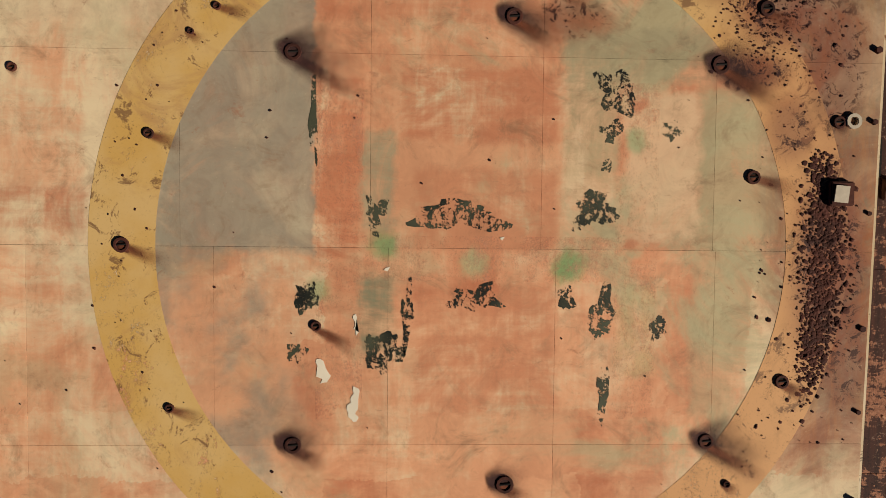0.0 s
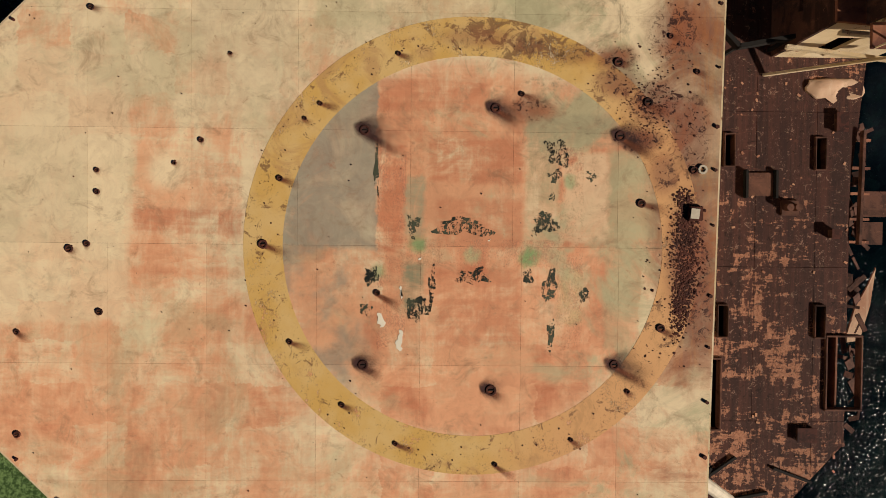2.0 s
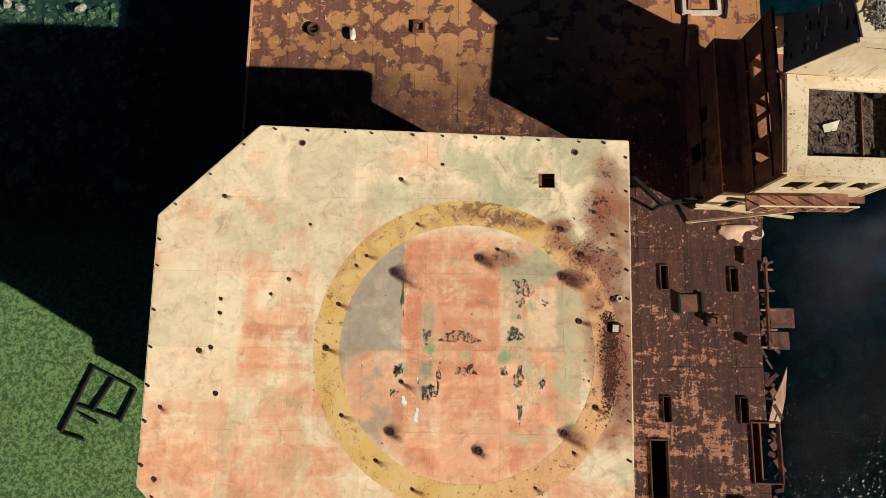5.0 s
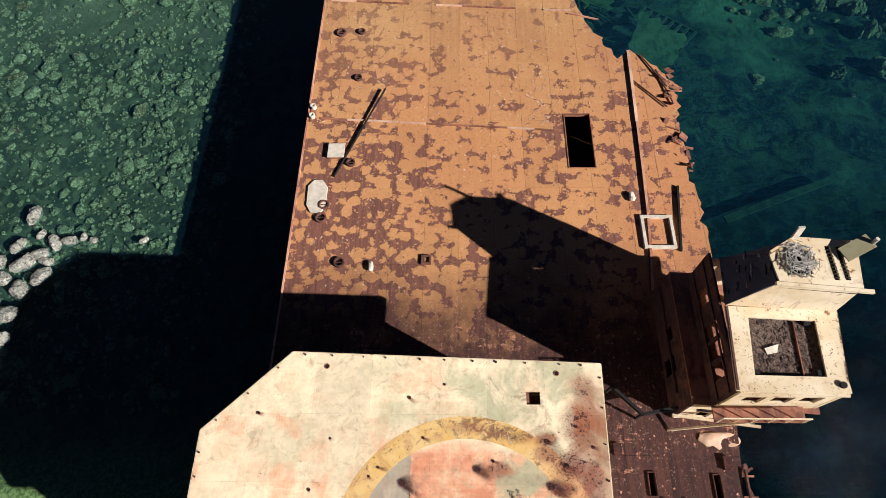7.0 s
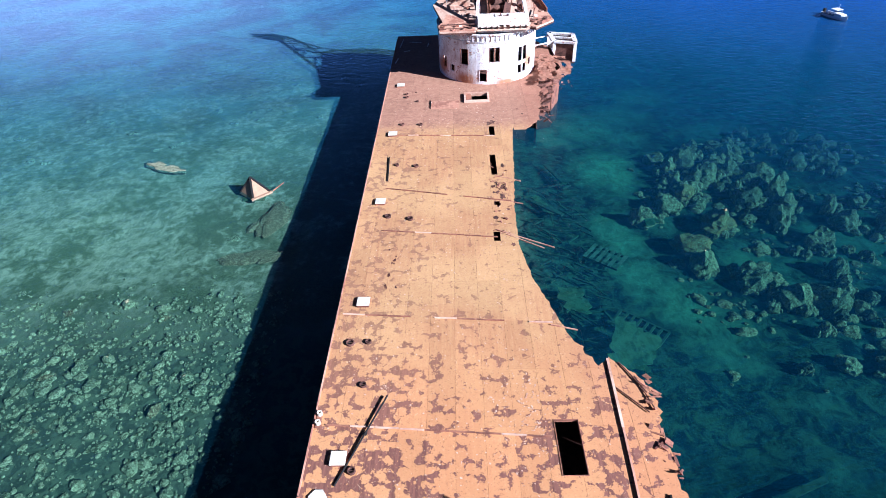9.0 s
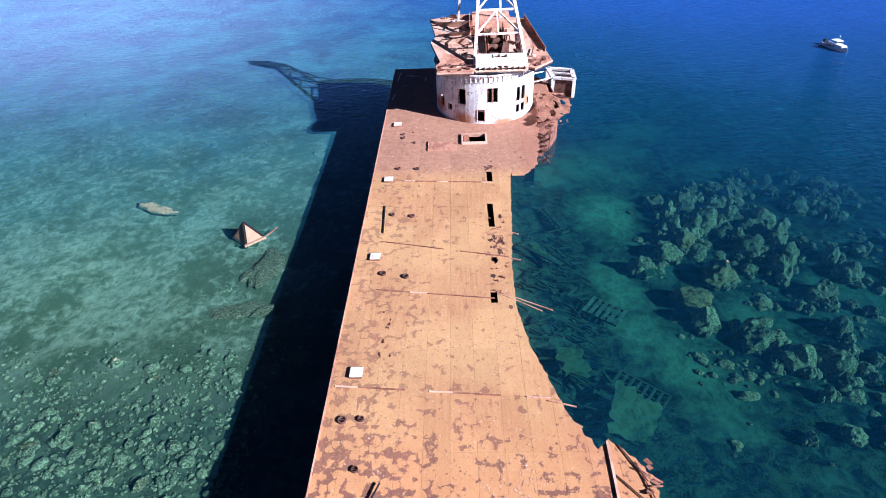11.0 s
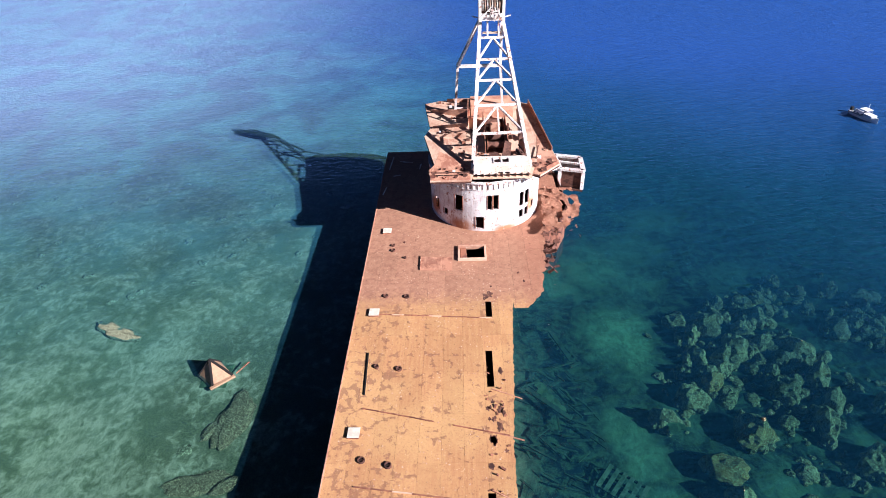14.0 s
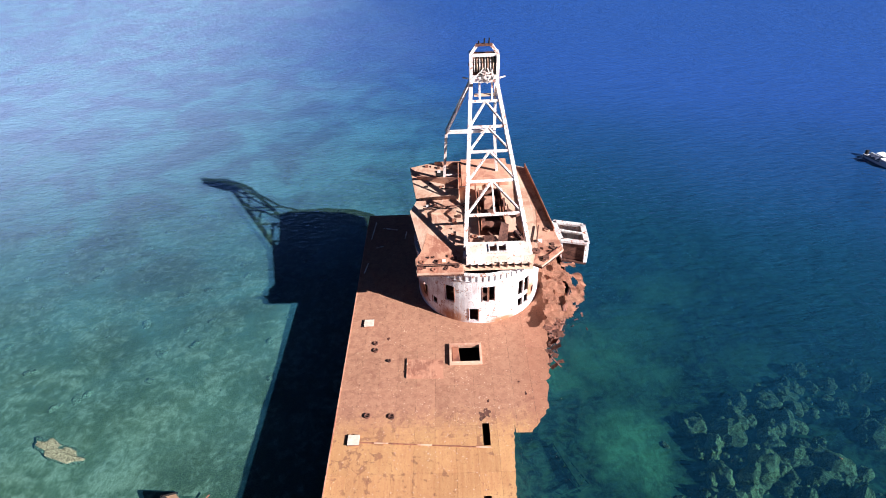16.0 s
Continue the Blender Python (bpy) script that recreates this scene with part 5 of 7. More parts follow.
# black sheet added under the openings to paint the dark inside the casing
part("block_floor", prismed(CASING, 16.2, 16.24), M_BLACK, tower)
part("roof_post", beamed((16.42, 14.0, 16.7), (16.3, 14.05, 17.75), 0.3, 0.1), M_PALE, tower)
part("roof_kerb", beamed((15.1, 13.25, 16.77), (16.45, 14.08, 16.77), 0.1, 0.1), M_CREAM, tower)
part("roof_lip", beamed((15.0, 11.62, 16.72), (19.3, 11.2, 16.72), 0.18, 0.16), M_CREAM, tower)
part("signal_arm", beamed((18.35, 13.0, 16.9), (19.6, 13.6, 17.25), 0.75, 0.08), M_OLIVE, tower)
part("arm_lamp", tubed((19.62, 13.45, 17.15), (19.68, 13.5, 17.6), 0.1, 10), M_PALE, tower)
# outside walkway on the aft side
part("walkway", boxed(13.2, 17.75, 6.35, 7.15, 11.22, 11.34), M_RUST, tower)
part("walkway_beam", beamed((12.7, 7.1, 10.55), (17.8, 6.6, 10.95), 0.12, 0.22), M_CREAM, tower)
part("walkway_beam", beamed((12.0, 7.2, 8.8), (16.4, 6.5, 9.3), 0.12, 0.2), M_CREAM, tower)
for i in range(6):
    x = 13.3 + 0.85 * i
    part("stanchion", beamed((x, 6.36, 11.3), (x, 6.36, 12.2), 0.05, 0.05), M_CREAM, tower)
part("rail", beamed((13.3, 6.36, 12.2), (17.6, 6.36, 12.2), 0.06, 0.06), M_CREAM, tower)
part("brace", beamed((12.2, 6.7, 7.0), (16.9, 6.6, 11.0), 0.1, 0.14), M_CREAM, tower)


rb = random.Random(14)
for i in range(26):
    y = rb.uniform(7.4, 11.4)
    part("roof_edge_rivet", boxed(18.5 + 0.13 * (y - 7), 18.56 + 0.13 * (y - 7), y, y + rb.uniform(0.03, 0.08), 14.122, 14.15), M_BLISTER, tower)
part("roof_vent", tubed((18.3, 7.55, 14.122), (18.3, 7.55, 14.25), 0.16, 12), M_BLACK, tower)
for x in (14.5, 17.55):
    for y in (8.15, 10.75):
        part("well_corner", boxed(x - 0.2, x + 0.2, y - 0.18, y + 0.18, 13.84, 14.02, bevel=0.03), M_BLACK, tower)
part("fallen_panel", slabbed(((15.3, 9.1, 13.87), (15.8, 9.2, 13.87), (15.9, 9.6, 13.98), (15.2, 9.4, 13.95)), 0.03), M_PALE, tower)
part("well_grate", boxed(14.6, 16.9, 8.02, 8.2, 13.845, 13.875), M_BLACK, tower)
for z in (11.7, 13.2):
    part("wall_rail", beamed((13.4, 7.4, z), (13.4, 14.5, z), 0.07, 0.12), M_DARKRUST, tower)
part("wall_fin", beamed((12.42, 8.4, 8.9), (12.42, 14.8, 8.9), 0.12, 0.1), M_DARKRUST, tower)
part("roof_curb", beamed((13.4, 7.3, 14.17), (13.72, 11.5, 14.17), 0.1, 0.1), M_DARKRUST, tower)
for i in range(9):
    y = 11.9 + 0.18 * i
    for x in (17.72, 18.22):
        part("grille_bar", boxed(x, x + 0.25, y, y + 0.04, 16.724, 16.76), M_TAR, tower)


def nest():
    rn = random.Random(21)
    bm = bmesh.new()
    for i in range(110):
        a = rn.uniform(0, 6.28)
        r = rn.uniform(0.3, 1.0)
        b = a + rn.uniform(0.4, 2.9)
        p = (16.3 + r * math.cos(a), 12.8 + r * math.sin(a), 16.74 + rn.uniform(0.0, 0.2))
        q = (16.3 + r * 1.05 * math.cos(b), 12.8 + r * 1.05 * math.sin(b), 16.76 + rn.uniform(0, 0.25))
        beam(bm, p, q, 0.026, 0.026)
    solid("nest", bm, M_TWIG, (16.3, 12.8, 16.72), "large untidy nest of pale dry twigs", "nest", "", "stuff")


nest()

# ---- side deck fittings beside the helideck ----
t = thing("winch", (12.1, 2.5, DECK), "low square rusty winch bed on the side deck", "winch")
part("bed", boxed(11.65, 12.65, 2.05, 2.95, DECK, DECK + 0.1, bevel=0.03), M_DARKRUST, t)
part("cheek", boxed(11.5, 11.64, 1.95, 3.05, DECK, DECK + 0.2, bevel=0.03), M_BLACK, t)
part("cheek", boxed(12.66, 12.8, 1.95, 3.05, DECK, DECK + 0.2, bevel=0.03), M_BLACK, t)
t = thing("bollard", (13.3, 1.6, DECK), "stumpy rusted mooring bollard", "bollard")
part("base", boxed(12.95, 13.65, 1.3, 1.9, DECK, DECK + 0.12, bevel=0.03), M_DARKRUST, t)
part("post", tubed((13.15, 1.6, DECK + 0.1), (13.15, 1.6, DECK + 0.4), 0.14, 14), M_DARKRUST, t)
part("post", tubed((13.48, 1.6, DECK + 0.1), (13.48, 1.6, DECK + 0.4), 0.14, 14), M_DARKRUST, t)
t = thing("side_platform", (16.9, 2.2, DECK), "rusted boarding platform hanging on the ship's side", "platform")
part("plate", boxed(16.4, 17.6, 1.3, 2.3, DECK - 0.4, DECK - 0.32), M_DARKRUST, t)
part("plate", boxed(16.4, 17.3, 0.2, 1.1, DECK - 0.45, DECK - 0.38), M_DARKRUST, t)
for y in (0.3, 1.2, 2.2, 3.2, 4.3):
    part("bracket", beamed((15.6, y, DECK - 0.2), (16.7, y, DECK - 0.4), 0.1, 0.16), M_RUST, t)
part("rail", beamed((16.0, 0.2, DECK + 0.1), (16.1, 4.6, DECK + 0.1), 0.1, 0.2), M_DARKRUST, t)
bm = bmesh.new()
prism(bm, [(15.9, -3.7), (16.5, -3.6), (16.9, -2.2), (17.1, -0.7), (16.8, -1.4), (16.3, -2.3)], DECK - 0.5, DECK - 0.42)
bmesh.ops.recalc_face_normals(bm, faces=bm.faces[:])
solid("torn_plate", bm, M_TAN, (16.4, -2.5, DECK - 0.5), "torn pale sheet of plating hanging over the side", "plate")
bm = tubed((6.75, -6.4, 10.9), (11.1, -9.75, 7.2), 0.24, 12)
solid("spar", bm, M_PALE, (8.9, -8.0, 7.0), "pale round spar leaning down to the side deck", "spar")
t = thing("bulkhead_mound", (15.0, 6.2, DECK), "pale crumpled chute against the bridge house", "chute")
bm = bmesh.new()
bmesh.ops.create_uvsphere(bm, u_segments=20, v_segments=10, radius=1.0, matrix=Matrix.Translation((15.0, 6.2, DECK)) @ Matrix.Diagonal((1.25, 0.45, 0.06, 1)))
for v in bm.verts:
    v.co += Vector((noise.noise(v.co * 2.1), noise.noise(v.co * 2.3), 1.2 * noise.noise(v.co * 1.9))) * 0.22
part("shell", bm, M_TAN, t, smooth=True)
bm = bmesh.new()
beam(bm, (8.9, 8.9, 8.4), (10.5, 7.3, 8.4), 0.16, 0.3)
beam(bm, (10.5, 7.3, 8.4), (12.6, 7.7, 8.4), 0.16, 0.3)
for p in ((8.95, 8.85), (10.5, 7.35), (12.4, 7.65)):
    beam(bm, (*p, 7.0), (*p, 8.3), 0.12, 0.12)
solid("angle_rail", bm, M_BLACK, (10.5, 7.6, 8.25), "black bent rail beam between the two houses", "rail")

rc = random.Random(51)
for x, y, sx, sy, h in ((9.2, 5.6, 0.2, 0.3, 0.16), (15.0, 0.6, 0.16, 0.16, 0.3), (15.2, 4.9, 0.2, 0.35, 0.2), (8.3, -3.2, 0.5, 0.1, 0.1), (14.1, -7.2, 0.35, 0.25, 0.15), (7.6, 0.1, 0.12, 0.4, 0.1)):
    t = thing("deck_locker", (x, y, DECK), "low dark rusted box welded to the side deck", "locker", "side deck boxes")
    part("body", boxed(x - sx, x + sx, y - sy, y + sy, DECK, DECK + h, bevel=0.02), M_DARKRUST, t)
    part("lid", boxed(x - sx - 0.03, x + sx + 0.03, y - sy - 0.03, y + sy + 0.03, DECK + h + 0.003, DECK + h + 0.03), M_BLISTER, t)
for x, y, a, L in ((9.3, -8.2, 40, 1.1), (10.2, -8.9, 60, 0.9), (10.8, -8.5, 35, 1.4), (13.6, -8.8, -20, 1.6), (12.0, -9.6, 10, 1.3)):
    d = Vector((math.cos(radians(a)), math.sin(radians(a)), 0)) * L / 2
    solid("loose_bar", beamed(Vector((x, y, DECK + 0.06)) - d, Vector((x, y, DECK + 0.06)) + d, 0.1, 0.12), M_BLACK, (x, y, DECK), "short black iron bar lying on the side deck", "bar", "loose bars")
bm = bmesh.new()
for i in range(150):
    x, y = rc.uniform(7.2, 15.6), rc.uniform(-11, 15)
    if any(h[0] - 0.2 < x < h[1] + 0.2 and h[2] - 0.2 < y < h[3] + 0.2 for h in HOLES) or x > 11.5 and y > 6.5:
        continue
    w = rc.uniform(0.02, 0.07)
    box(bm, -w, w, -w * 0.6, w * 0.6, -0.02, 0.004, Matrix.Translation((x, y, DECK + 0.02)) @ Matrix.Rotation(rc.uniform(0, 3.1), 4, "Z"))
solid("deck_litter", bm, M_PINK, (11, 0, DECK), "pale flakes and scraps littering the side deck", "litter", "", "stuff")
bm = bmesh.new()
for i in range(45):
    y = rc.uniform(-7, 5)
    c = Vector((15.75 + rc.uniform(-0.1, 0.5), y, DECK - rc.uniform(0, 0.5)))
    d = Vector((rc.uniform(0.1, 0.6), rc.gauss(0, 0.4), rc.gauss(-0.1, 0.15)))
    beam(bm, c, c + d, rc.uniform(0.05, 0.35), 0.04)
solid("torn_edge_scrap", bm, M_DARKRUST, (15.9, -1, DECK - 0.5), "curled rusty scrap along the side deck edge", "wreckage", "", "stuff")

# ---- deck fittings along the ship ----
def hatch_cover(x, y, s, i):
    t = thing("hatch_cover", (x, y, DECK), "small square pale hatch cover on the rusty deck", "hatch", "pale hatch covers")
    part("coaming", boxed(x - s / 2, x + s / 2, y - s / 2, y + s / 2, DECK - 0.02, DECK + 0.24, bevel=0.02), M_RUST, t)
    part("lid", boxed(x - s / 2 - 0.05, x + s / 2 + 0.05, y - s / 2 - 0.05, y + s / 2 + 0.05, DECK + 0.244, DECK + 0.31, bevel=0.02), M_PALE, t)
    for d in (-0.3, 0.3):
        part("hinge", tubed((x + d * s - 0.08, y + s / 2 + 0.08, DECK + 0.27), (x + d * s + 0.08, y + s / 2 + 0.08, DECK + 0.27), 0.035, 8), M_DARKRUST, t)
    return t


for i, (x, y, s) in enumerate(((-8.85, 26.5, 1.15), (-9.0, 44.2, 1.2), (-9.05, 62.8, 1.2), (-9.0, 81.6, 1.25), (-9.05, 100.6, 1.25))):
    hatch_cover(x, y, s, i)


def deck_vent(x, y, r):
    t = thing("deck_vent", (x, y, DECK), "round rusted vent opening with a raised collar", "vent", "round deck vents")
    bm = bmesh.new()
    ring(bm, (x, y), r * 0.72, r, DECK - 0.02, DECK + 0.22, 18)
    part("collar", bm, M_DARKRUST, t)
    # no hole is cut: a black disc above the deck paints the dark opening
    bm = bmesh.new()
    ring(bm, (x, y), 0.002, r * 0.72, DECK + 0.03, DECK + 0.06, 18)
    part("well", bm, M_BLACK, t)
    bm = bmesh.new()
    beam(bm, (x - r * 0.7, y, DECK + 0.16), (x + r * 0.7, y, DECK + 0.16), 0.05, 0.03)
    part("bar", bm, M_DARKRUST, t)


for x, y, r in ((-9.3, 21.9, 0.36), (-9.4, 20.85, 0.38), (-7.8, 17.4, 0.36), (-7.7, 25.5, 0.32), (-7.8, 33.7, 0.3), (-9.6, 38.7, 0.4), (-7.9, 38.8, 0.3), (-7.7, 72.2, 0.3), (-5.0, 71.8, 0.36), (-7.85, 59.6, 0.38), (-5.1, 59.0, 0.38), (-7.8, 85.0, 0.36), (-4.95, 84.8, 0.36), (-7.8, 96.8, 0.3), (-7.7, 95.5, 0.34), (-5.8, 93.6, 0.22)):
    deck_vent(x, y, r)

solid("deck_plate_cover", prismed([(-10.55, 21.9), (-10.2, 21.3), (-9.6, 21.2), (-9.2, 21.7), (-9.2, 23.4), (-9.6, 24.0), (-10.2, 24.0), (-10.6, 23.5)], DECK, DECK + 0.14), M_PALE, (-9.9, 22.8, DECK), "pale octagonal steel cover plate", "cover")
t = thing("mooring_bitts", (-11.0, 30.2, DECK), "pair of pale round mooring bitts at the deck edge", "bitts")
part("base", boxed(-11.25, -10.8, 29.4, 31.1, DECK, DECK + 0.08, bevel=0.02), M_RUST, t)
for y in (29.8, 30.7):
    bm = bmesh.new()
    ring(bm, (-11.02, y), 0.12, 0.22, DECK + 0.084, DECK + 0.4, 16)
    part("post", bm, M_PALE, t)
bm = tubed((-5.55, 32.35, DECK + 0.3), (-8.85, 24.3, DECK + 0.08), 0.075, 10)
solid("davit_pole", bm, M_BLACK, (-7.2, 28.3, DECK), "long black iron pole lying askew on the deck", "pole")
bm = boxed(-7.16, -6.9, 28.62, 28.92, DECK, DECK + 0.22, bevel=0.04)
solid("pole_stump", bm, M_BLACK, (-7.0, 28.8, DECK), "black iron stump under the fallen pole", "stump")
bm = beamed((-8.9, 74.4, DECK + 0.12), (-8.6, 68.0, DECK + 0.08), 0.12, 0.14)
solid("rail_bar", bm, M_BLACK, (-8.75, 71.2, DECK), "long black steel bar lying along the deck", "bar")
bm = beamed((-3.55, 93.9, DECK + 0.1), (-3.5, 90.7, DECK + 0.08), 0.08, 0.12)
solid("rail_bar", bm, M_BLACK, (-3.5, 92.3, DECK), "short black steel bar beside a patch plate", "bar")
for x, y, s in ((-1.98, 17.6, 0.34),):
    bm = bmesh.new()
    for a in ((x - s, x + s, y - s, y - s + 0.12), (x - s, x + s, y + s - 0.12, y + s), (x - s, x - s + 0.12, y - s + 0.122, y + s - 0.122), (x + s - 0.12, x + s, y - s + 0.122, y + s - 0.122)):
        box(bm, *a, DECK, DECK + 0.16)
    solid("deck_socket", bm, M_DARKRUST, (x, y, DECK), "small square rusty socket frame", "socket")
for x, y in ((-5.64, 17.1), (12.2, 22.4)):
    bm = bmesh.new()
    bmesh.ops.create_icosphere(bm, subdivisions=2, radius=0.4, matrix=Matrix.Translation((x, y, DECK + 0.2)) @ Matrix.Diagonal((0.55, 1.0, 0.4, 1)))
    for v in bm.verts:
        v.co += v.normal * 0.12 * noise.noise(v.co * 3)
    solid("white_bundle", bm, M_PALE, (x, y, DECK), "crumpled white scrap lying on the deck", "scrap")

# outboard bulwark line with the torn outer plating
t = thing("bulwark_stub", (13.2, 27, DECK), "broken bulwark stub with pale paint along the side deck", "bulwark")
pts = [(13.6, 36.2), (13.5, 33.0), (13.35, 29.0), (13.2, 25.0), (13.05, 21.5), (12.75, 17.6), (12.5, 15.4)]
for i in range(len(pts) - 1):
    a, b = pts[i], pts[i + 1]
    part("plate", beamed((*a, DECK + 0.07), (*b, DECK + 0.07), 0.10, 0.14), M_RUST if i in (0, 1, 4) else M_DARKRUST, t)
    part("cap", beamed((a[0] + 0.1, a[1], DECK + 0.17), (b[0] + 0.1, b[1], DECK + 0.17), 0.22 if i < 2 else 0.16, 0.05), M_TAN if i in (0, 1) else M_PINK, t)
bm = bmesh.new()
for a, b in (((13.6, 33.2), (15.9, 30.4)), ((15.6, 34.2), (16.4, 30.8)), ((14.6, 35.8), (16.2, 32.4))):
    beam(bm, (*a, DECK + 0.1), (*b, DECK + 0.15), 0.07, 0.1)
solid("fallen_pipe", bm, M_DARKRUST, (15, 33, DECK), "thin rusted pipes fallen across the torn edge", "pipe")
solid("fallen_bar", beamed((15.5, 23.3, DECK + 0.1), (14.9, 18.2, DECK + 0.1), 0.14, 0.18), M_BLACK, (15.2, 20.8, DECK), "black bar lying beside the pale hatch frame", "bar")


rq = random.Random(63)
for i in range(34):
    if i < 18:
        x, y, rr = rq.uniform(4.6, 7.0), rq.uniform(52, 86), rq.uniform(0.15, 0.5)
    elif i < 27:
        x, y, rr = rq.gauss(-6.6, 0.5), rq.gauss(49.5, 1.6), rq.uniform(0.08, 0.22)
    else:
        x, y, rr = rq.uniform(-10, 12), rq.uniform(86, 98), rq.uniform(0.08, 0.25)
    if any(h[0] - 0.5 < x < h[1] + 0.5 and h[2] - 0.5 < y < h[3] + 0.5 for h in HOLES):
        continue
    pts = []
    for j in range(14):
        w = 2 * math.pi * j / 14
        q = rr * rq.uniform(0.45, 1.25)
        pts.append((x + q * math.cos(w), y + 1.6 * q * math.sin(w)))
    part("rust_hole_scab", prismed(pts, DECK + 0.004, DECK + 0.02), M_BLISTER if i >= 18 else M_DARKRUST, ship)


def wreckage(name, n, x0, x1, y0, y1, z0, z1, size, material, label, seed):
    """A heap of bent plates and beams."""
    rw = random.Random(seed)
    bm = bmesh.new()
    for i in range(n):
        c = Vector((rw.uniform(x0, x1), rw.uniform(y0, y1), rw.uniform(z0, z1)))
        d = Vector((rw.gauss(0, 1), rw.gauss(0, 1), rw.gauss(0, 0.5))).normalized() * rw.uniform(0.3, 1.0) * size
        if rw.random() < 0.5:
            beam(bm, c - d, c + d, rw.uniform(0.08, 0.25), rw.uniform(0.05, 0.2))
        else:
            beam(bm, c - d * 0.6, c + d * 0.6, rw.uniform(0.5, 1.3) * size * 0.6, 0.04)
    for v in bm.verts:
        v.co += Vector((noise.noise(v.co), noise.noise(v.co + Vector((9, 0, 0))), noise.noise(v.co + Vector((0, 9, 0))))) * 0.12
    return solid(name, bm, material, ((x0 + x1) / 2, (y0 + y1) / 2, z0), label, "wreckage", "", "stuff")


wreckage("torn_edge_scrap", 60, 15.6, 16.9, 24, 34.5, 6.5, 7.2, 0.7, M_RUST, "curled rusty scrap along the torn deck edge", 2)
wreckage("torn_edge_scrap", 26, 5.0, 7.2, 53, 72, 6.98, 7.08, 0.35, M_RUST, "curled rusty scrap along the torn deck edge", 6)
wreckage("crane_side_wreckage", 16, 15.4, 20.6, 100.5, 111, 5.0, 7.4, 0.8, M_RUST, "heap of torn rusty plates and ribs beside the crane", 8)
wreckage("crane_side_wreckage", 50, 15.4, 20.8, 98.5, 112, 5.0, 6.9, 0.55, M_DARKRUST, "dark torn ribs and scraps beside the crane", 18)
wreckage("crane_side_wreckage", 70, 15.0, 17.5, 97.0, 104.0, 1.0, 7.0, 1.3, M_DARKRUST, "heap of torn rusty plates and ribs beside the crane", 9)
for a, b in (((5.2, 56.2, 7.1), (11.5, 53.2, 6.6)), ((6.2, 55.4, 7.05), (10.3, 53.0, 6.7)), ((5.8, 68.6, 7.05), (9.0, 67.3, 6.9)), ((5.0, 63.0, 7.05), (8.8, 61.9, 6.9)), ((9.3, 40.6, 7.08), (11.8, 40.0, 6.9))):
    solid("sprung_stringer", beamed(a, b, 0.1, 0.12), M_PINK, a, "sprung deck stringer sticking out over the torn edge", "beam", "sprung stringers")


def flakes(parent):
    rf = random.Random(17)
    V = []
    bm = bmesh.new()
    for i in range(1300):
        zone = rf.random()
        if zone < 0.15:
            x, y = rf.gauss(4, 3.5), rf.gauss(84, 4)
        elif zone < 0.27:
            x, y = rf.gauss(6.5, 1.8), rf.gauss(31, 2.5)
        else:
            x, y = rf.uniform(-11, 7), rf.uniform(15, 100)
        if any(h[0] < x < h[1] and h[2] < y < h[3] for h in HOLES):
            continue
        s = rf.uniform(0.025, 0.09)
        a = rf.uniform(0, 6.28)
        m = Matrix.Translation((x, y, DECK + 0.03)) @ Euler((rf.gauss(0, 0.12), rf.gauss(0, 0.12), a)).to_matrix().to_4x4()
        box(bm, -s, s, -s * rf.uniform(0.3, 0.9), s * 0.5, -0.02, 0.004, m)
    ob = part("rust_scale", bm, M_TAN, parent, "loose flakes of rust scale")
    tagged(ob, kind="stuff")


flakes(ship)

# ---- crane ----
crane = thing("crane", (6.5, 109, DECK), "derelict ship crane with a white round pedestal and lattice mast", "crane")
PCX, PCY, PR, PTOP = 6.5, 109.0, 8.8, 15.6


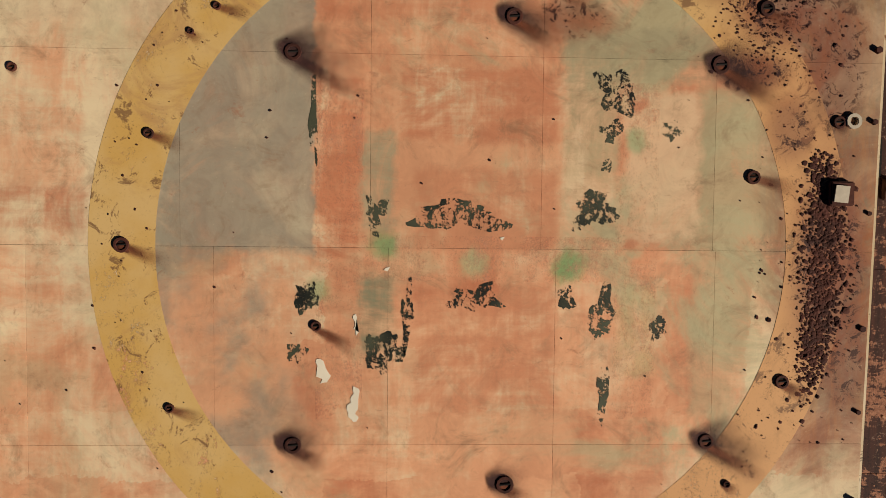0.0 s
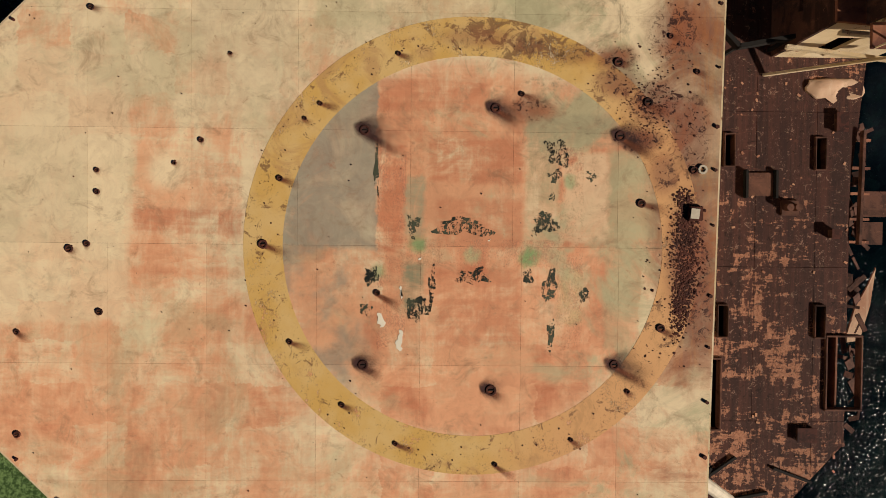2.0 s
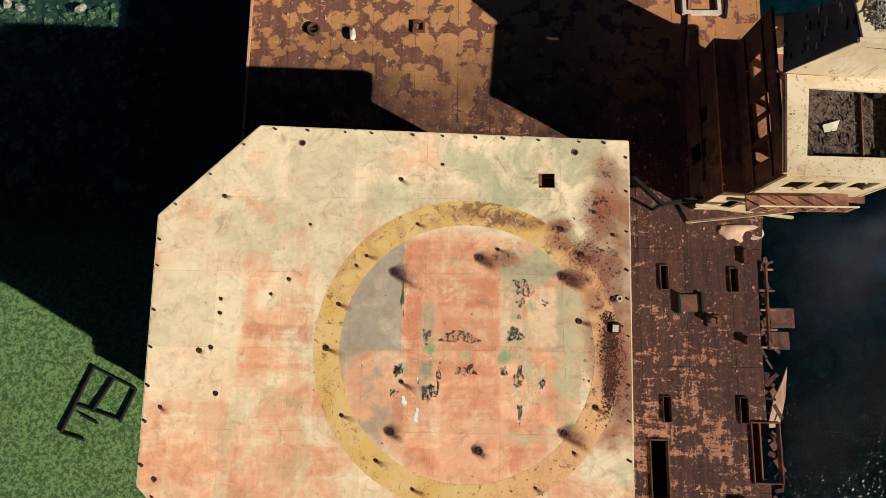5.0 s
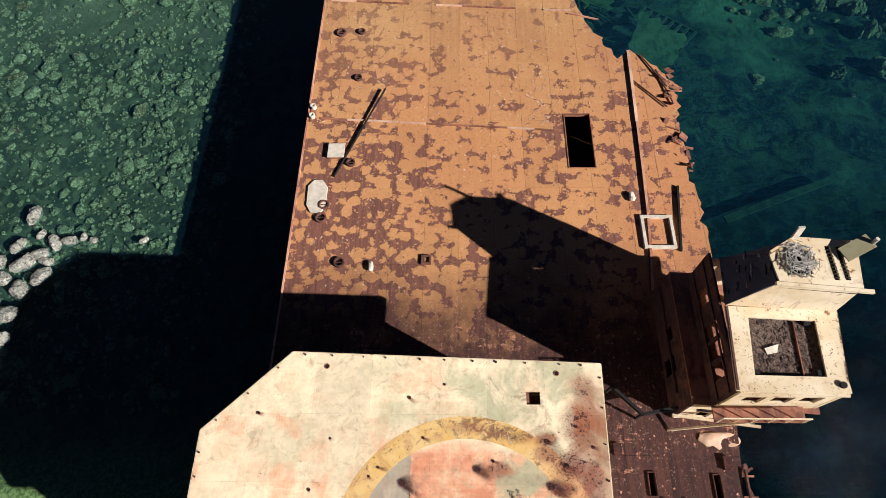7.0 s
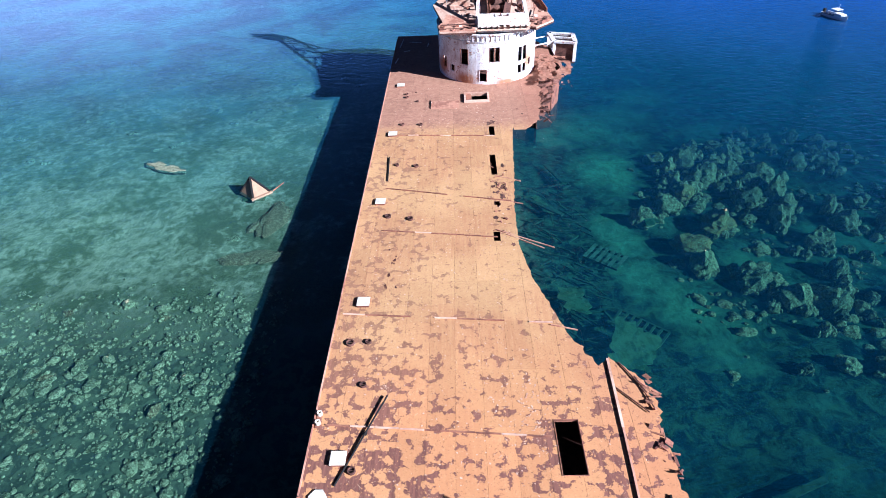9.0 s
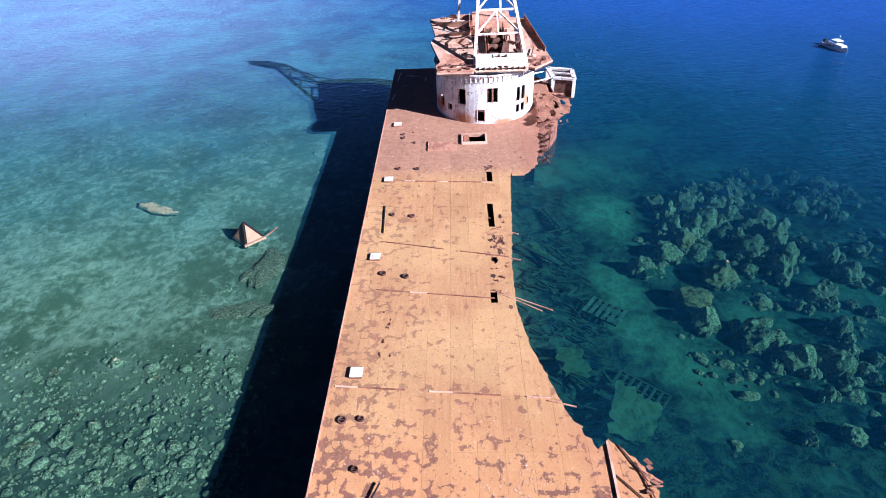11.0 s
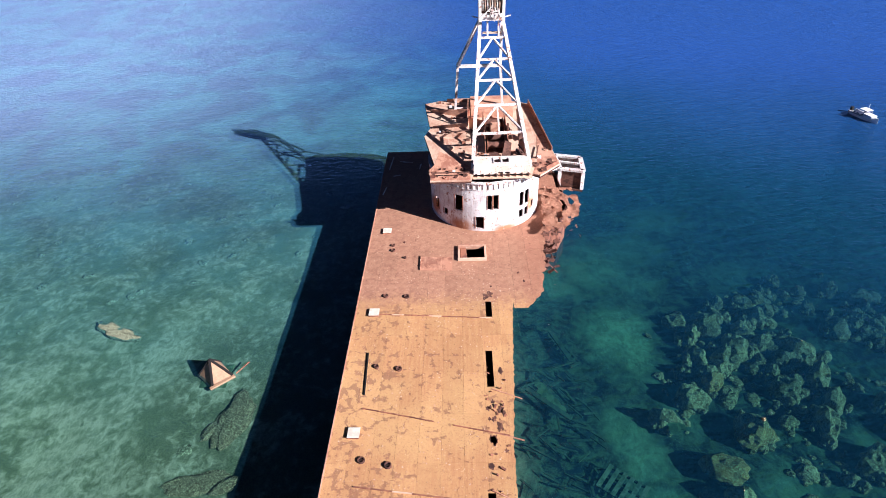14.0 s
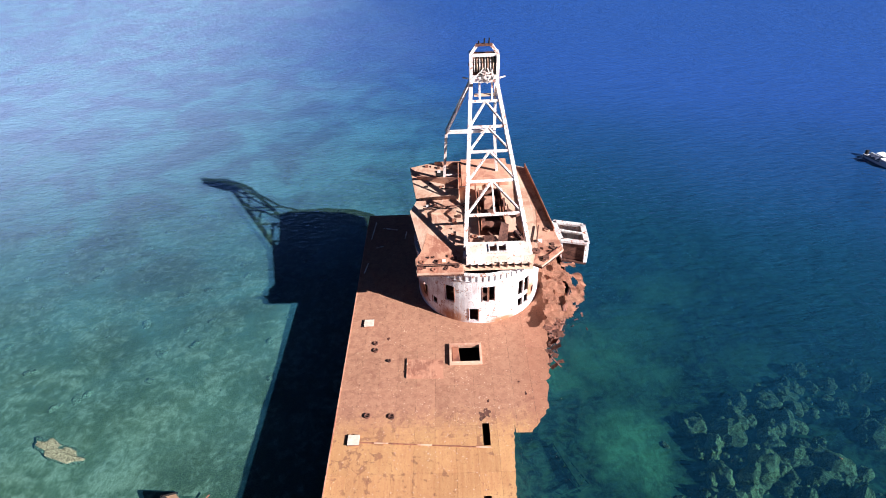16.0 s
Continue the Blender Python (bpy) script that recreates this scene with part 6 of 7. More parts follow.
def pedestal(parent):
    """Round wall built in cells, the openings left out."""
    openings = [(-10.8, -3.0, 7.5, 9.6), (1.0, 5.2, 10.9, 13.4), (6.8, 11.5, 10.9, 13.4), (-33, -24.5, 10.3, 13.0), (-63, -57, 8.9, 10.8), (-48.5, -43.5, 8.7, 9.8), (35.5, 41, 10.3, 12.8), (43, 49, 10.3, 12.8), (35.5, 41, 8.2, 9.7), (43, 48.5, 8.2, 9.7), (54, 58, 9.0, 10.2), (90, 98, 9, 11), (140, 150, 7.2, 9.4)]
    marks = sorted({a for o in openings for a in o[:2]} | set(range(-180, 180, 5)))
    zs = sorted({z for o in openings for z in o[2:]} | {DECK, PTOP})
    bm = bmesh.new()
    na, nz = len(marks), len(zs) - 1
    full = lambda i, j: 0 <= j < nz and not any(o[0] < mid_of(i) < o[1] and o[2] < (zs[j] + zs[j + 1]) / 2 < o[3] for o in openings)
    mid_of = lambda i: (marks[i % na] + (marks[(i + 1) % na] + (360 if i % na == na - 1 else 0))) / 2
    grid = {(s, i, j): bm.verts.new((PCX + r * math.sin(radians(marks[i])), PCY - r * math.cos(radians(marks[i])), zs[j])) for s, r in ((0, PR), (1, PR - 0.22)) for i in range(na) for j in range(nz + 1)}
    for i in range(na):
        k = (i + 1) % na
        for j in range(nz):
            if not full(i, j):
                continue
            for s in (0, 1):
                bm.faces.new((grid[s, i, j], grid[s, k, j], grid[s, k, j + 1], grid[s, i, j + 1]))
            for ni, nj, e0, e1 in ((i - 1, j, (i, j), (i, j + 1)), (i + 1, j, (k, j), (k, j + 1)), (i, j - 1, (i, j), (k, j)), (i, j + 1, (i, j + 1), (k, j + 1))):
                if not full(ni, nj):
                    bm.faces.new((grid[(0, *e0)], grid[(0, *e1)], grid[(1, *e1)], grid[(1, *e0)]))
    bmesh.ops.delete(bm, geom=[v for v in bm.verts if not v.link_faces], context="VERTS")
    bmesh.ops.recalc_face_normals(bm, faces=bm.faces[:])
    ped = part("pedestal", bm, M_PED, parent, "white pedestal wall with rusted window openings")
    for o in openings[:6]:
        for a in (o[0] - 0.4, o[1] + 0.4):
            s, c = math.sin(radians(a)), -math.cos(radians(a))
            part("window_frame", beamed((PCX + s * (PR + 0.02), PCY + c * (PR + 0.02), o[2]), (PCX + s * (PR + 0.02), PCY + c * (PR + 0.02), o[3]), 0.1, 0.1), M_RUST, ped)
    for z, h, r in ((PTOP - 0.2, 0.2, 0.22), (PTOP - 1.3, 0.1, 0.1)):
        bm = bmesh.new()
        ring(bm, (PCX, PCY), PR + 0.003, PR + r, z, z + h, 72)
        part("rim", bm, M_WHITE, ped)
    for i in range(40):
        a = radians(-100 + 5.1 * i)
        s, c = math.sin(a), -math.cos(a)
        part("rim_bracket", beamed((PCX + s * (PR + 0.08), PCY + c * (PR + 0.08), PTOP - 1.15), (PCX + s * (PR + 0.08), PCY + c * (PR + 0.08), PTOP - 0.25), 0.07, 0.12), M_WHITE, ped)
    bm = bmesh.new()
    ring(bm, (PCX, PCY), 0.01, PR - 0.3, DECK + 0.02, DECK + 0.06, 48)
    part("inner_floor", bm, M_DARKRUST, ped)


pedestal(crane)


def pz(y):
    return 16.5 + 0.05 * (y - 100)


def sloped(pts, t0, t1):
    """A plate that follows the slope of the crane's platform."""
    bm = bmesh.new()
    lo = [bm.verts.new((x, y, pz(y) + t0)) for x, y in pts]
    hi = [bm.verts.new((x, y, pz(y) + t1)) for x, y in pts]
    bm.faces.new(lo[::-1])
    bm.faces.new(hi)
    for i in range(len(pts)):
        j = (i + 1) % len(pts)
        bm.faces.new((lo[i], lo[j], hi[j], hi[i]))
    bmesh.ops.recalc_face_normals(bm, faces=bm.faces[:])
    return bm


PLATFORM = [(-1.8, 99.6), (4.2, 99.6), (4.4, 101.0), (13.4, 101.0), (14.3, 100.4), (17.6, 103.6), (17.0, 108.0), (14.9, 124.5), (11.6, 126.2), (6.1, 127.0), (-0.5, 126.8), (-3.6, 125.6), (-2.3, 116.0), (-3.2, 113.4), (-1.3, 104.2), (-2.1, 102.6)]
# the machinery pit splits the platform
PIT = (6.7, 10.1, 107.2, 118.5)
plat = part("platform", sloped(PLATFORM, -0.5, -0.25), M_DARKRUST, crane)
bm = bmesh.new()
for r in cut_rects((-5, 19, 99, 128), [PIT]):
    poly = clip_rect(PLATFORM, *r)
    if poly:
        b2 = sloped(poly, -0.24, 0.0)
        tmp = bpy.data.meshes.new("tmp")
        b2.to_mesh(tmp)
        b2.free()
        bm.from_mesh(tmp)
        bpy.data.meshes.remove(tmp)
part("platform_top", bm, M_TAN, crane, "pinkish tan rusted platform plating")
# upstands, wedge-shaped stiffeners and side coamings
def fin(p, q, h0, h1, w, material, name="stiffener"):
    bm = bmesh.new()
    p, q = Vector((*p, pz(p[1]))), Vector((*q, pz(q[1])))
    s = (q - p).cross(Vector((0, 0, 1))).normalized() * w / 2
    a = [bm.verts.new(v) for v in (p + s, q + s, q + s + Vector((0, 0, h1)), p + s + Vector((0, 0, h0)), p - s, q - s, q - s + Vector((0, 0, h1)), p - s + Vector((0, 0, h0)))]
    for f in ((0, 1, 2, 3), (7, 6, 5, 4), (0, 4, 5, 1), (1, 5, 6, 2), (2, 6, 7, 3), (3, 7, 4, 0)):
        bm.faces.new([a[i] for i in f])
    part(name, bm, material, crane)


part("side_plating", sloped([(13.3, 101.1), (14.4, 100.5), (17.5, 103.6), (16.9, 108.0), (14.8, 124.4), (13.7, 124.4), (15.1, 113.0), (14.3, 104.4)], 0.004, 0.03), M_PINK, crane)
part("front_plating", sloped([(-1.7, 99.7), (4.1, 99.7), (4.1, 103.4), (-0.6, 108.2), (-1.2, 104.4), (-2.0, 102.6)], 0.004, 0.03), M_PINK, crane)
fin((-2.0, 113.2), (3.6, 112.4), 0.3, 0.9, 0.12, M_TAN)
fin((-1.9, 116.4), (4.0, 116.0), 0.3, 0.9, 0.12, M_TAN)
fin((-2.4, 122.2), (4.4, 119.6), 0.5, 1.5, 0.12, M_PINK)
fin((4.0, 116.0), (4.2, 124.0), 1.2, 1.6, 0.12, M_PINK)
fin((6.6, 107.2), (6.6, 118.5), 1.3, 1.6, 0.14, M_RUST)
fin((10.2, 107.2), (10.2, 118.5), 1.3, 1.6, 0.14, M_RUST)
fin((14.6, 101.5), (17.2, 104.0), 0.3, 0.3, 0.1, M_RUST)
fin((16.9, 107.5), (14.8, 124.3), 0.7, 0.9, 0.12, M_RUST)
fin((12.6, 106.0), (13.4, 122.0), 0.5, 0.5, 0.1, M_RUST)
fin((0.4, 126.2), (11.4, 125.9), 0.6, 0.6, 0.1, M_PINK)
part("rear_house", sloped([(4.6, 119.6), (11.8, 119.6), (11.8, 125.4), (4.6, 125.4)], 0.0, 1.3), M_PINK, crane)
part("rear_hatch", sloped([(0.6, 122.5), (2.2, 122.5), (2.2, 124.4), (0.6, 124.4)], 0.004, 0.04), M_BLACK, crane)
# front cab wall with two small windows
bm = bmesh.new()
wall(bm, "y", 101.0, 101.15, 4.6, 12.9, 15.7, 17.9, [(8.2, 8.9, 16.3, 16.9), (9.2, 9.9, 16.3, 16.9)])
part("cab_front", bm, M_WORN, crane)
bm = bmesh.new()
for r in cut_rects((4.6, 12.9, 101.15, 104.2), [(7.7, 8.6, 102.0, 103.4), (8.9, 9.8, 102.0, 103.4)]):
    box(bm, *r, 17.75, 17.9)
part("cab_roof", bm, M_WORN, crane, "white cab roof with two open lights")
for x in (4.6, 12.78):
    part("cab_side", walled("x", x, x + 0.12, 101.15, 104.2, 16.5, 17.75), M_WHITE, crane)
# winches and gear in the pit
for y, z, r in ((109.0, 17.4, 0.9), (111.6, 17.6, 1.0), (114.4, 17.6, 0.8), (117.0, 17.8, 0.7)):
    d = part("winch_drum", tubed((6.9, y, z), (9.9, y, z), r * 0.6, 18), M_DARKRUST, crane)
    for x in (6.95, 9.75):
        bm = bmesh.new()
        tube(bm, (x, y, z), (x + 0.12, y, z), r, 24)
        part("drum_flange", bm, M_RUST, d)
d = part("gear_wheel", tubed((10.3, 112.6, 18.4), (10.55, 112.6, 18.4), 0.95, 28), M_DARKRUST, crane)
part("gear_hub", tubed((10.2, 112.6, 18.4), (10.75, 112.6, 18.4), 0.25, 14), M_BLACK, d)
part("pit_block", boxed(7.6, 9.2, 112.8, 113.6, 16.9, 19.3, bevel=0.05), M_PINK, crane)
wk = random.Random(31)
for i in range(34):
    x, y = wk.choice(((wk.uniform(-1.5, 3.9), wk.uniform(100.2, 103)), (wk.uniform(10.8, 16.2), wk.uniform(101.4, 108)), (wk.uniform(4.8, 12.6), wk.uniform(104.3, 107))))
    s = wk.uniform(0.15, 0.45)
    z = pz(y)
    if wk.random() < 0.5:
        part("fitting", boxed(x - s, x + s, y - s * 0.6, y + s * 0.6, z - 0.02, z + s * wk.uniform(0.4, 1.2), bevel=0.03), wk.choice((M_RUST, M_DARKRUST, M_PINK, M_WHITE)), crane)
    else:
        bm = bmesh.new()
        ring(bm, (x, y), s * 0.55, s, z - 0.02, z + 0.18, 14)
        part("collar", bm, wk.choice((M_RUST, M_DARKRUST, M_PINK)), crane)

for i in range(52):
    x, y = wk.choice(((wk.uniform(-1.5, 3.9), wk.uniform(100.2, 102.6)), (wk.uniform(10.8, 16.4), wk.uniform(101.6, 109)), (wk.uniform(4.8, 12.4), wk.uniform(104.4, 107)), (wk.uniform(-2.2, 6.0), wk.uniform(119.5, 126)), (wk.uniform(10.6, 14), wk.uniform(108, 120)), (wk.uniform(-1.2, 5.8), wk.uniform(103, 117))))
    s = wk.uniform(0.08, 0.26)
    z = pz(y)
    part("fitting", boxed(x - s * wk.uniform(0.5, 1.6), x + s, y - s, y + s * wk.uniform(0.4, 1.4), z - 0.02, z + s * wk.uniform(0.5, 2.0)), wk.choice((M_RUST, M_DARKRUST, M_WHITE, M_BLACK, M_TAN)), crane)
for x, y, r, tilt in ((12.0, 106.2, 0.95, 0.5), (11.4, 104.9, 0.6, 0.2), (13.9, 103.2, 0.55, 0.15), (4.9, 105.8, 0.8, 1.2), (16.2, 103.9, 0.35, 0.1), (11.0, 111.8, 0.8, 1.35)):
    bm = bmesh.new()
    ring(bm, (0, 0), r * 0.25, r, -0.09, 0.09, 24)
    bm.transform(Matrix.Translation((x, y, pz(y) + 0.15 + r * math.sin(tilt) * 0.9)) @ Matrix.Rotation(tilt, 4, "Y"))
    w = part("loose_wheel", bm, M_DARKRUST, crane)
for quad in (((8.8, 104.4, 17.0), (10.2, 104.6, 17.1), (10.6, 107.2, 18.6), (9.6, 107.4, 18.9)), ((7.2, 104.4, 17.9), (8.6, 104.6, 17.9), (8.4, 106.2, 17.5), (7.0, 106.0, 17.6)), ((12.0, 110.6, 17.4), (13.2, 111.4, 17.5), (13.2, 112.2, 18.4), (12.4, 112.0, 18.3))):
    part("bent_plate", slabbed(quad, 0.06), M_DARKRUST, crane)
for a, b in (((5.0, 104.4, 18.0), (5.3, 107.2, 18.2)), ((12.4, 104.3, 18.2), (11.6, 107.0, 18.3)), ((14.2, 105.0, 17.2), (14.9, 108.6, 17.3)), ((-1.6, 100.3, 17.4), (4.0, 100.3, 17.4)), ((-1.2, 113.4, 17.6), (5.6, 112.9, 18.4)), ((1.2, 118.4, 17.9), (5.9, 118.0, 18.5))):
    part("loose_pipe", tubed(a, b, 0.1, 8), M_DARKRUST, crane)
for x in (7.6, 8.7, 9.9):
    part("light_bar", beamed((x, 101.9, 17.96), (x, 103.5, 17.96), 0.12, 0.14), M_WHITE, crane)
for y in (101.9, 103.5):
    part("light_bar", beamed((7.6, y, 17.98), (9.9, y, 17.98), 0.12, 0.14), M_WHITE, crane)
for i in range(9):
    x = 5.0 + 0.95 * i
    part("cab_bracket", boxed(x, x + 0.12, 100.55, 101.0, 16.35, 16.75), M_DARKRUST, crane)
part("cab_ledge", boxed(4.4, 13.2, 100.3, 101.0, 16.2, 16.34), M_TAN, crane)
part("cab_roll", tubed((4.7, 101.3, 17.85), (12.8, 101.3, 17.85), 0.2, 12), M_WORN, crane)

# lattice mast
FL0, FL1 = Vector((4.5, 102.2, 16.7)), Vector((6.22, 122.5, 31.1))
FR0, FR1 = Vector((13.1, 102.6, 16.7)), Vector((10.3, 122.5, 31.1))
FL2, FR2 = FL0.lerp(FL1, 1.09), FR0.lerp(FR1, 1.09)
mast = part("mast_leg", beamed(FL0, FL2, 0.52, 0.5), M_MAST, crane, "chalky white mast leg")
part("mast_leg", beamed(FR0, FR2, 0.52, 0.5), M_MAST, crane, "chalky white mast leg")
LV = [0.244, 0.443, 0.625, 0.782, 0.95]
for i, t in enumerate(LV):
    a, b = FL0.lerp(FL1, t), FR0.lerp(FR1, t)
    part("mast_rung", beamed(a, b, 0.32, 0.32), M_MAST, crane)
    if i + 1 < len(LV):
        c = FL0.lerp(FL1, LV[i + 1]).lerp(FR0.lerp(FR1, LV[i + 1]), 0.5)
        for e in (a, b):
            part("mast_brace", beamed(e + (c - e) * 0.02, c - (c - e) * 0.02, 0.26, 0.26), M_MAST, crane)
a0 = FL0.lerp(FL1, LV[0]).lerp(FR0.lerp(FR1, LV[0]), 0.5)
a1 = FL0.lerp(FL1, LV[1]).lerp(FR0.lerp(FR1, LV[1]), 0.5)
part("mast_brace", beamed(a0, a1, 0.24, 0.24), M_MAST, crane)
# head with its sheaves
HEAD = Matrix.Translation((8.18, 123.5, 35.1)) @ Matrix.Scale(1.12, 4) @ Matrix.Translation((-7.6, -114.2, -38.0))


def head_part(name, bm, material, parent):
    bm.transform(HEAD)
    return part(name, bm, material, parent)


for x in (7.0, 8.6):
    head_part("head_post", beamed((x, 113.0, 33.6), (x, 114.1, 36.2), 0.24, 0.24), M_MAST, crane)
head_part("walk_board", boxed(6.3, 9.0, 113.2, 114.0, 34.1, 34.2), M_TAN, crane)
for x in (5.72, 9.1):
    head_part("head_cheek", prismed([(x, 113.2), (x + 0.4, 113.2), (x + 0.4, 115.3), (x, 115.3)], 35.8, 39.4), M_MAST, crane)
head_part("head_plate", boxed(6.12, 9.1, 113.25, 113.4, 35.9, 36.9), M_MAST, crane)
head_part("head_plate", boxed(6.12, 9.1, 115.1, 115.25, 35.9, 39.2), M_DARKRUST, crane)
head_part("head_brace", beamed((5.92, 114.2, 39.3), (6.7, 114.2, 40.4), 0.4, 0.4), M_MAST, crane)
head_part("head_brace", beamed((9.3, 114.2, 39.3), (8.5, 114.2, 40.4), 0.4, 0.4), M_MAST, crane)
head_part("head_top", beamed((6.12, 113.6, 39.3), (9.1, 113.6, 39.3), 0.4, 0.3), M_MAST, crane)
head_part("head_cap", beamed((6.6, 114.2, 40.4), (8.6, 114.2, 40.4), 0.5, 0.25), M_DARKRUST, crane)
for x in (6.9, 7.6, 8.2):
    head_part("head_lamp", tubed((x, 114.2, 40.4), (x + 0.05, 114.2, 40.9 + 0.3 * (x > 7.5)), 0.09, 8), M_BLACK, crane)
for i in range(8):
    x = 6.3 + 0.34 * i
    s = head_part("sheave", tubed((x, 114.2, 38.0), (x + 0.12, 114.2, 38.0), 0.95, 24), M_TAN if i % 2 else M_MAST, crane)
    head_part("rope", beamed((x + 0.22, 113.35, 36.9), (x + 0.22, 113.3, 39.0), 0.07, 0.07), M_BLACK, s)
head_part("head_axle", tubed((5.6, 114.2, 38.0), (9.6, 114.2, 38.0), 0.16, 12), M_RUST, crane)
rg = random.Random(8)
bm = bmesh.new()
for i in range(26):
    c = Vector((rg.gauss(7.8, 0.5), rg.uniform(113.0, 113.3), rg.uniform(36.2, 37.6)))
    d = Vector((rg.gauss(0, 0.25), rg.gauss(0, 0.1), rg.gauss(0, 0.25)))
    beam(bm, c - d, c + d, rg.uniform(0.1, 0.3), 0.1)
head_part("torn_sheet", bm, M_MAST, crane)
for x, s in ((5.6, -1), (9.6, 1)):
    head_part("head_ear", beamed((x, 114.0, 36.2), (x + 0.75 * s, 114.0, 36.4), 0.25, 0.14), M_MAST, crane)
# back stays
BL0, BL1 = Vector((1.9, 122.0, 17.3)), Vector((2.5, 121.0, 25.8))
BR0, BR1 = Vector((10.2, 122.0, 17.3)), Vector((9.6, 121.0, 25.8))
for a, b, w in ((BL0, BL1, 0.42), (BR0, BR1, 0.42), (BL1 + Vector((0, 0, 0.2)), BR1 + Vector((0, 0, 0.2)), 0.45), (BL1 + Vector((0, -0.3, 0.4)), Vector((6.5, 124.0, 33.0)), 0.42), (BR1 + Vector((0, -0.3, 0.4)), Vector((9.9, 124.0, 33.0)), 0.42)):
    part("back_leg", beamed(a, b, w, w), M_MAST, crane)
part("back_brace", beamed((2.1, 121.8, 18.4), (9.9, 121.8, 18.4), 0.2, 0.2), M_MAST, crane)

for a, b in (((-10.6, 121.0), (-10.2, 126.0)), ((-9.6, 118.5), (-8.4, 118.9)), ((-10.9, 112.0), (-10.5, 114.5)), ((-8.8, 124.2), (-6.4, 123.6)), ((-5.0, 121.0), (-4.8, 123.0))):
    solid("loose_bar", beamed((*a, DECK + 0.08), (*b, DECK + 0.08), 0.16, 0.14), M_WORN, (*a, DECK), "pale steel bar lying on the shaded foredeck", "bar", "foredeck bars")

# white tank frame outboard of the crane
t = thing("tank_frame", (22.3, 116.5, 2.0), "open white-painted steel box frame on the ship's side", "frame")
C4 = [(20.2, 117.1), (24.1, 116.0), (24.4, 121.0), (19.8, 122.4)]
for i in range(4):
    a, b = C4[i], C4[(i + 1) % 4]
    part("post", beamed((*a, 4.9), (*a, 8.32), 0.6, 0.6), M_WHITE, t)
    part("top_rail", beamed((*a, 8.5), (*b, 8.5), 0.85, 0.35), M_WHITE, t)
    # dark front panel added to stand for the frame's shaded inside
    if i == 0:
        part("panel", beamed((*a, 6.6), (*b, 6.6), 0.1, 3.0), M_DARKRUST, t)
    if i in (1, 2):
        part("panel", beamed((*a, 6.8), (*b, 6.8), 0.1, 3.0), M_WHITE, t)
part("cross_rail", beamed((20.4, 119.8, 8.52), (23.8, 118.6, 8.52), 0.4, 0.3), M_WHITE, t)
part("floor", prismed([(14.5, 113.0), (20.4, 116.6), (24.2, 115.5), (24.8, 121.4), (20.0, 122.9), (14.5, 121.0)], 4.6, 4.9), M_DARKRUST, t)
for a, b in (((15.6, 114.6, 8.6), (19.9, 117.4, 8.4)), ((16.0, 119.8, 8.3), (19.5, 121.6, 8.2))):
    part("strut", beamed(a, b, 0.2, 0.2), M_WHITE, t)
def inside(x, y, poly):
    odd = False
    for i, (bx, by) in enumerate(poly):
        ax, ay = poly[i - 1]
        if (ay > y) != (by > y) and x < ax + (bx - ax) * (y - ay) / (by - ay):
            odd = not odd
    return odd


SPONSON = [(14.9, 98.0), (16.6, 98.6), (19.3, 100.8), (21.4, 104.6), (22.3, 108.0), (21.4, 113.0), (16.6, 112.0), (15.4, 106.0)]
bm = bmesh.new()
cells, dots = {}, 0.24
for i in range(36):
    for j in range(68):
        x, y = 14.6 + dots * i, 97.6 + dots * j
        if inside(x + 0.4 * noise.noise(Vector((x, y, 2.0))), y + 0.4 * noise.noise(Vector((x, y, 5.0))), SPONSON) and noise.noise(Vector((x * 0.75, y * 0.5, 1.0))) + 0.02 * (x - 17) < 0.24:
            cells[i, j] = True
corner = {}
for i, j in cells:
    for q in ((i, j), (i + 1, j), (i + 1, j + 1), (i, j + 1)):
        if q not in corner:
            x, y = 14.6 + dots * q[0], 97.6 + dots * q[1]
            z = 8.3 - 0.19 * (x - 15) + 0.35 * noise.noise(Vector((x * 0.45, y * 0.45, 0.3))) + 0.12 * noise.noise(Vector((x * 1.7, y * 1.7, 0.7)))
            corner[q] = bm.verts.new((x + 0.12 * noise.noise(Vector((x * 2, y * 2, 9))), y + 0.12 * noise.noise(Vector((x * 2, y * 2, 4))), z))
    bm.faces.new([corner[q] for q in ((i, j), (i + 1, j), (i + 1, j + 1), (i, j + 1))])
bmesh.ops.solidify(bm, geom=bm.faces[:], thickness=0.1)
bmesh.ops.recalc_face_normals(bm, faces=bm.faces[:])
solid("collapsed_sponson", bm, M_SPONSON, (18, 104, 6.0), "collapsed rusty side plating full of holes", "wreckage")

# ---- shallows: stones, boulders, sunken wreckage ----
rs = random.Random(77)
K1 = [stone_data(rs, 1) for _ in range(10)]
K2 = [stone_data(rs, 2) for _ in range(10)]
K3 = [stone_data(rs, 3, 0.85) for _ in range(8)]
spots = []
while len(spots) < 7500:
    x, y = rs.uniform(-66, -20), rs.uniform(9, 62)
    d = smooth(y, 60, 46) * (0.45 + 0.55 * noise.noise(Vector((x * 0.12, y * 0.12, 0))) + 0.3)
    if rs.random() < d:
        spots.append((x, y, min(0.75, 0.06 + rs.expovariate(9.0))))
scatter("seabed_stones", [s for s in spots if s[2] < 0.55], K1, M_ROCK, "countless weedy stones strewn over the shallow seabed", "stones", lambda x, y: bed(x, y) + 0.05, rs)
scatter("seabed_stones", [s for s in spots if s[2] >= 0.55], K2, M_ROCK, "larger weedy stones in the shallows", "stones", lambda x, y: bed(x, y) + 0.1, rs)
spots = []
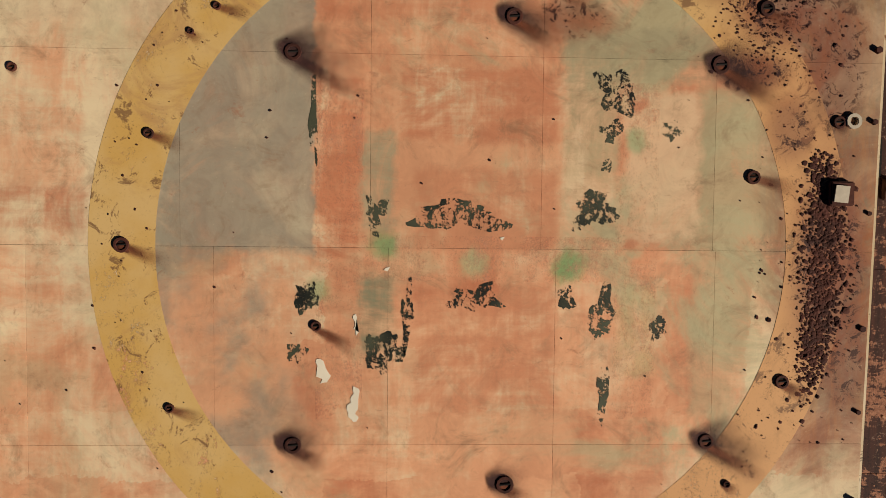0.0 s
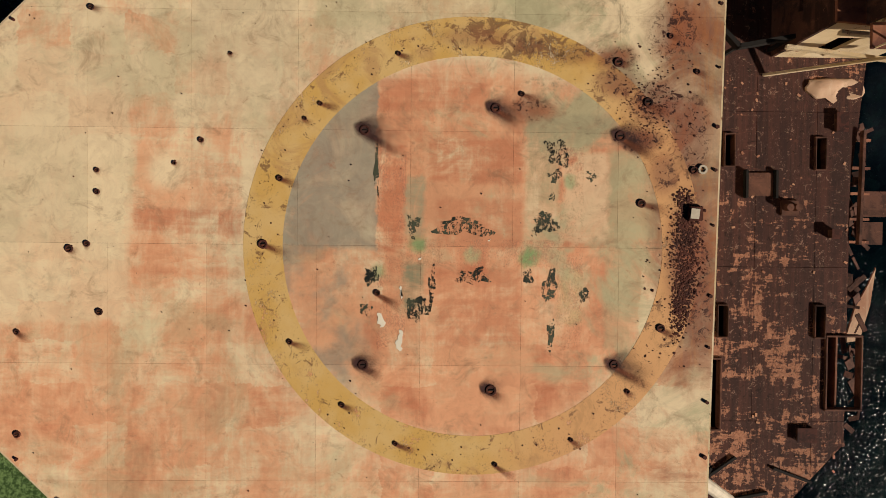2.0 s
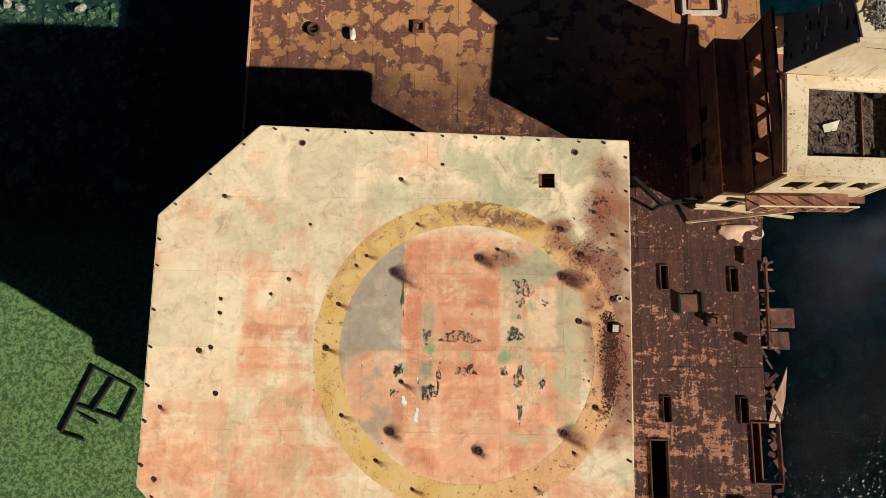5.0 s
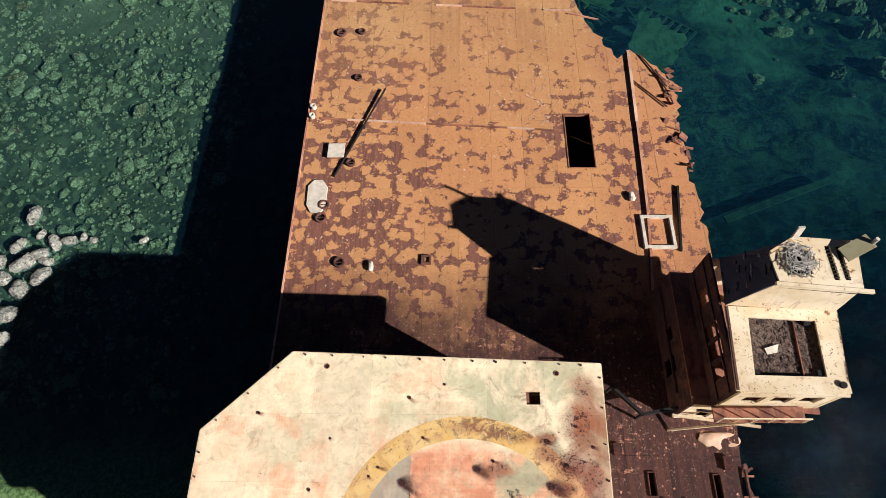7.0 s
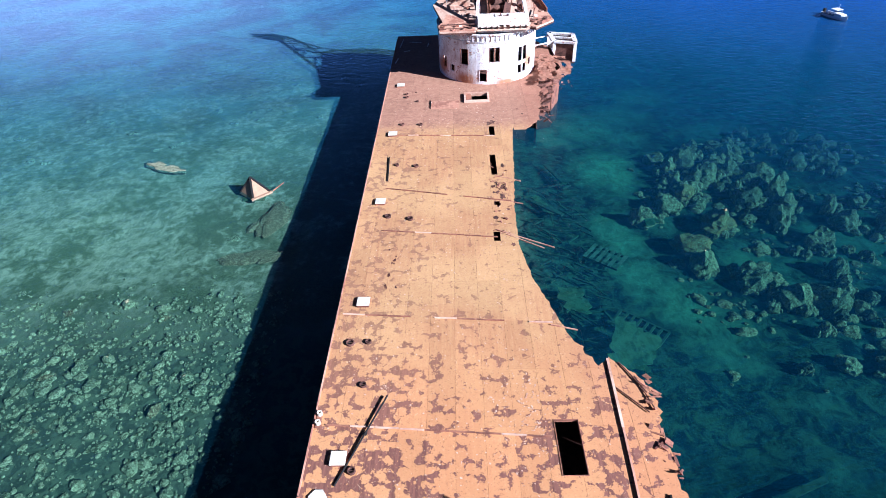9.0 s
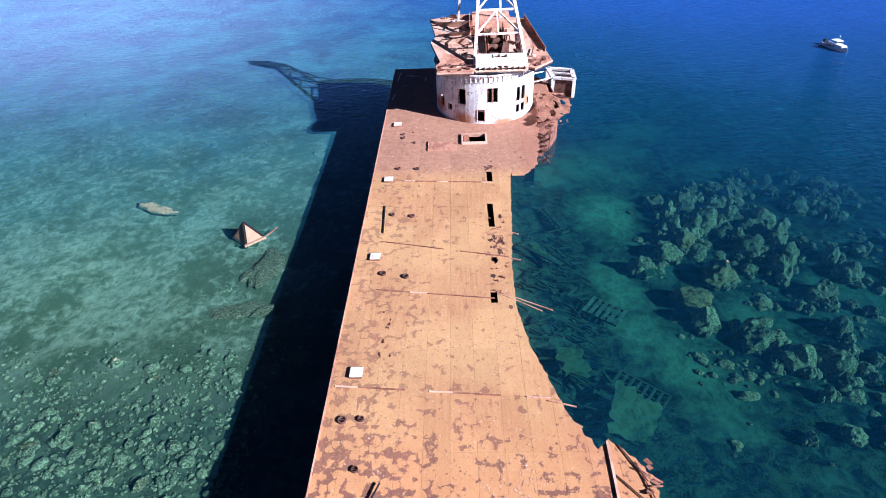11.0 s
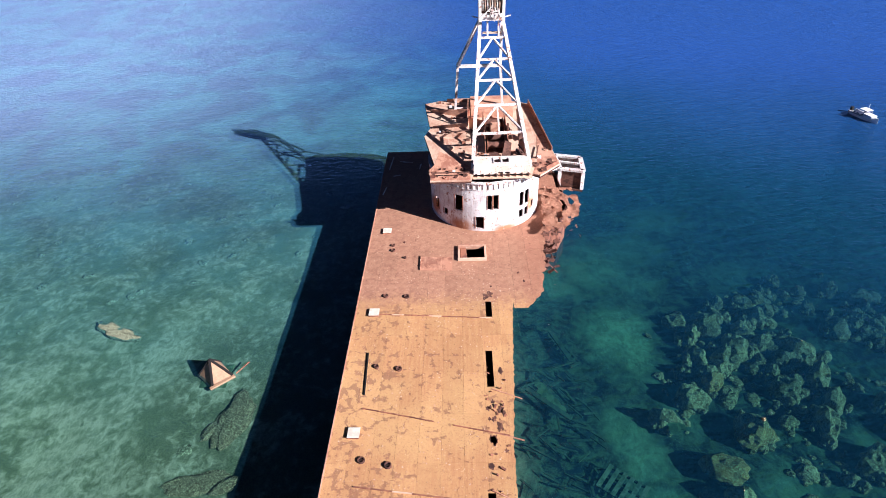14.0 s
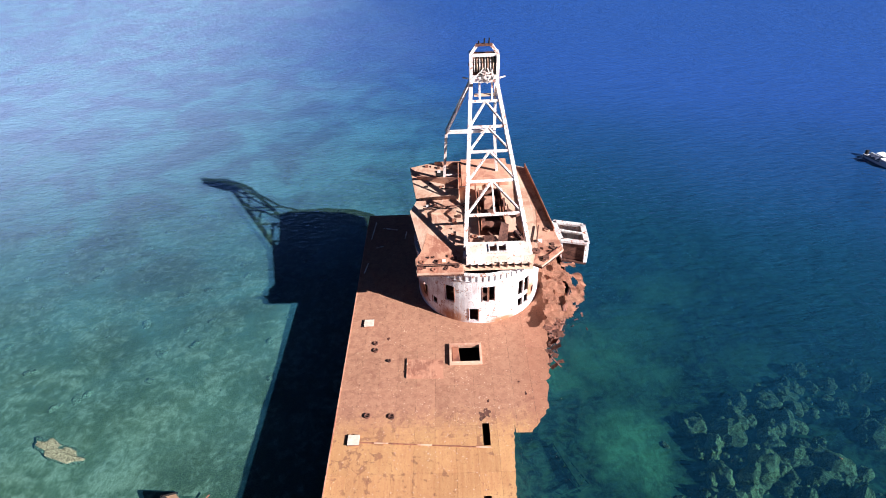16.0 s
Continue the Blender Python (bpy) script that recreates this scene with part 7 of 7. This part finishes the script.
for cx, cy, r, n, big in ((34.5, 77.5, 3.4, 16, 1.3), (38.4, 81.0, 3.0, 12, 1.3), (37.4, 87.0, 3.0, 10, 1.2), (44.2, 90.5, 4.0, 14, 1.3), (44.1, 85.2, 3.0, 11, 1.4), (48.5, 83.0, 3.2, 10, 1.3), (46.0, 79.5, 3.6, 11, 1.4), (45.4, 72.6, 4.0, 11, 1.3), (51.4, 94.8, 4.0, 10, 1.2), (60.0, 94.0, 5.0, 12, 1.2), (62.0, 88.0, 5.0, 10, 1.3),
                          (37.6, 69.0, 1.2, 5, 1.9), (32.2, 64.0, 1.4, 5, 1.9), (32.1, 59.0, 1.6, 3, 1.3), (39.3, 56.2, 3.5, 8, 1.4), (43.6, 54.0, 3.5, 8, 1.4), (50.0, 62.0, 5.0, 10, 1.3), (57.0, 74.0, 7.0, 12, 1.3), (44.0, 46.0, 6.0, 9, 1.2), (66.0, 62.0, 8.0, 9, 1.2), (53.0, 52.0, 6.0, 9, 1.2), (27.5, 71.0, 0.9, 2, 1.1), (72.0, 80.0, 8.0, 9, 1.3)):
    for _ in range(n):
        s = big * (rs.uniform(0.35, 0.8) + (0.5 if rs.random() < 0.25 else 0))
        x, y = rs.gauss(cx, r * 0.6), rs.gauss(cy, r * 0.6)
        spots.append((x, y, s))
        for _ in range(5):
            a = rs.uniform(0, 6.28)
            spots.append((x + s * 1.15 * math.cos(a), y + s * 1.15 * math.sin(a), s * rs.uniform(0.15, 0.45)))
scatter("reef", spots, K3, M_REEF, "clusters of brown reef rocks just below the surface", "reef", lambda x, y: bed(x, y) + 0.5, rs, tall=1.7)
spots = []
while len(spots) < 520:
    x, y = rs.uniform(29, 75), rs.uniform(40, 97)
    if noise.noise(Vector((x * 0.1, y * 0.1, 4.0))) + 0.02 * rs.gauss(0, 4) > 0.05:
        spots.append((x, y, min(1.2, 0.15 + rs.expovariate(4.0))))
scatter("reef_rubble", spots, K2, M_REEF, "weedy rubble strewn between the reef rocks", "stones", lambda x, y: bed(x, y) + 0.05, rs)
spots = [(rs.gauss(-70, 28), rs.gauss(122, 26), rs.uniform(0.3, 1.0)) for _ in range(170)] + [(rs.uniform(-60, -24), rs.uniform(60, 110), rs.uniform(0.12, 0.36)) for _ in range(70)]
scatter("reef", spots, K3, M_DIM, "scattered dark reef stones in the shallows", "reef", lambda x, y: bed(x, y) - 0.15, rs, tall=0.6)
for i, (x, y, s, h) in enumerate(((-33.4, 22.7, 0.8, 0), (-32.2, 22.9, 0.7, 0), (-34.3, 21.6, 0.9, 0), (-33.6, 21.0, 0.6, 0), (-35.4, 20.8, 1.0, 0), (-36.5, 22.4, 0.7, 0), (-36.7, 19.4, 0.8, 0), (-33.6, 19.6, 0.9, 0), (-35.0, 18.4, 1.0, 0), (-35.4, 16.4, 1.1, 0), (-35.3, 14.2, 1.1, 0), (-36.9, 17.2, 0.8, 0), (-31.2, 23.2, 0.5, 0), (-36.2, 25.4, 0.9, 0), (-34.9, 23.4, 0.5, 0), (-37.6, 20.6, 0.9, 0), (-30.2, 22.9, 0.4, 0), (-38.0, 15.0, 1.0, 0), (-36.9, 12.6, 0.9, 0), (-26.0, 22.9, 0.45, 0))):
    vs, fs = K2[i % 10]
    bm = bmesh.new()
    vv = [bm.verts.new((p[0] * s * 0.95 + x, p[1] * s * 0.66 + y, p[2] * s * 0.9)) for p in vs]
    for f in fs:
        bm.faces.new([vv[k] for k in f])
    bm.transform(Matrix.Translation((x, y, 0)) @ Matrix.Rotation(rs.uniform(0, 6.28), 4, "Z") @ Matrix.Translation((-x, -y, 0)))
    solid("boulder", bm, M_BOULDER, (x, y, bed(x, y)), "pale grey boulder rising out of the shallows", "boulder", "shore boulders")


for x, y, a, sx, sy, sz, z in ((-26.2, 70.6, 78, 4.2, 1.9, 0.55, -0.55), (-28.6, 69.2, 60, 1.6, 0.9, 0.4, -0.7), (-27.6, 62.2, 12, 3.6, 1.5, 0.35, -0.75), (-24.2, 61.6, 30, 1.7, 0.9, 0.4, -0.5), (-31.0, 66.5, 40, 1.2, 0.8, 0.3, -0.9), (-29.4, 47.0, 0, 0.7, 0.9, 0.6, -0.7), (-26.5, 53.6, 0, 1.0, 0.8, 0.5, -0.8), (-29.0, 54.6, 0, 0.6, 0.8, 0.5, -0.8), (-34.5, 50.5, 20, 1.6, 1.0, 0.4, -0.9), (-28.6, 41.4, 50, 1.5, 1.4, 0.7, -0.7), (-31.8, 44.6, 60, 1.4, 0.9, 0.6, -0.7), (-30.4, 37.2, 80, 1.6, 0.7, 0.6, -0.7), (-35.5, 36.4, 20, 1.2, 0.9, 0.5, -0.9), (-37.5, 46.4, 40, 1.5, 0.9, 0.5, -0.9), (-34.0, 33.2, 10, 1.5, 1.0, 0.5, -0.9), (-47.0, 52.0, -30, 2.0, 1.0, 0.4, -0.9), (-44.0, 42.0, 15, 1.7, 0.9, 0.4, -0.9), (-41.5, 35.0, -20, 1.6, 1.2, 0.5, -0.9), (-36.0, 49.0, 70, 1.3, 0.9, 0.5, -0.9)):
    vs, fs = K3[int(abs(x) * 3) % 8]
    bm = bmesh.new()
    vv = [bm.verts.new((p[0] * sx * (0.55 if y < 58 else 1), p[1] * sy * (0.6 if y < 58 else 1), p[2] * sz)) for p in vs]
    for f in fs:
        bm.faces.new([vv[k] for k in f])
    bm.transform(Matrix.Translation((x, y, z)) @ Matrix.Rotation(radians(a), 4, "Z"))
    solid("reef_rock", bm, M_REEF if sx > 1.5 else M_ROCK, (x, y, bed(x, y)), "rough olive rock just under the clear water", "rock", "shallow rocks")


for x, y, sx, sy, a in ((37.4, 69.0, 2.3, 1.8, 25), (32.2, 64.0, 2.5, 1.9, -20), (35.0, 77.0, 1.6, 1.2, 60)):
    vs, fs = K3[int(x) % 8]
    bm = bmesh.new()
    vv = [bm.verts.new((q[0] * sx, q[1] * sy, q[2] * 1.5)) for q in vs]
    for f in fs:
        bm.faces.new([vv[k] for k in f])
    bm.transform(Matrix.Translation((x, y, -1.9)) @ Matrix.Rotation(radians(a), 4, "Z"))
    solid("reef_rock", bm, M_RUSTROCK, (x, y, bed(x, y)), "large rust-brown reef rock just below the surface", "rock", "shallow rocks")


def sunken_ladder(x, y, a, w, l, n, z):
    bm = bmesh.new()
    m = Matrix.Translation((x, y, z)) @ Matrix.Rotation(radians(a), 4, "Z")
    for s in (-1, 0, 1):
        beam(bm, m @ Vector((-l / 2, s * w / 2, 0)), m @ Vector((l / 2, s * w / 2, 0)), 0.22, 0.3)
    for i in range(n):
        u = -l / 2 + l * i / (n - 1)
        beam(bm, m @ Vector((u, -w / 2, 0.1)), m @ Vector((u, w / 2, 0.1)), 0.26, 0.3)
    return solid("sunken_grating", bm, M_SUNKDARK, (x, y, z - 0.3), "weed-grown steel grating lying under the water", "wreckage")


grating = thing("sunken_grating", (20.1, 62.2, bed(20.1, 62.2)), "pale weedy steel grating lying on dark wreckage underwater", "wreckage")
turn = Matrix.Translation((20.1, 62.2, bed(20.1, 62.2) + 1.3)) @ Matrix.Rotation(radians(-38), 4, "Z")
for sy in (-1.5, 0.0, 1.5):
    part("bearer", beamed(turn @ Vector((-2.4, sy, -0.2)), turn @ Vector((2.4, sy, -0.2)), 0.2, 0.3), M_SUNKDARK, grating)
for i in range(6):
    u = -2.2 + 0.88 * i
    part("slat", beamed(turn @ Vector((u, -1.7, 0)), turn @ Vector((u + 0.05, 1.7, 0.04)), 0.5, 0.08), M_GRATE, grating)
sunken_ladder(21.5, 49.5, -40, 3.0, 6.0, 8, bed(21.5, 49.5) + 0.6)
sunken_ladder(16.5, 84.0, -62, 1.6, 6.5, 8, bed(16.5, 84) + 0.5)
for pts, dz in (([(12.6, 54.6), (15.6, 54.4), (15.9, 50.0), (13.0, 50.0)], 2.3), ([(16.2, 42.5), (19.8, 41.0), (22.6, 45.6), (18.6, 49.4)], 2.6), ([(26.6, 72.4), (28.3, 72.2), (29.4, 69.6), (27.4, 69.0)], 1.3), ([(11.8, 76.6), (13.0, 77.0), (15.4, 72.4), (14.2, 71.9)], 1.0)):
    cx, cy = sum(q[0] for q in pts) / 4, sum(q[1] for q in pts) / 4
    z = bed(cx, cy) + dz
    bm = prismed(ragged(pts, {0, 1, 2, 3}, 0.5, 0.22, int(cx * 7)), z - 0.12, z)
    solid("sunken_plate", bm, M_SUNK, (cx, cy, z - 0.12), "weed-grown hull plate lying under the water", "wreckage")
bm = bmesh.new()
for i in range(150):
    x, y = rs.uniform(8.5, 18), rs.uniform(43, 80)
    a = rs.gauss(-0.5, 0.5)
    L = rs.uniform(0.6, 3.2)
    z = bed(x, y) + rs.uniform(0.2, 1.4)
    beam(bm, (x, y, z), (x + L * math.cos(a), y + L * math.sin(a), z + rs.uniform(-0.3, 0.3)), rs.uniform(0.08, 0.3), rs.uniform(0.1, 0.3))
solid("sunken_ribs", bm, M_SUNKDARK, (13, 60, -2), "tangle of fallen ribs and beams under the water", "wreckage", "", "stuff")
bm = bmesh.new()
for a, b in (((10.6, 75.4), (15.6, 70.6)), ((15.2, 87.0), (17.4, 81.0)), ((23.0, 26.0), (33.0, 30.0))):
    z = bed(*a) + 1.1
    beam(bm, (*a, z), (*b, z), 0.6, 0.3)
solid("sunken_beam", bm, M_SUNKDARK, (13, 73, -2.5), "long weed-grown girder under the water", "wreckage")
bm = bmesh.new()
for a, b in (((-22.4, -1.5), (-19.6, -2.8)), ((-19.6, -2.8), (-20.4, -4.8)), ((-22.4, -1.5), (-24.0, -5.5)), ((-23.2, -3.8), (-20.3, -4.7)), ((-21.0, -2.1), (-22.2, -4.2)), ((-22.9, -4.4), (-21.8, -4.9)), ((-24.0, -5.5), (-22.5, -5.9))):
    beam(bm, (*a, 0.05), (*b, 0.08), 0.11, 0.16)
solid("fallen_gantry", bm, M_BLACK, (-21.8, -3.6, -0.3), "fallen black steel gantry in the green shallows", "gantry")

# ---- wreck fragment, slab and boat on the water ----
t = thing("wreck_fragment", (-30.4, 77.8, -1.2), "pyramid-shaped pale wreck fragment standing out of the water", "wreckage")
apex = Vector((-31.2, 78.4, 2.2))
base = [Vector(p) for p in ((-33.3, 77.9, -0.4), (-30.4, 75.4, -0.4), (-28.3, 77.4, 0.2), (-31.0, 80.4, -0.4))]
for i in range(4):
    bm = bmesh.new()
    a, b = base[i], base[(i + 1) % 4]
    c = (a + b + apex) / 3
    nrm = (b - a).cross(apex - a).normalized() * 0.05
    vs = [bm.verts.new(c + (p - c) * 0.93 + s * nrm) for s in (1, -1) for p in (a, b, apex)]
    for f in ((0, 1, 2), (5, 4, 3), (0, 3, 4, 1), (1, 4, 5, 2), (2, 5, 3, 0)):
        bm.faces.new([vs[k] for k in f])
    part("side_plate", bm, M_SAIL, t)
    part("rib", beamed(base[i], apex, 0.3, 0.3), M_BLACK, t)
part("sill", beamed((-30.6, 75.2, 0.0), (-28.0, 77.4, 0.1), 0.4, 0.35), M_SAIL, t)
part("bent_pipe", tubed((-28.0, 77.9, 0.0), (-26.6, 79.6, 0.4), 0.08, 8), M_RUST, t)
part("footing", boxed(-32.5, -29, 76, 80, -2.4, -0.5), M_SUNK, t)
bm = bmesh.new()
vs, fs = K3[2]
vv = [bm.verts.new((p[0] * 4.3, p[1] * 1.25 + 0.10 * math.sin(p[0] * 9), p[2] * 0.5 + 0.06 * math.sin(p[0] * 17))) for p in vs]
for f in fs:
    bm.faces.new([vv[k] for k in f])
bm.transform(Matrix.Translation((-48.0, 86.4, -0.25)) @ Matrix.Rotation(radians(-23), 4, "Z"))
solid("rock_ledge", bm, M_DIM, (-48, 86.5, -1), "long low weedy ledge awash in the shallows", "rock")


def boat(x, y, heading, size):
    m = Matrix.Translation((x, y, 0)) @ Matrix.Rotation(radians(heading), 4, "Z") @ Matrix.Scale(size, 4)
    t = thing("motor_boat", (x, y, 0), "small white motor boat with a dark canopy at anchor", "boat")
    bm = bmesh.new()
    n = 12
    prof = []
    for i in range(n + 1):
        u = i / n
        w = 1.25 * (1 - max(0, (u - 0.45) / 0.55) ** 2.2)
        prof.append((-3.9 + 7.8 * u, max(w, 0.03), 0.85 + 0.45 * u * u))
    rows = []
    for px, w, h in prof:
        rows.append([bm.verts.new(m @ Vector(p)) for p in ((px, -w, h), (px, -w * 0.8, -0.3), (px, w * 0.8, -0.3), (px, w, h), (px, w * 0.85, h), (px, w * 0.7, 0.45), (px, -w * 0.7, 0.45), (px, -w * 0.85, h))])
    for a, b in zip(rows, rows[1:]):
        for j in range(8):
            bm.faces.new((a[j], a[(j + 1) % 8], b[(j + 1) % 8], b[j]))
    bm.faces.new(rows[0])
    bm.faces.new(rows[-1][::-1])
    bmesh.ops.recalc_face_normals(bm, faces=bm.faces[:])
    part("hull", bm, M_BOAT, t)
    bm = bmesh.new()
    box(bm, 0.2, 2.6, -0.85, 0.85, 0.5, 1.45, m)
    part("foredeck_cabin", bm, M_BOAT, t)
    bm = bmesh.new()
    box(bm, 0.1, 0.2, -0.8, 0.8, 1.3, 2.0, m)
    part("windscreen", bm, M_NAVY, t)
    bm = bmesh.new()
    box(bm, -1.2, 1.0, -1.0, 1.0, 2.2, 2.28, m)
    part("canopy", bm, M_BOAT, t)
    for sx in (-1.1, 0.9):
        for sy in (-0.95, 0.95):
            part("canopy_pole", beamed(m @ Vector((sx, sy, 0.6)), m @ Vector((sx, sy, 2.2)), 0.05, 0.05), M_PALE, t)
    bm = bmesh.new()
    box(bm, -4.3, -3.7, -0.3, 0.3, 0.0, 1.5, m)
    part("outboard_motor", bm, M_BLACK, t)
    for sx in (-2.8, -1.8, -0.6):
        bm = bmesh.new()
        box(bm, sx, sx + 0.6, -0.7, 0.7, 0.46, 0.95, m)
        part("bench", bm, M_NAVY, t)
    part("rub_rail", beamed(m @ Vector((-3.9, -1.27, 0.7)), m @ Vector((0.5, -1.27, 0.85)), 0.08, 0.14), M_NAVY, t)
    part("aerial", beamed(m @ Vector((0.3, 0, 2.2)), m @ Vector((0.3, 0, 3.8)), 0.06, 0.06), M_BOAT, t)


boat(95.7, 153.3, -74, 0.92)

# ---- plating, piece by piece ----
deck_plates(ship)


def pad_plates(parent):
    cols_n = [-11.8, -9.2, -6.6, -3.9, -1.03, 1.6, 4.3, 7.2]
    cols_s = [-11.8, -8.7, -6.2, -3.4, -0.75, 1.84, 4.35, 7.2]
    rows = [-9.0, -6.0, -3.0, 0.06, 3.0, 6.0, 9.1]
    rp = random.Random(2)
    for j in range(len(rows) - 1):
        cols = cols_n if rows[j] >= 0 else cols_s
        for i in range(len(cols) - 1):
            bm = bmesh.new()
            dz = rp.uniform(-0.0015, 0.001)
            for r in grid_rects((cols[i] + 0.002, cols[i + 1] - 0.002, rows[j] + 0.002, rows[j + 1] - 0.002), PAD_HOLES):
                poly = clip_rect(PAD_POLY, *r)
                if poly:
                    prism(bm, poly, PAD - 0.016, PAD + dz)
            if bm.faces:
                weld(bm)
                part("pad_plate", bm, M_PAD, parent)
            else:
                bm.free()


pad_plates(helideck)
